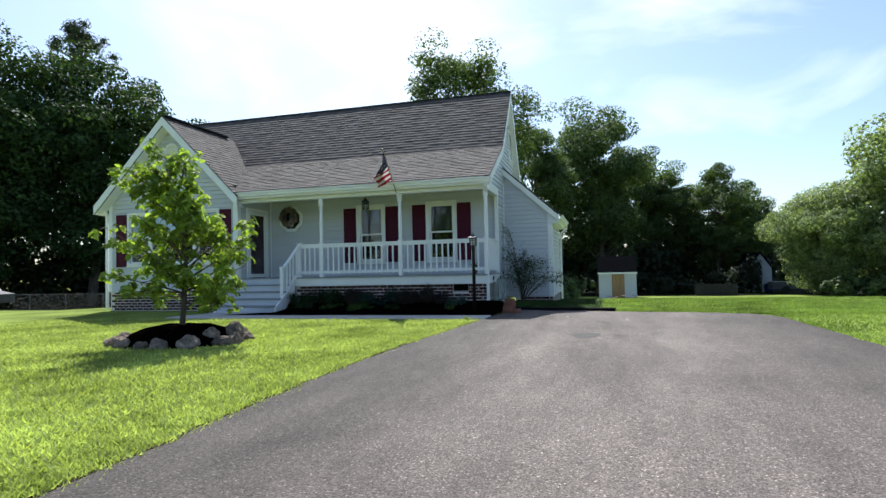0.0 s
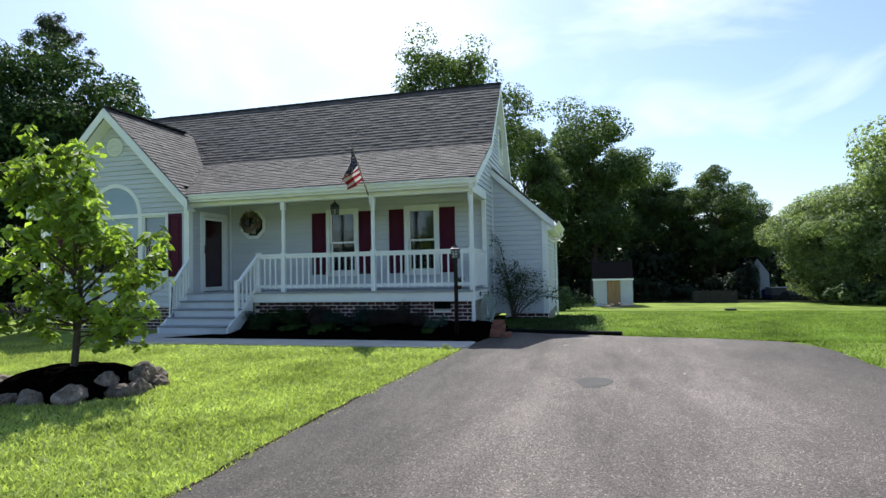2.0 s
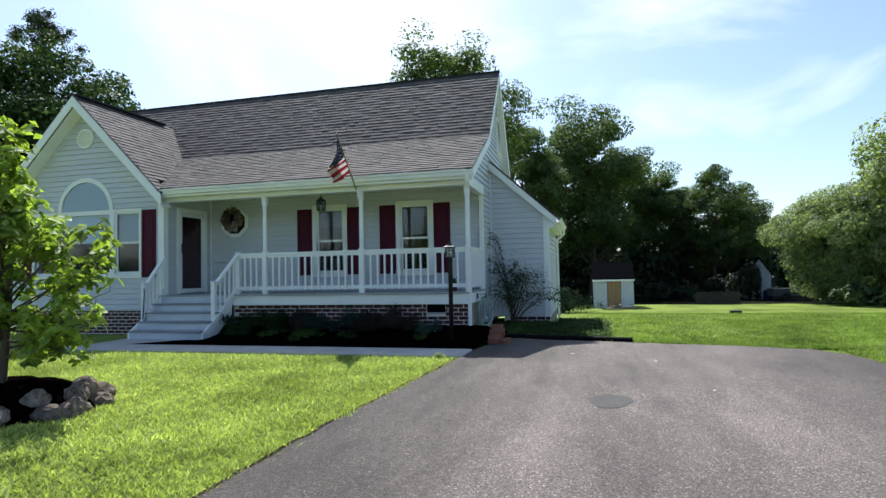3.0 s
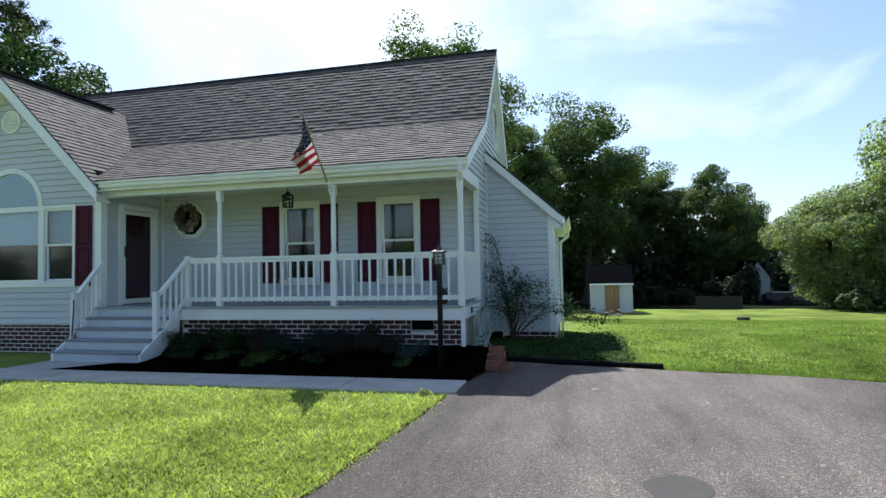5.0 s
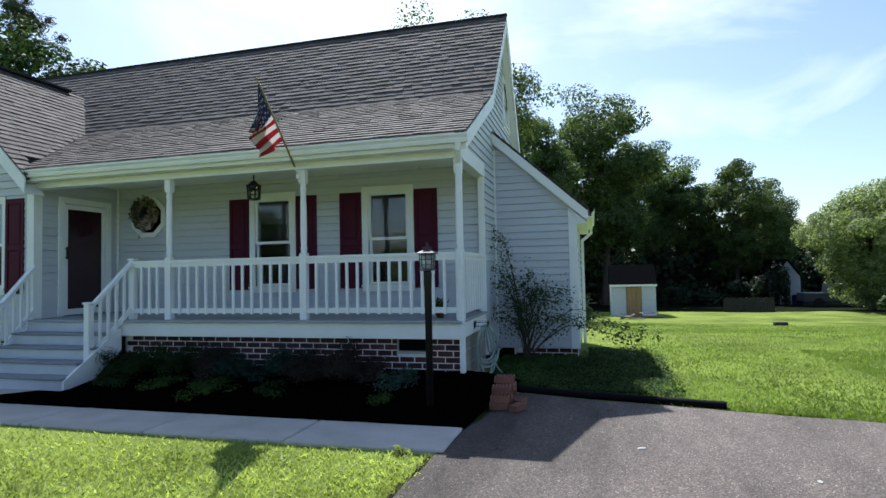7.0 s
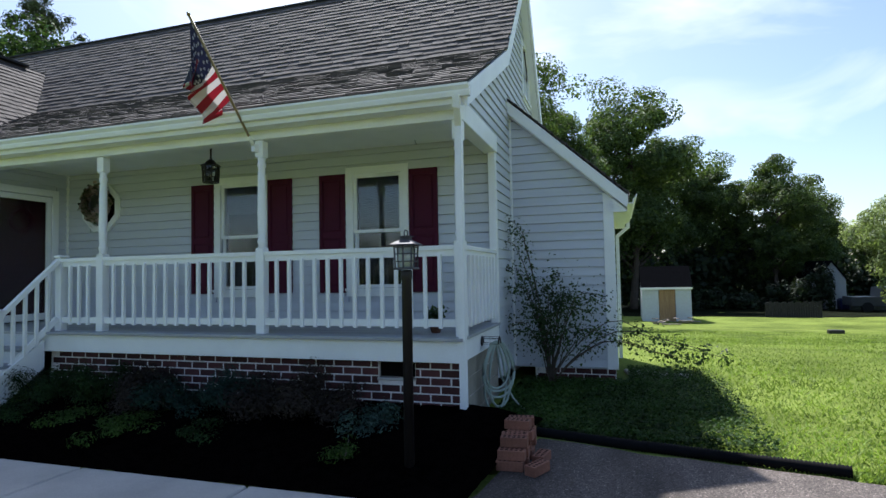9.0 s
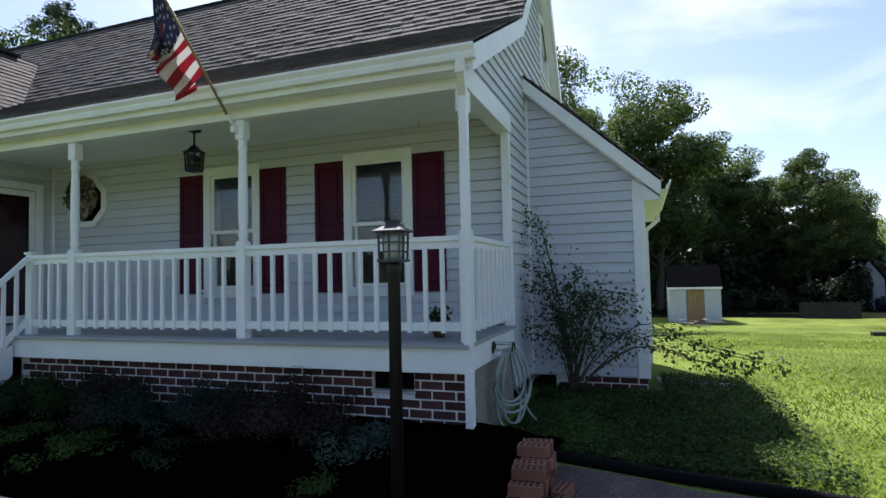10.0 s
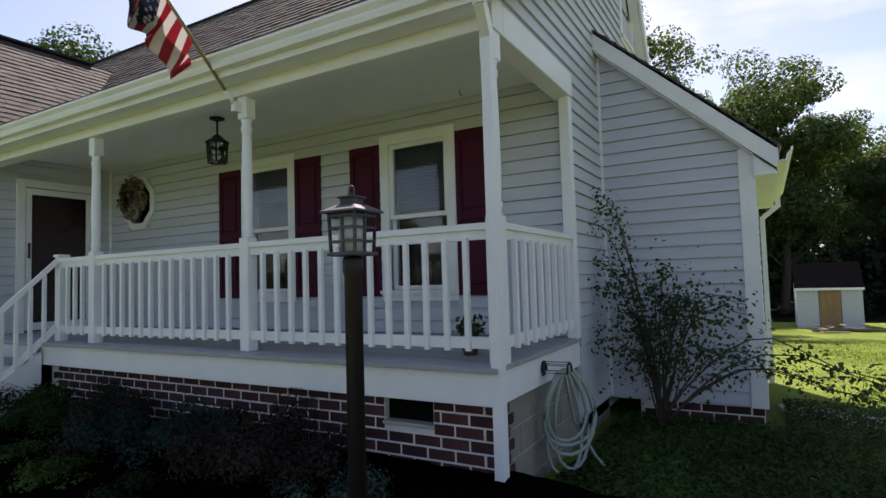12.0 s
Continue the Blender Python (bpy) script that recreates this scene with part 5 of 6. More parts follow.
for i in (-1, 0, 1):
    for s1, s2 in ((i, -1), (i, 1), (-1, i), (1, i)):
        if abs(s1) == 1 and abs(s2) == 1 and (s1, s2) != (i, -1) and (s1, s2) != (i, 1):
            continue
        bm = bmesh.new()
        beam(bm, lp(0.078 * s1, 0.078 * s2, 1.935), lp(0.084 * s1, 0.084 * s2, 2.135), 0.01, 0.01, up=(1, 0, 0))
        part("cage_bar", bm, M_PEWTER, lamp)
for zz, r in ((1.99, 0.081), (2.06, 0.083), (2.12, 0.085)):
    bm = bmesh.new()
    for p, q in (((-r, -r), (r, -r)), ((r, -r), (r, r)), ((r, r), (-r, r)), ((-r, r), (-r, -r))):
        beam(bm, lp(*p, zz), lp(*q, zz), 0.009, 0.009)
    part("cage_ring", bm, M_PEWTER, lamp)
bm = bmesh.new()
lathe(bm, 0, 0, [(0.056, lp(0, 0, 1.937)[2]), (0.056, lp(0, 0, 2.13)[2])], 16)
part("glass_cylinder", bm, M_SEEDY, lamp, "seedy pale glass cylinder")
bm = bmesh.new()
vv = []
for r, zz in ((0.118, 2.137), (0.118, 2.147), (0.052, 2.185), (0.042, 2.187), (0.042, 2.212), (0.054, 2.216), (0.054, 2.224)):
    vv.append([bm.verts.new(lp(r * sx, r * sy, zz)) for sx, sy in ((-1, -1), (1, -1), (1, 1), (-1, 1))])
for a, b in zip(vv, vv[1:]):
    for k in range(4):
        bm.faces.new((a[k], a[(k + 1) % 4], b[(k + 1) % 4], b[k]))
bm.faces.new(vv[0][::-1])
bm.faces.new(vv[-1])
tube(bm, [lp(0.016 * math.cos(t), 0, 2.25 + 0.03 * math.sin(t)) for t in [i * math.pi / 8 for i in range(17)]], 0.005, 6)
part("roof", bm, M_PEWTER, lamp, "flared grey metal roof with a ring finial")

# ---- hose on its hanger ----
hose = thing("garden_hose", "pale green garden hose coiled on a wall hanger", "hose")
rngh = random.Random(8)
pts = []
for k in range(5):
    wob = rngh.uniform(-0.03, 0.03)
    dep = rngh.uniform(0.46, 0.72)
    half = rngh.uniform(0.1, 0.23)
    for i in range(20):
        t = i / 20
        a = 2 * math.pi * t
        side = half * math.sin(a) * (1.15 - 0.35 * math.cos(a)) + wob * t
        zz = 1.17 - dep * (1 - math.cos(a)) / 2
        pts.append((XR + 0.17 + 0.62 * side + 0.01 * k, 14.18 + 0.8 * side + 0.012 * k, zz))
pts += [(XR + 0.2, 14.3, 0.8), (XR + 0.3, 14.42, 0.55), (XR + 0.38, 14.4, 0.47), (XR + 0.55, 14.15, 0.45)]
bm = bmesh.new()
tube(bm, pts, 0.0125, 6)
part("coil", bm, M_HOSE, hose)
bm = bmesh.new()
box(bm, (XR + 0.031, 14.15, 1.12), (XR + 0.04, 14.21, 1.22), 0.003)
tube(bm, [(XR + 0.04, 14.18 + 0.05 * math.cos(t), 1.15 + 0.07 * math.sin(t)) for t in [i * math.pi / 8 for i in range(9)]], 0.008, 6)
tube(bm, [(XR + 0.22, 14.18 + 0.05 * math.cos(t), 1.15 + 0.07 * math.sin(t)) for t in [i * math.pi / 8 for i in range(9)]], 0.008, 6)
for t in (0, 2, 4, 6, 8):
    a = t * math.pi / 8
    beam(bm, (XR + 0.04, 14.18 + 0.05 * math.cos(a), 1.15 + 0.07 * math.sin(a)), (XR + 0.22, 14.18 + 0.05 * math.cos(a), 1.15 + 0.07 * math.sin(a)), 0.005, 0.005)
part("hanger", bm, M_BLACK, hose, "black metal hose hanger")

# ---- stack of loose bricks ----
def holed_brick():
    bm = bmesh.new()
    box(bm, (-0.1, -0.045, 0), (0.1, 0.045, 0.07), 0.003)
    # core holes are flat discs, the shade inside them painted near-black
    for i in range(5):
        for sy in (-0.019, 0.019):
            ring = [bm.verts.new(((i - 2) * 0.036 + 0.012 * math.cos(k * math.pi / 4), sy + 0.012 * math.sin(k * math.pi / 4), 0.0705)) for k in range(8)]
            bm.faces.new(ring)
    for f in bm.faces:
        f.material_index = 1 if min(v.co.z for v in f.verts) > 0.0703 else 0
    me = bpy.data.meshes.new("loose_brick")
    bm.to_mesh(me)
    bm.free()
    me.materials.append(M_BRICK_NEW)
    me.materials.append(M_HOLE_DARK)
    return me


HB = holed_brick()
rngb = random.Random(12)
stack = [(0.0, -0.2 + 0.1 * k + 0.02 * (lv % 2), lv, rngb.uniform(-6, 12)) for lv in range(4) for k in range((0, 0, 1, 3)[lv], 5)] + [(0.2, -0.22, 0, 65), (0.19, 0.02, 0, 80)]
for dx, dy, lv, rot in stack:
    ob = share("loose_brick", HB, None, (-1.87 + dx + rngb.uniform(-0.015, 0.015) + 0.02 * dy, 12.78 + dy, G + 0.016 + lv * 0.0715), (0, 0, radians(rot)))
    tagged(ob, "orange-red cored brick in a small stack on the driveway", "brick", "stack of loose bricks")

# ---- corrugated drain pipe along the driveway's end ----
pipe = thing("drain_pipe", "black corrugated plastic drain pipe beside the driveway", "pipe")
for p, q in (((-1.86, 13.56, G + 0.03), (-0.9, 13.29, G + 0.038)), ((-0.95, 13.31, G + 0.04), (0.4, 13.0, G + 0.05))):
    p, q = Vector(p), Vector(q)
    n = int((q - p).length / 0.012)
    bm = bmesh.new()
    tube(bm, [p.lerp(q, i / n) for i in range(n + 1)], [0.046 if i % 2 else 0.037 for i in range(n + 1)], 12)
    part("pipe_length", bm, M_PIPE, pipe)

# dark oil stain on the asphalt
bm = bmesh.new()
bm.faces.new([bm.verts.new((-0.13 + (0.2 + 0.03 * math.sin(3 * t)) * math.cos(t), 8.55 + (0.27 + 0.04 * math.sin(2 * t)) * math.sin(t), G + 0.0185)) for t in [i * math.pi / 16 for i in range(32)]])
tagged(part("drain_cover", bm, mat("oil_stain", (0.045, 0.040, 0.036), rough=0.8, fine=120, bump=0.6)), "dark worn patch in the driveway asphalt", "asphalt patch", kind="structure")


# ---- plants ----
def clump(name, x, y, z, r, h, n, size, material, seed, label, category, group, aspect=0.5):
    rg = np.random.default_rng(seed)
    k = 14
    cc = rg.normal(0, 0.45, (k, 3)) * np.array([r, r, h * 0.4]) + np.array([0, 0, h * 0.5])
    cc[:, 2] = np.abs(cc[:, 2])
    pick = rg.integers(0, k, n)
    d = rg.normal(size=(n, 3))
    d /= np.linalg.norm(d, axis=1, keepdims=True)
    c = cc[pick] + d * np.array([r * 0.42, r * 0.42, h * 0.36]) * rg.uniform(0.4, 1.05, (n, 1))
    c[:, 2] = np.clip(c[:, 2], 0.01, None)
    t = thing(name, label, category, group, at=(x, y, z))
    ob = new("foliage", sheet_of_leaves("foliage", c, d + np.array([0, 0, 0.5]), rg.uniform(0.6, 1.3, n) * size, material, aspect, seed))
    ob.parent = t
    bm = bmesh.new()
    for i in range(7):
        e = cc[i]
        tube(bm, [(0, 0, -0.03), (e[0] * 0.5, e[1] * 0.5, e[2] * 0.6), tuple(e)], [0.006, 0.005, 0.003], 5)
    part("stems", bm, M_BARK, t)
    return t


bedplants = [(-7.0, 13.05, 0.34, 0.38, M_HERB), (-6.35, 13.1, 0.36, 0.42, M_HERB), (-5.75, 13.05, 0.36, 0.45, M_PURPLE), (-5.2, 12.95, 0.3, 0.36, M_RUE), (-4.65, 13.05, 0.34, 0.4, M_RUE), (-4.05, 13.1, 0.42, 0.46, M_PURPLE), (-3.6, 13.05, 0.28, 0.34, M_PURPLE), (-3.0, 12.75, 0.22, 0.3, M_SAGE), (-6.9, 12.5, 0.26, 0.2, M_HERB), (-6.1, 12.5, 0.22, 0.16, M_GREENLOW), (-5.3, 12.45, 0.26, 0.2, M_GREENLOW), (-4.5, 12.45, 0.2, 0.16, M_HERB), (-3.06, 12.22, 0.12, 0.16, M_GREENLOW)]
for i, (x, y, r, h, m) in enumerate((bx, by, br * 1.15, bh, bmat) for bx, by, br, bh, bmat in bedplants):
    lab = {M_HERB.name: "dark green bushy perennial in the mulch bed", M_PURPLE.name: "dull purple feathery perennial in the mulch bed", M_SAGE.name: "blue-green sage clump in the mulch bed", M_RUE.name: "dark teal rue clump in the mulch bed"}.get(m.name, "low leafy green groundcover in the mulch bed")
    clump("garden_plant", x, y, 0.56 if y > 12.8 else 0.5, r, h, int(3000 * (r / 0.3) ** 2 * max(0.6, h / 0.35)), 0.034, m, 40 + i, lab, "garden plant", "plants in the mulch bed", 0.38)
clump("grass_tuft", -2.42, 11.0, G, 0.09, 0.07, 46, 0.08, M_GRASS, 77, "unmown grass tuft at the walkway's end", "grass tuft", "", 0.1)

# climbing rose with long arching canes beside the porch
rose = thing("rose_bush", "sprawling rose bush with thin arching canes", "rose bush", at=(-1.95, 15.75, G))
rg = random.Random(21)
cl, cn = [], []
canes = [((-0.45, -0.15), 1.9, 0.15), ((-0.5, -0.3), 1.55, 0.25), ((-0.35, 0.0), 2.1, 0.1), ((0.0, -0.1), 1.2, 0.3), ((0.25, -0.2), 1.15, 0.3), ((0.5, -0.2), 0.95, 0.45), ((1.5, -0.75), 0.75, 0.9), ((1.75, -0.95), 0.85, 1.0), ((0.85, -0.4), 0.8, 0.6), ((-0.1, -0.35), 1.0, 0.35), ((0.2, 0.05), 1.35, 0.3), ((-0.25, -0.35), 0.8, 0.3), ((0.65, -0.25), 1.15, 0.5)]
for (ex, ey), top, arch in canes:
    for _ in range(2):
        ex2, ey2, tp = ex + rg.uniform(-0.18, 0.18), ey + rg.uniform(-0.12, 0.12), top * rg.uniform(0.8, 1.08)
        pts = []
        for i in range(11):
            t = i / 10
            zz = tp * math.sin(min(1.0, t * (1.0 + 0.35 * arch)) * math.pi / 2 * (1 + 0.5 * arch * t))
            pts.append(Vector((ex2 * t ** 1.25 + rg.uniform(-0.02, 0.02), ey2 * t ** 1.2 + rg.uniform(-0.02, 0.02), max(0.02, zz))))
        bm = bmesh.new()
        tube(bm, pts, [0.009 - 0.006 * i / 10 for i in range(11)], 5)
        part("cane", bm, M_BARK, rose)
        for i in range(3, 11):
            for q in range(rg.randint(8, 17) + (16 if ex > 1.4 and i > 6 else 0)):
                o = Vector((rg.gauss(0, 0.06), rg.gauss(0, 0.06), rg.gauss(0, 0.06)))
                cl.append(pts[i] + o)
                cn.append(o.normalized() + Vector((rg.uniform(-0.4, 0.4), rg.uniform(-0.4, 0.4), 0.5)))
for q in range(520):
    o = Vector((rg.gauss(0.05, 0.3), rg.gauss(-0.15, 0.14), rg.gauss(1.05, 0.2)))
    cl.append(o)
    cn.append(Vector((rg.gauss(0, 1), rg.gauss(0, 1), 0.6)))
for q in range(380):
    o = Vector((rg.gauss(-0.1, 0.32), rg.gauss(-0.12, 0.14), abs(rg.gauss(0.85, 0.3))))
    cl.append(o)
    cn.append(Vector((rg.gauss(0, 1), rg.gauss(0, 1), 0.6)))
ob = new("foliage", sheet_of_leaves("foliage", np.array([tuple(p) for p in cl]), np.array([tuple(p) for p in cn]), np.random.default_rng(2).uniform(0.028, 0.055, len(cl)), M_ROSE, 0.65))
ob.parent = rose


# ---- young tree with a ring of stones ----
def limb(bm, p, q, r0, r1, rnd, bend=0.12, n=5):
    p, q = Vector(p), Vector(q)
    L = (q - p).length
    off = Vector((rnd.uniform(-1, 1), rnd.uniform(-1, 1), rnd.uniform(-0.3, 0.6))) * L * bend
    pts = [p.lerp(q, i / n) + off * math.sin(math.pi * i / n) for i in range(n + 1)]
    tube(bm, pts, [r0 + (r1 - r0) * i / n for i in range(n + 1)], 7)
    return pts


young = thing("young_tree", "young leafy ornamental tree with bright green leaves", "tree", at=(-5.92, 7.32, 0.55))
rd = random.Random(6)
bm = bmesh.new()
tp = limb(bm, (0, 0, -0.1), (0.08, 0.0, 2.75), 0.045, 0.008, rd, 0.02, 10)
lc, ln = [], []
ends = [(-0.95, 2.85), (-0.55, 2.55), (0.12, 2.95), (0.3, 2.6), (-0.95, 2.3), (-1.25, 1.75), (-0.8, 1.95), (-0.95, 1.4), (-1.0, 0.95), (-0.75, 0.7), (-0.3, 2.3), (0.62, 2.2), (0.5, 1.9), (0.85, 1.75), (1.12, 1.6), (0.95, 1.25), (0.8, 0.95), (1.12, 0.75), (0.7, 0.6), (0.25, 2.15), (-0.35, 1.2), (0.4, 1.4), (-0.5, 1.75), (0.2, 0.8), (-0.2, 2.7), (0.05, 1.7)]
for k in range(52):
    ex, ez = ends[k % 26]
    j = 0.0 if k < 26 else 0.22
    ex, ez = ex * (1 - 0.4 * j) + rd.gauss(0, j), ez + rd.gauss(0, j)
    ey = rd.uniform(-0.75, 0.75) * (1.1 - 0.3 * abs(ex))
    ex, ez, ey = ex * (0.92 if ex > 0 else 0.74), 0.15 + (ez - 0.15) * 0.9, ey * 0.8
    e = Vector((ex * 0.97 - ey * 0.25, ex * 0.25 + ey * 0.97, ez))
    z0 = max(0.3 + 0.5 * rd.random(), min(2.4, ez - 0.35 - 0.35 * abs(ex)))
    b0 = Vector((0.02, 0.0, z0))
    pts = limb(bm, b0, e, 0.014, 0.004, rd, 0.07, 6)
    tips = [pts[6], pts[5], pts[4], pts[3].lerp(pts[4], 0.5)]
    for q_, c in enumerate(tips):
        for s_ in range(2 if q_ else 1):
            d = Vector((rd.gauss(0, 0.11), rd.gauss(0, 0.11), rd.gauss(0.03, 0.06)))
            tube(bm, [c, c + d], [0.004, 0.002], 4)
            tip = c + d
            for w_ in range(rd.randint(9, 17)):
                t = rd.uniform(0, 2 * math.pi)
                r = rd.uniform(0.02, 0.11)
                lc.append((tip.x + r * math.cos(t), tip.y + r * math.sin(t), tip.z + rd.uniform(-0.07, 0.05) - r * 0.45))
                ln.append((math.cos(t) * 0.9 + rd.gauss(0, 0.25), math.sin(t) * 0.9 + rd.gauss(0, 0.25), 0.75))
part("trunk", bm, M_BARK, young, "slender grey-brown trunk and branches")
ob = new("crown", sheet_of_leaves("crown", np.array(lc), np.array(ln), np.random.default_rng(7).uniform(0.085, 0.15, len(lc)), M_LEAF_YOUNG, 0.55))
ob.parent = young
bm = bmesh.new()
for j in range(1):
    rings = []
    for k in range(9):
        r = 0.92 * k / 8
        rings.append([bm.verts.new((-5.92 + r * 1.05 * math.cos(t), 7.35 + r * 0.85 * math.sin(t), G + 0.27 * math.cos(min(1, k / 8) ** 1.8 * math.pi / 2) + 0.03 * noise.noise((r * 5, t * 3, 2)) - (0.02 if k == 8 else 0))) for t in [i * math.pi / 14 for i in range(28)]])
    for a, b in zip(rings, rings[1:]):
        for i in range(28):
            bm.faces.new((a[i], b[i], b[(i + 1) % 28], a[(i + 1) % 28])).smooth = True
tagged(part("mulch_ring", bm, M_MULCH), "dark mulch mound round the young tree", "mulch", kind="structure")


def stone(name, x, y, z, sx, sy, sz, seed):
    bm = bmesh.new()
    bmesh.ops.create_icosphere(bm, subdivisions=3, radius=1)
    for v in bm.verts:
        d = v.co.normalized()
        k = 1 + 0.28 * noise.noise(d * 1.3 + Vector((seed * 7.3, 0, 0))) + 0.2 * noise.noise(d * 3.2 + Vector((0, seed * 3.1, 0))) + 0.08 * noise.noise(d * 8 + Vector((seed * 1.7, 0, 0)))
        v.co = Vector((d.x * sx * k, d.y * sy * k, d.z * sz * k))
    ob = part(name, bm, M_ROCK)
    ob.location = (x, y, z)
    ob.rotation_euler = (0, 0, seed * 1.7)
    return ob


rs = random.Random(14)
ring = [(a, rs.uniform(0.085, 0.14)) for a in [2 * math.pi * i / 15 + rs.uniform(-0.1, 0.1) for i in range(15)]]
for i, (a, sz) in enumerate(ring):
    wide = 2.1 if i in (8, 9) else rs.uniform(1.1, 1.6)
    tagged(stone("border_stone", -5.92 + 0.93 * math.cos(a), 7.35 + 0.74 * math.sin(a), G + sz * 0.35, sz * wide, sz * rs.uniform(0.9, 1.2), sz * rs.uniform(0.9, 1.25), i + 1), "rounded grey-brown field stone edging the tree bed", "stone", "stone ring round the young tree")
for i, (dx, dy, dz) in enumerate(((0.72, 0.25, 0.16), (0.82, 0.08, 0.14), (0.66, -0.2, 0.12))):
    tagged(stone("border_stone", -5.92 + dx, 7.35 + dy, G + dz, 0.12, 0.1, 0.13, i + 30), "jagged field stone on top of the tree bed's edge", "stone", "stone ring round the young tree")

# ---- shed ----
SHZ = -0.9
shed = thing("garden_shed", "small white shed with a plywood door and dark roof", "shed")
sx0, sx1, sy0, sy1 = 0.07, 2.56, 41.0, 43.4
bm = bmesh.new()
box(bm, (sx0, sy0, SHZ - 0.1), (0.92, sy0 + 0.08, 0.96))
box(bm, (1.78, sy0, SHZ - 0.1), (sx1, sy0 + 0.08, 0.96))
box(bm, (0.92, sy0, 0.85), (1.78, sy0 + 0.08, 0.96))
box(bm, (sx0, sy0 + 0.08, SHZ - 0.1), (sx0 + 0.08, sy1, 0.96))
box(bm, (sx1 - 0.08, sy0 + 0.08, SHZ - 0.1), (sx1, sy1, 0.96))
box(bm, (sx0, sy1, SHZ - 0.1), (sx1, sy1 + 0.08, 0.96))
for xx in (sx0 + 0.003, sx1 - 0.083):
    prism(bm, [(xx, sy0, 0.96), (xx, sy1 + 0.08, 0.96), (xx, (sy0 + sy1) / 2, 1.95)], (0.08, 0, 0))
part("wall", bm, M_SHEDWALL, shed, "white painted panel walls")
bm = bmesh.new()
box(bm, (0.94, sy0 + 0.02, SHZ), (1.76, sy0 + 0.06, 0.84), 0.004)
for zz in (SHZ + 0.1, 0.7):
    box(bm, (0.96, sy0 - 0.005, zz), (1.74, sy0 + 0.019, zz + 0.1))
part("door", bm, M_PLY, shed, "bare plywood door")
for s1, ya in ((-1, sy0 - 0.12), (1, sy1 + 0.2)):
    bm = bmesh.new()
    ym = (sy0 + sy1) / 2
    prism(bm, [(sx0 - 0.06, ya, 0.88), (sx1 + 0.06, ya, 0.88), (sx1 + 0.06, ym, 2.02), (sx0 - 0.06, ym, 2.02)], (0, 0, 0.06))
    part("roof", bm, M_SHEDROOF, shed, "dark shingled roof slope")
bm = bmesh.new()
box(bm, (sx0 - 0.06, sy0 - 0.15, 0.82), (sx1 + 0.06, sy0 - 0.121, 0.93))
part("fascia", bm, M_WHITE, shed)
rl = random.Random(31)
pile = thing("lumber_pile", "weathered boards piled in front of the shed", "lumber pile")
for i in range(14):
    x, y = rl.uniform(0.7, 2.6), rl.uniform(38.6, 40.0)
    bm = bmesh.new()
    beam(bm, (x, y, -0.84 + 0.075 * (i % 4)), (x + rl.uniform(-1, 1), y + rl.uniform(-0.3, 0.3), -0.82 + 0.075 * (i % 4)), 0.14, 0.04)
    part("board", bm, M_GREYWOOD, pile)
bm = bmesh.new()
box(bm, (6.4, 33.0, ground_z(7, 33) - 0.02), (6.9, 33.3, ground_z(7, 33) + 0.14), 0.02)
tagged(part("lawn_block", bm, M_BLACK), "low dark block lying on the back lawn", "block")


# ---- big trees ----
def big_tree(name, h, cr, base, tr, n, leaf, material, seed, label):
    """Forked trunk with limbs and a crown of leaf clumps with gaps."""
    rg = np.random.default_rng(seed)
    rd = random.Random(seed)
    t = thing(name, label, "tree")
    bm = bmesh.new()
    ch = h - base
    limb(bm, (0, 0, -0.4), (rd.uniform(-0.4, 0.4), rd.uniform(-0.4, 0.4), base + ch * 0.7), tr, tr * 0.25, rd, 0.03, 8)
    k = 120
    cs = []
    while len(cs) < k:
        p = rg.normal(size=3)
        p /= np.linalg.norm(p)
        r = rg.uniform(0.3, 1.0) ** 0.6
        wx = 1.0 if p[2] > -0.1 else 0.85
        c = np.array([p[0] * cr * wx * r * 0.85, p[1] * cr * wx * r * 0.85, base + ch * 0.5 + p[2] * ch * 0.45 * r])
        cs.append(c)
    cs = np.array(cs)
    lob = rg.uniform(0, 2 * math.pi, 3)
    az = np.arctan2(cs[:, 1], cs[:, 0])
    wob = 1 + 0.16 * np.cos(2 * az + lob[0] + cs[:, 2] * 0.5) + 0.14 * np.cos(3 * az + lob[1] - cs[:, 2] * 0.8)
    cs[:, 0] *= wob
    cs[:, 1] *= wob
    cs[:, 2] += rg.normal(0, 0.025 * ch, k) * (cs[:, 2] > base + 0.4 * ch)
    for c in cs[:16]:
        z0 = max(base * 0.7, min(h * 0.7, c[2] - cr * 0.5))
        limb(bm, (0, 0, z0), tuple(c), tr * 0.35, tr * 0.08, rd, 0.1, 4)
    part("trunk", bm, M_BARK, t)
    pick = rg.integers(0, k, n)
    d = rg.normal(size=(n, 3))
    d /= np.linalg.norm(d, axis=1, keepdims=True)
    size = rg.uniform(0.15, 0.29, k)[pick][:, None] * cr
    shell = np.where(rg.uniform(0, 1, (n, 1)) < 0.8, rg.uniform(0.72, 1.05, (n, 1)), rg.uniform(0.1, 1.08, (n, 1)))
    c = cs[pick] + d * size * shell * np.array([1.1, 1.1, 0.7])
    ob = new("crown", sheet_of_leaves("crown", c, d + rg.normal(0, 0.5, (n, 3)) + np.array([0, 0, 0.5]), rg.uniform(0.6, 1.3, n) * leaf, material, 0.7, seed))
    ob.parent = t
    return t


OAK_A = big_tree("oak_tree", 18.5, 5.6, 1.6, 0.34, 54000, 0.23, M_LEAF_OAK, 101, "tall broad-crowned oak at the wood's edge")
OAK_B = big_tree("oak_tree", 18.5, 5.0, 1.8, 0.3, 50000, 0.23, M_LEAF_OAK, 102, "tall broad-crowned oak at the wood's edge")
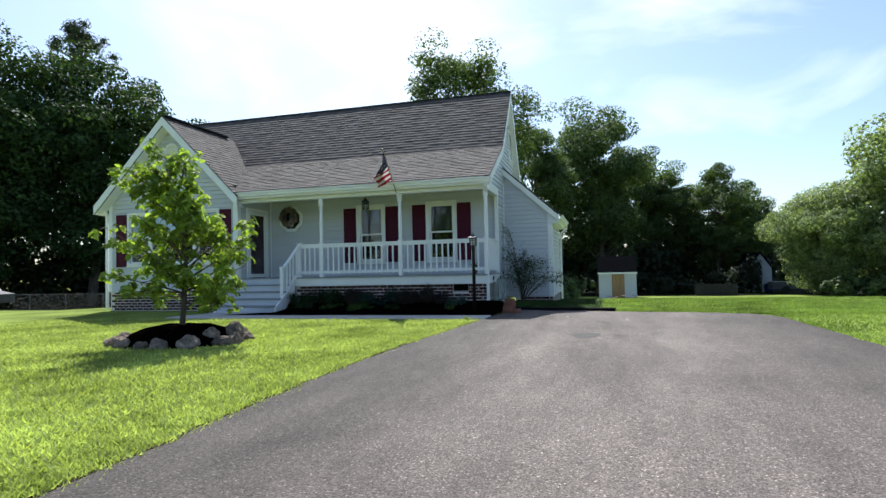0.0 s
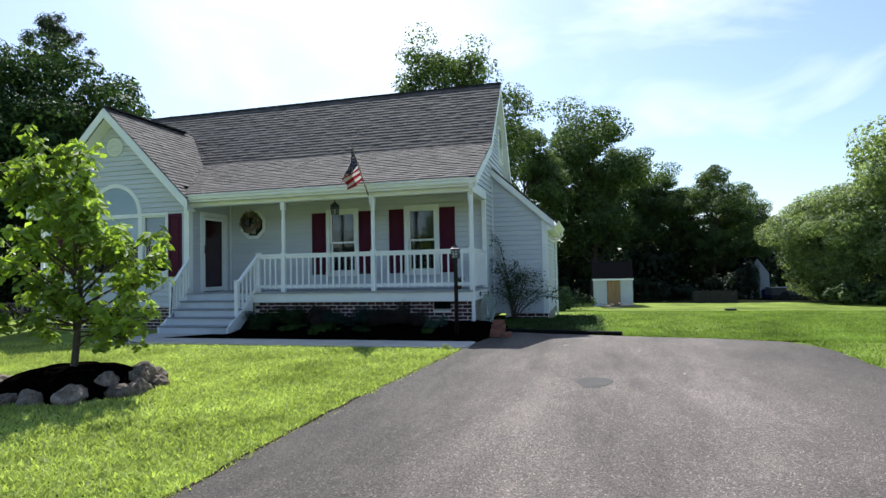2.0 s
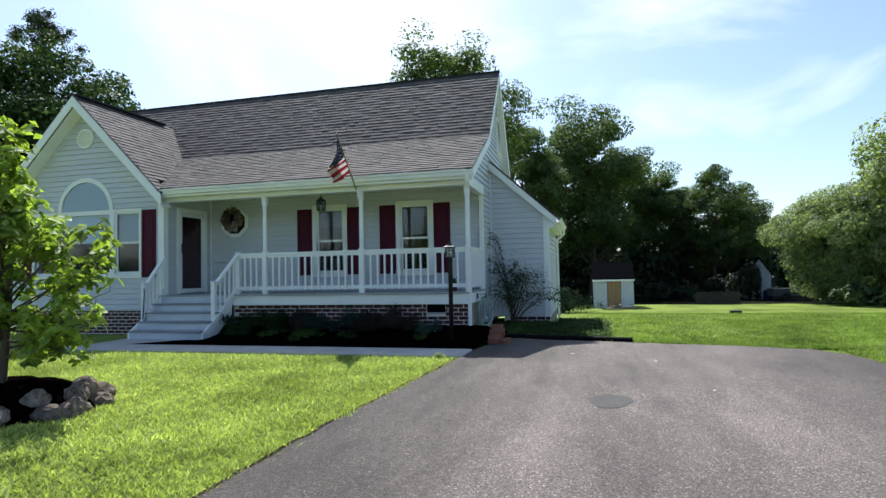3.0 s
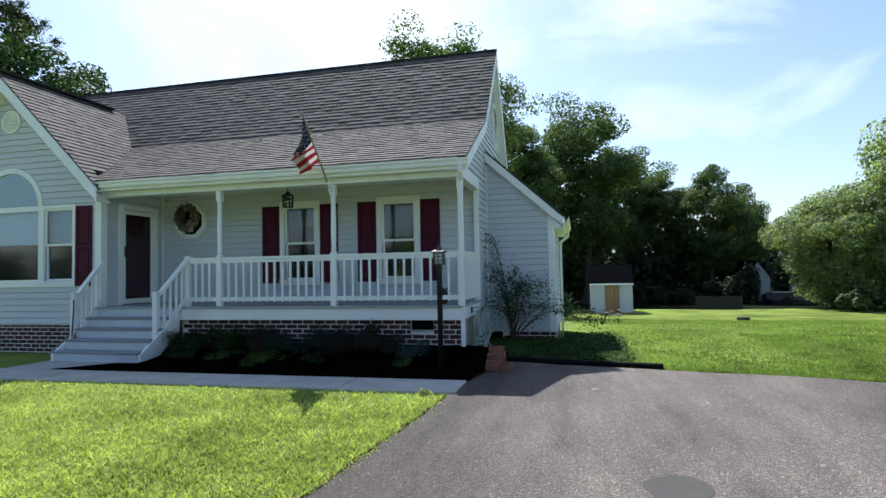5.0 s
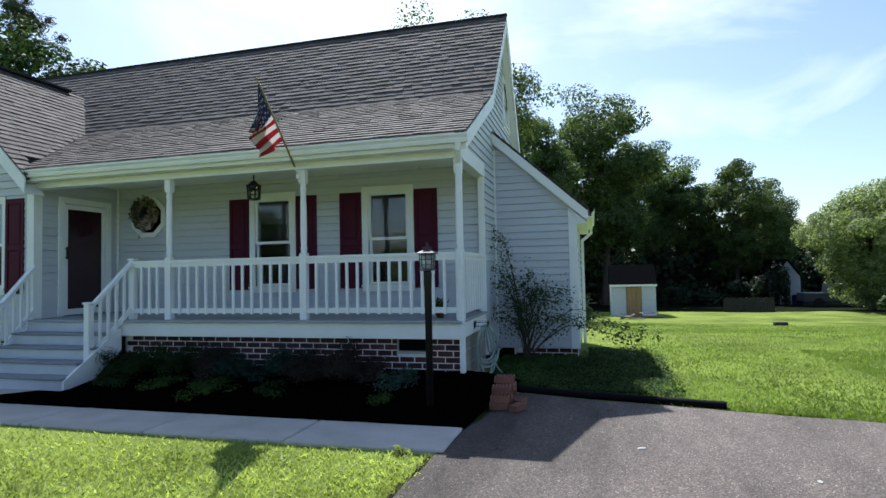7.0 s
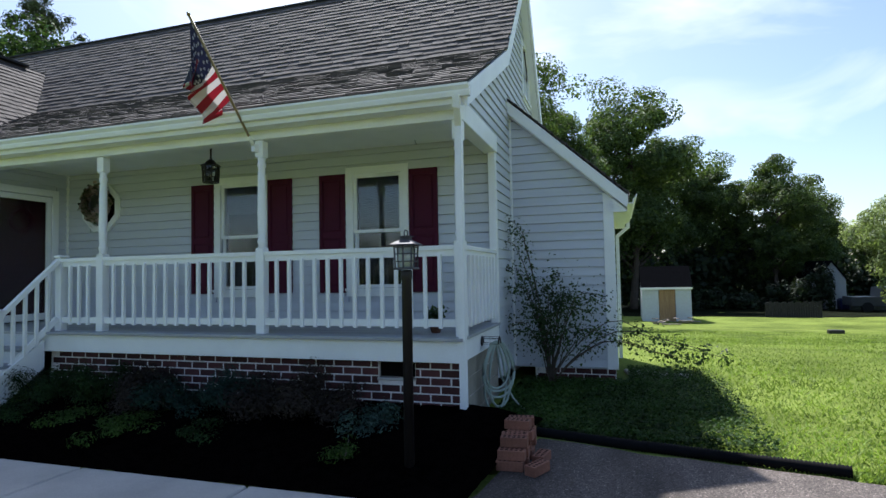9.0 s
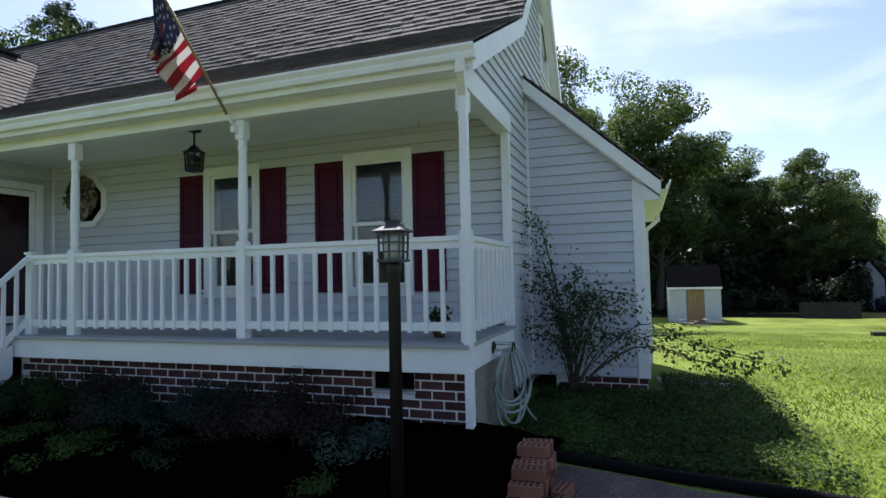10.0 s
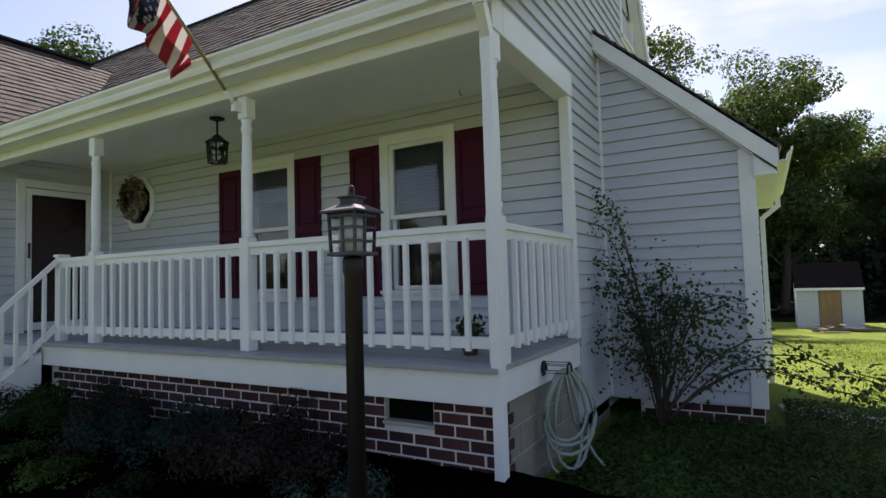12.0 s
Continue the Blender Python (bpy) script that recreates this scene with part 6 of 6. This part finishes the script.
DARK_A = big_tree("dark_tree", 20.5, 6.8, 1.6, 0.4, 48000, 0.29, M_LEAF_DARK, 103, "tall dark dense tree beside the yard")
LIGHT_A = big_tree("ash_tree", 20, 4.4, 6.0, 0.28, 24000, 0.2, M_LEAF_OAK, 104, "tall thin-crowned tree behind the house")
FAR_A = big_tree("far_tree", 18.5, 5.4, 1.6, 0.32, 9000, 0.6, M_LEAF_OAK, 106, "leafy green tree in the distant tree line")
MAPLE = big_tree("maple_tree", 16.5, 8.4, 0.2, 0.3, 82000, 0.29, M_LEAF_MAPLE, 105, "large light green maple with low branches")


def put(proto, x, y, k, rot, kz=1.0):
    m = pose(x, y, ground_z(x, y), 0, 0, rot)
    c = copy_thing(proto, m)
    c.scale = (k, k, k * kz)
    return c


def home(proto, x, y, k, rot):
    proto.location = (x, y, ground_z(x, y))
    proto.rotation_euler = (0, 0, radians(rot))
    proto.scale = (k, k, k)
    tagged(proto, group="trees round the yard")


home(OAK_A, 0.0, 60, 1.1, 0)
home(OAK_B, 12.7, 66, 0.77, 40)
home(DARK_A, -45.5, 42, 1.2, 0)
home(LIGHT_A, -7.8, 43, 1.0, 0)
home(MAPLE, 24.7, 44.5, 0.94, 0)
home(FAR_A, -18, -42, 0.6, 0)
for proto, x, y, k, rot in ((OAK_A, 8.0, 70, 0.8, 120), (OAK_B, -5.6, 52, 0.9, 200), (LIGHT_A, -12.0, 44, 1.06, 130), (OAK_B, 4.4, 68, 0.96, 290), (OAK_A, 16.0, 70, 0.66, 60),
                            (DARK_A, -49, 35, 1.17, 100), (DARK_A, -44.5, 47.5, 1.02, 220), (DARK_A, -52, 26, 1.08, 300), (OAK_A, -50, 62, 1.05, 75), (OAK_B, -54, 40, 1.15, 50),
                            (MAPLE, 19.7, 46.0, 0.6, 200), (MAPLE, 15.6, 46.5, 0.48, 70),
                            (FAR_A, 22.5, 86, 0.56, 30), (FAR_A, 28, 90, 0.5, 80), (FAR_A, 18.5, 84, 0.52, 200), (FAR_A, -12, 64, 0.8, 15), (FAR_A, -30, 78, 0.8, 170), (FAR_A, -20, 76, 0.75, 250), (FAR_A, -58, 66, 1.1, 10), (FAR_A, -62, 22, 1.1, 10), (OAK_B, -54, 64, 1.28, 330), (FAR_A, 40, 70, 1.0, 10),
                            (FAR_A, 4, -48, 0.66, 90), (FAR_A, 24, -44, 0.66, 200), (FAR_A, -40, -38, 0.55, 30)):
    put(proto, x, y, k, rot)
# pine above the left wood
pine = thing("pine_tree", "tall pine with an open tufted top", "tree", "trees round the yard", at=(-51.3, 46, ground_z(0, 45)))
rgp = np.random.default_rng(9)
bm = bmesh.new()
limb(bm, (0, 0, -0.3), (0.4, 0, 27.8), 0.32, 0.08, random.Random(2), 0.02, 8)
cs = np.stack([np.clip(rgp.normal(0.2, 1.5, 44), -1.6, 1.5), np.clip(rgp.normal(0, 1.5, 44), -2.6, 2.6), 23.2 + 5.6 * rgp.uniform(0, 1, 44)], 1)
cs[:, :2] *= np.clip((30.2 - cs[:, 2:3]) / 4.0, 0.35, 1.1)
for c in cs:
    limb(bm, (0.3, 0, max(16, c[2] - 1.5)), tuple(c), 0.07, 0.02, random.Random(3), 0.1, 3)
part("trunk", bm, M_BARK, pine)
n = 5200
pk = rgp.integers(0, 44, n)
d = rgp.normal(size=(n, 3))
d /= np.linalg.norm(d, axis=1, keepdims=True)
ob = new("crown", sheet_of_leaves("crown", cs[pk] + d * rgp.uniform(0.1, 0.8, (n, 1)) * np.array([1, 1, 0.75]), d, rgp.uniform(0.3, 0.5, n), M_NEEDLE, 0.22))
ob.parent = pine

# undergrowth that closes the view below the crowns, its shade painted in; the last segment is unseen and darkens window
# reflections
rgu = np.random.default_rng(17)
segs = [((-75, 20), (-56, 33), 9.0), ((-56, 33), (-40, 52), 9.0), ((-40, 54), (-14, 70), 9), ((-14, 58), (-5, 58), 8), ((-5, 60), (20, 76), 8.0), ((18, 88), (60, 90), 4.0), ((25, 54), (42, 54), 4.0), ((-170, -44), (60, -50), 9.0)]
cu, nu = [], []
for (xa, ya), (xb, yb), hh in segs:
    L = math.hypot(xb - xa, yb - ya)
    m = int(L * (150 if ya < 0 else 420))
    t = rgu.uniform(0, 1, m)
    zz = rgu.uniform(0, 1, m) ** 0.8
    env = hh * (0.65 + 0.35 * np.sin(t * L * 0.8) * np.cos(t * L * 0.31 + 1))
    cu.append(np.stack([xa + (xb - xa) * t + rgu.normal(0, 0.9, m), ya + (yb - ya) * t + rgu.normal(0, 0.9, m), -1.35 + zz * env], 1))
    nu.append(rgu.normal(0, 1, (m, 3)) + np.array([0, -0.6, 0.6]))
und = new("undergrowth", sheet_of_leaves("undergrowth", np.concatenate(cu), np.concatenate(nu), rgu.uniform(0.4, 0.8, sum(map(len, cu))), M_LEAF_SHADED, 0.75))
tagged(und, "leafy undergrowth with the shade below the trees put into its dark colour", "undergrowth", kind="stuff")
for x, y, r, h, sd, m in ((-2.9, 36, 1.0, 1.6, 1, M_LEAF_OAK), (-1.7, 35, 0.7, 1.1, 2, M_LEAF_OAK), (5.8, 60.2, 1.5, 1.9, 6, M_LEAF_SHADED), (8.3, 60.4, 1.6, 1.6, 7, M_LEAF_SHADED), (10.9, 60.1, 1.5, 2.1, 8, M_LEAF_SHADED), (12.9, 59.4, 1.3, 2.6, 9, M_LEAF_SHADED), (14.1, 59.0, 0.8, 3.5, 10, M_LEAF_SHADED), (15.2, 42.2, 1.2, 1.2, 3, M_LEAF_OAK), (17.2, 41.8, 1.3, 1.1, 4, M_LEAF_OAK), (19.4, 42.0, 1.3, 1.0, 5, M_LEAF_OAK)):
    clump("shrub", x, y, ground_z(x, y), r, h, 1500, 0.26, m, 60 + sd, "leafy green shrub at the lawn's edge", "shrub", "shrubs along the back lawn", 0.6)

# near-black floor sheet that puts the wood's shade into colour, with a ragged edge to the lawn
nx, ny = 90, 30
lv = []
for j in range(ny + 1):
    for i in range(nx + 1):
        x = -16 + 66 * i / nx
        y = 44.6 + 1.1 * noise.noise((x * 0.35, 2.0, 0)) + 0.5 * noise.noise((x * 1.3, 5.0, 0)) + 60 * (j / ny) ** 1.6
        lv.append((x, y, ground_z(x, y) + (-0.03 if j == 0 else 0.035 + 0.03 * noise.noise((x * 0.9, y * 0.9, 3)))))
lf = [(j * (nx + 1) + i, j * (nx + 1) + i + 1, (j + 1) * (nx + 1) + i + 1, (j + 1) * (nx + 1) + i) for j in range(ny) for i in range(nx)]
tagged(new("woodland_floor", raw_mesh("woodland_floor", lv, lf, [M_WOOD_SHADE])), "woodland floor under the trees, tree shade put into its near-black colour", "leaf litter", kind="structure")

# second near-black sheet, painting the shade of the left wood
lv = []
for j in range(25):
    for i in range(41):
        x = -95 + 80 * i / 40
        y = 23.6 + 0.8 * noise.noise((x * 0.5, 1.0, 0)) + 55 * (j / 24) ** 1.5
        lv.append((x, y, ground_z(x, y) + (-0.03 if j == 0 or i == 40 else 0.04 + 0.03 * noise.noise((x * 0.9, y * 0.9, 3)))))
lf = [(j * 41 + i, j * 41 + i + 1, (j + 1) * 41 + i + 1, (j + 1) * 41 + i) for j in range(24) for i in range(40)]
tagged(new("woodland_floor", raw_mesh("woodland_floor", lv, lf, [M_WOOD_SHADE])), "woodland floor beyond the fence, tree shade put into its near-black colour", "leaf litter", kind="structure")

# ---- far neighbours ----
nb = thing("neighbour_house", "white gabled outbuilding beyond the trees", "house")
bm = bmesh.new()
prism(bm, [(14.0, 60, -1.6), (15.9, 60, -1.6), (15.9, 60, 0.85), (14.95, 60, 2.25), (14.0, 60, 0.85)], (0, 6, 0))
part("wall", bm, M_SHEDWALL, nb)
for s1 in (-1, 1):
    bm = bmesh.new()
    prism(bm, [(14.95, 59.8, 2.28), (14.95 + s1 * 1.05, 59.8, 0.74), (14.95 + s1 * 1.05, 59.8, 0.84), (14.95, 59.8, 2.38)], (0, 6.4, 0))
    part("roof", bm, M_SHEDROOF, nb)
bm = bmesh.new()
box(bm, (15.1, 58.95, -1.5), (15.8, 59.75, -0.6), 0.12)
tagged(part("covered_stack", bm, M_BLUE), "dark blue tarp over a stack by the outbuilding", "tarp")
tr = thing("pickup_truck", "pale parked pickup truck on the far lawn", "truck")
tx, ty, tz = 15.2, 57.0, ground_z(16, 57)
bm = bmesh.new()
prism(bm, [(tx, ty, tz + 0.45), (tx + 5, ty, tz + 0.45), (tx + 5, ty, tz + 1.05), (tx + 3.8, ty, tz + 1.15), (tx + 3.2, ty, tz + 1.8), (tx + 1.9, ty, tz + 1.8), (tx + 1.8, ty, tz + 1.1), (tx, ty, tz + 1.1)], (0, 1.8, 0))
part("body", bm, M_TRUCK, tr)
bm = bmesh.new()
prism(bm, [(tx + 2.0, ty - 0.02, tz + 1.2), (tx + 3.5, ty - 0.02, tz + 1.2), (tx + 3.1, ty - 0.02, tz + 1.7), (tx + 2.0, ty - 0.02, tz + 1.7)], (0, 0.015, 0))
part("side_window", bm, M_UNLIT, tr)
for wx in (1.0, 4.0):
    bm = bmesh.new()
    tube(bm, [(tx + wx, ty - 0.03, tz + 0.36), (tx + wx, ty + 0.25, tz + 0.36)], 0.36, 14)
    part("wheel", bm, M_TYRE, tr)
car = thing("parked_car", "grey parked car under the trees", "car")
cx, cy, cz = -34.6, 21.6, ground_z(-33, 21.6)
bm = bmesh.new()
prism(bm, [(cx, cy, cz + 0.35), (cx + 4.4, cy, cz + 0.35), (cx + 4.4, cy, cz + 0.8), (cx + 3.5, cy, cz + 0.95), (cx + 2.9, cy, cz + 1.45), (cx + 1.1, cy, cz + 1.5), (cx + 0.2, cy, cz + 1.0), (cx, cy, cz + 0.8)], (0, 1.7, 0))
part("body", bm, M_PEWTER, car)
bm = bmesh.new()
prism(bm, [(cx + 0.7, cy - 0.02, cz + 0.95), (cx + 3.3, cy - 0.02, cz + 0.95), (cx + 2.8, cy - 0.02, cz + 1.38), (cx + 1.2, cy - 0.02, cz + 1.42)], (0, 0.015, 0))
part("side_window", bm, M_UNLIT, car)
for wx in (0.8, 3.6):
    bm = bmesh.new()
    tube(bm, [(cx + wx, cy - 0.03, cz + 0.32), (cx + wx, cy + 0.22, cz + 0.32)], 0.32, 14)
    part("wheel", bm, M_TYRE, car)
fence = thing("chain_link_fence", "grey chain-link fence with metal posts", "fence")
FY = 23.0
z0 = ground_z(-25, FY)
for i in range(8):
    x = -36 + i * 2.4
    bm = bmesh.new()
    tube(bm, [(x, FY, z0 - 0.1), (x, FY, z0 + 0.85)], 0.025, 6)
    part("post", bm, M_PEWTER, fence)
bm = bmesh.new()
tube(bm, [(-36, FY, z0 + 0.83), (-19.2, FY, z0 + 0.83)], 0.018, 6)
part("top_rail", bm, M_PEWTER, fence)
bm = bmesh.new()
for i in range(118):
    x = -36 + i * 0.14
    beam(bm, (x, FY, z0), (min(-19.2, x + 0.8), FY, z0 + 0.82), 0.004, 0.004)
    beam(bm, (x, FY + 0.01, z0 + 0.82), (min(-19.2, x + 0.8), FY + 0.01, z0), 0.004, 0.004)
tagged(part("mesh_wire", bm, M_PEWTER, fence), kind="stuff")
wf = thing("wooden_fence", "weathered grey board fence along the back", "fence")
for i in range(24):
    bm = bmesh.new()
    x = 6.75 + i * 0.117
    box(bm, (x, 44.3, -1.0), (x + 0.105, 44.33, -0.12 + 0.04 * (i % 3)), 0.008)
    part("board", bm, M_OLDBOARD, wf)


# ---- grass blades ----
def blades(name, n, sample, seed, hmin=0.022, hmax=0.055, wid=0.0095, material=M_GRASS):
    rg = np.random.default_rng(seed)
    xy = sample(rg, n)
    n = len(xy)
    zg = np.array([ground_z(x, y) for x, y in xy])
    a = rg.uniform(0, 2 * math.pi, n)
    hgt = rg.uniform(hmin, hmax, n)
    w = rg.uniform(0.6, 1.3, n) * wid
    lean = rg.normal(0, 0.7, (n, 2)) * hgt[:, None]
    b = np.stack([xy[:, 0], xy[:, 1], zg - 0.005], 1)
    s = np.stack([np.cos(a) * w, np.sin(a) * w, np.zeros(n)], 1)
    tip = b + np.stack([lean[:, 0], lean[:, 1], hgt], 1)
    v = np.stack([b - s, b + s, tip], 1).reshape(-1, 3)
    me = bpy.data.meshes.new(name)
    me.vertices.add(3 * n)
    me.vertices.foreach_set("co", v.ravel())
    me.loops.add(3 * n)
    me.loops.foreach_set("vertex_index", np.arange(3 * n, dtype=np.int32))
    me.polygons.add(n)
    me.polygons.foreach_set("loop_start", np.arange(0, 3 * n, 3, dtype=np.int32))
    me.update(calc_edges=True)
    me.materials.append(material)
    return tagged(new(name, me), "short mown grass blades of the lawn", "grass", kind="stuff")


def left_lawn(rg, n):
    y = 1.2 - 0.9 * np.abs(rg.normal(size=n)) + 10.1 * rg.uniform(0, 1, n) ** 1.15
    x = -2.4 + np.clip((y - 8.0) * 0.09, 0, 0.28) - np.clip((y - 2.3) * 0.035, 0, 0.1) * (y < 7.5) + 0.05 * rg.normal(size=n) - (0.03 + 10.5 * rg.uniform(0, 1, n) ** 1.3)
    ok = ((x + 5.92) / 0.98) ** 2 + ((y - 7.35) / 0.8) ** 2 > 1
    ok &= y < 11.08
    ok &= x + 1.2 * rg.normal(size=n) > -1.7 * y - 2.5
    return np.stack([x, y], 1)[ok]


def side_lawn(rg, n):
    v = rg.uniform(0, 1, n) ** 1.9
    y = 12.98 + 22 * v
    x = -2.1 + (8 + 9 * v) * rg.uniform(0, 1, n)
    y = y + np.clip(-(x - 0.4) * 0.24, 0, 0.55) - np.clip((x - 0.4) * 0.2, 0, 0.5)
    ok = (x > -1.02) | (y < 16.08)
    ok &= rg.uniform(0, 1, n) < np.clip((x + 0.9) / 1.6, 0.05, 1)
    return np.stack([x, y], 1)[ok]


def right_lawn(rg, n):
    y = 4 + 14 * rg.uniform(0, 1, n) ** 0.8
    x = 3.2 + 9 * rg.uniform(0, 1, n) ** 1.3 + np.clip((12.2 - y), -1.2, 0) * 0.5
    return np.stack([x, y], 1)


blades("grass_left", 240000, left_lawn, 1)
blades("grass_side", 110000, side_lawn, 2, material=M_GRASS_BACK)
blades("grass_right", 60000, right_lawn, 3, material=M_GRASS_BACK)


# low clover and weeds in the house's shade, coloured dark to deepen that shade and cut off near its edge
rgc = np.random.default_rng(44)
n = 80000
cx_ = rgc.uniform(-2.35, 1.0, n)
cy_ = 13.4 + 3.9 * rgc.uniform(0, 1, n) ** 1.15
dens = np.array([noise.noise((x * 1.1, y * 1.1, 5.0)) for x, y in zip(cx_, cy_)])
ok = (rgc.uniform(0, 1, n) + 0.5 * dens < np.clip(1.0 - (cx_ + 0.8) / 1.2, 0.0, 1.0)) & (cx_ < 0.15 + 0.25 * dens) & ((cx_ > -1.0) | (cy_ < 16.08)) & (cy_ > 13.1 + np.clip(-(cx_ - 0.4) * 0.22, 0, 0.5))
cx_, cy_ = cx_[ok], cy_[ok]
cz_ = np.array([ground_z(x, y) for x, y in zip(cx_, cy_)]) + rgc.uniform(0.03, 0.085, len(cx_))
nn = rgc.normal(0, 0.45, (len(cx_), 3)) + np.array([0, 0, 1.0])
clover = new("clover_patch", sheet_of_leaves("clover_patch", np.stack([cx_, cy_, cz_], 1), nn, rgc.uniform(0.018, 0.038, len(cx_)), M_CLOVER_SHADED, 0.85))
tagged(clover, "clover and weeds, their dark green deepening the house's shade by colour", "clover", kind="stuff")

slabs = [(-0.78, 16.95, 0.22, 0.3, 0.2), (-0.42, 16.72, 0.2, 0.24, -0.3)]
for x, y, hx, hy, turn in slabs:
    bm = bmesh.new()
    box(bm, (-hx, -hy, -0.04), (hx, hy, 0.035), 0.012)
    ob = part("stepping_slab", bm, M_CONCRETE)
    ob.location, ob.rotation_euler = (x, y, ground_z(x, y)), (0, 0, turn)
    tagged(ob, "pale flat concrete slab lying in the grass", "slab", "slabs beside the house")

for x, y, r, turn in ((-0.54, 11.5, 0.045, 0.4), (0.55, 10.99, 0.035, 1.3), (0.9, 9.2, 0.02, 0.2)):
    bm = bmesh.new()
    bmesh.ops.create_icosphere(bm, subdivisions=1, radius=r)
    for v in bm.verts:
        v.co = Vector((v.co.x, v.co.y * 0.55, v.co.z * 0.3)) * (1 + 0.3 * noise.noise(v.co * 40))
    ob = part("pale_pebble", bm, M_CONCRETE)
    ob.location, ob.rotation_euler = (x, y, G + 0.017), (0, 0, turn)
    tagged(ob, "small pale flat pebble lying on the asphalt", "pebble", "pebbles on the driveway")
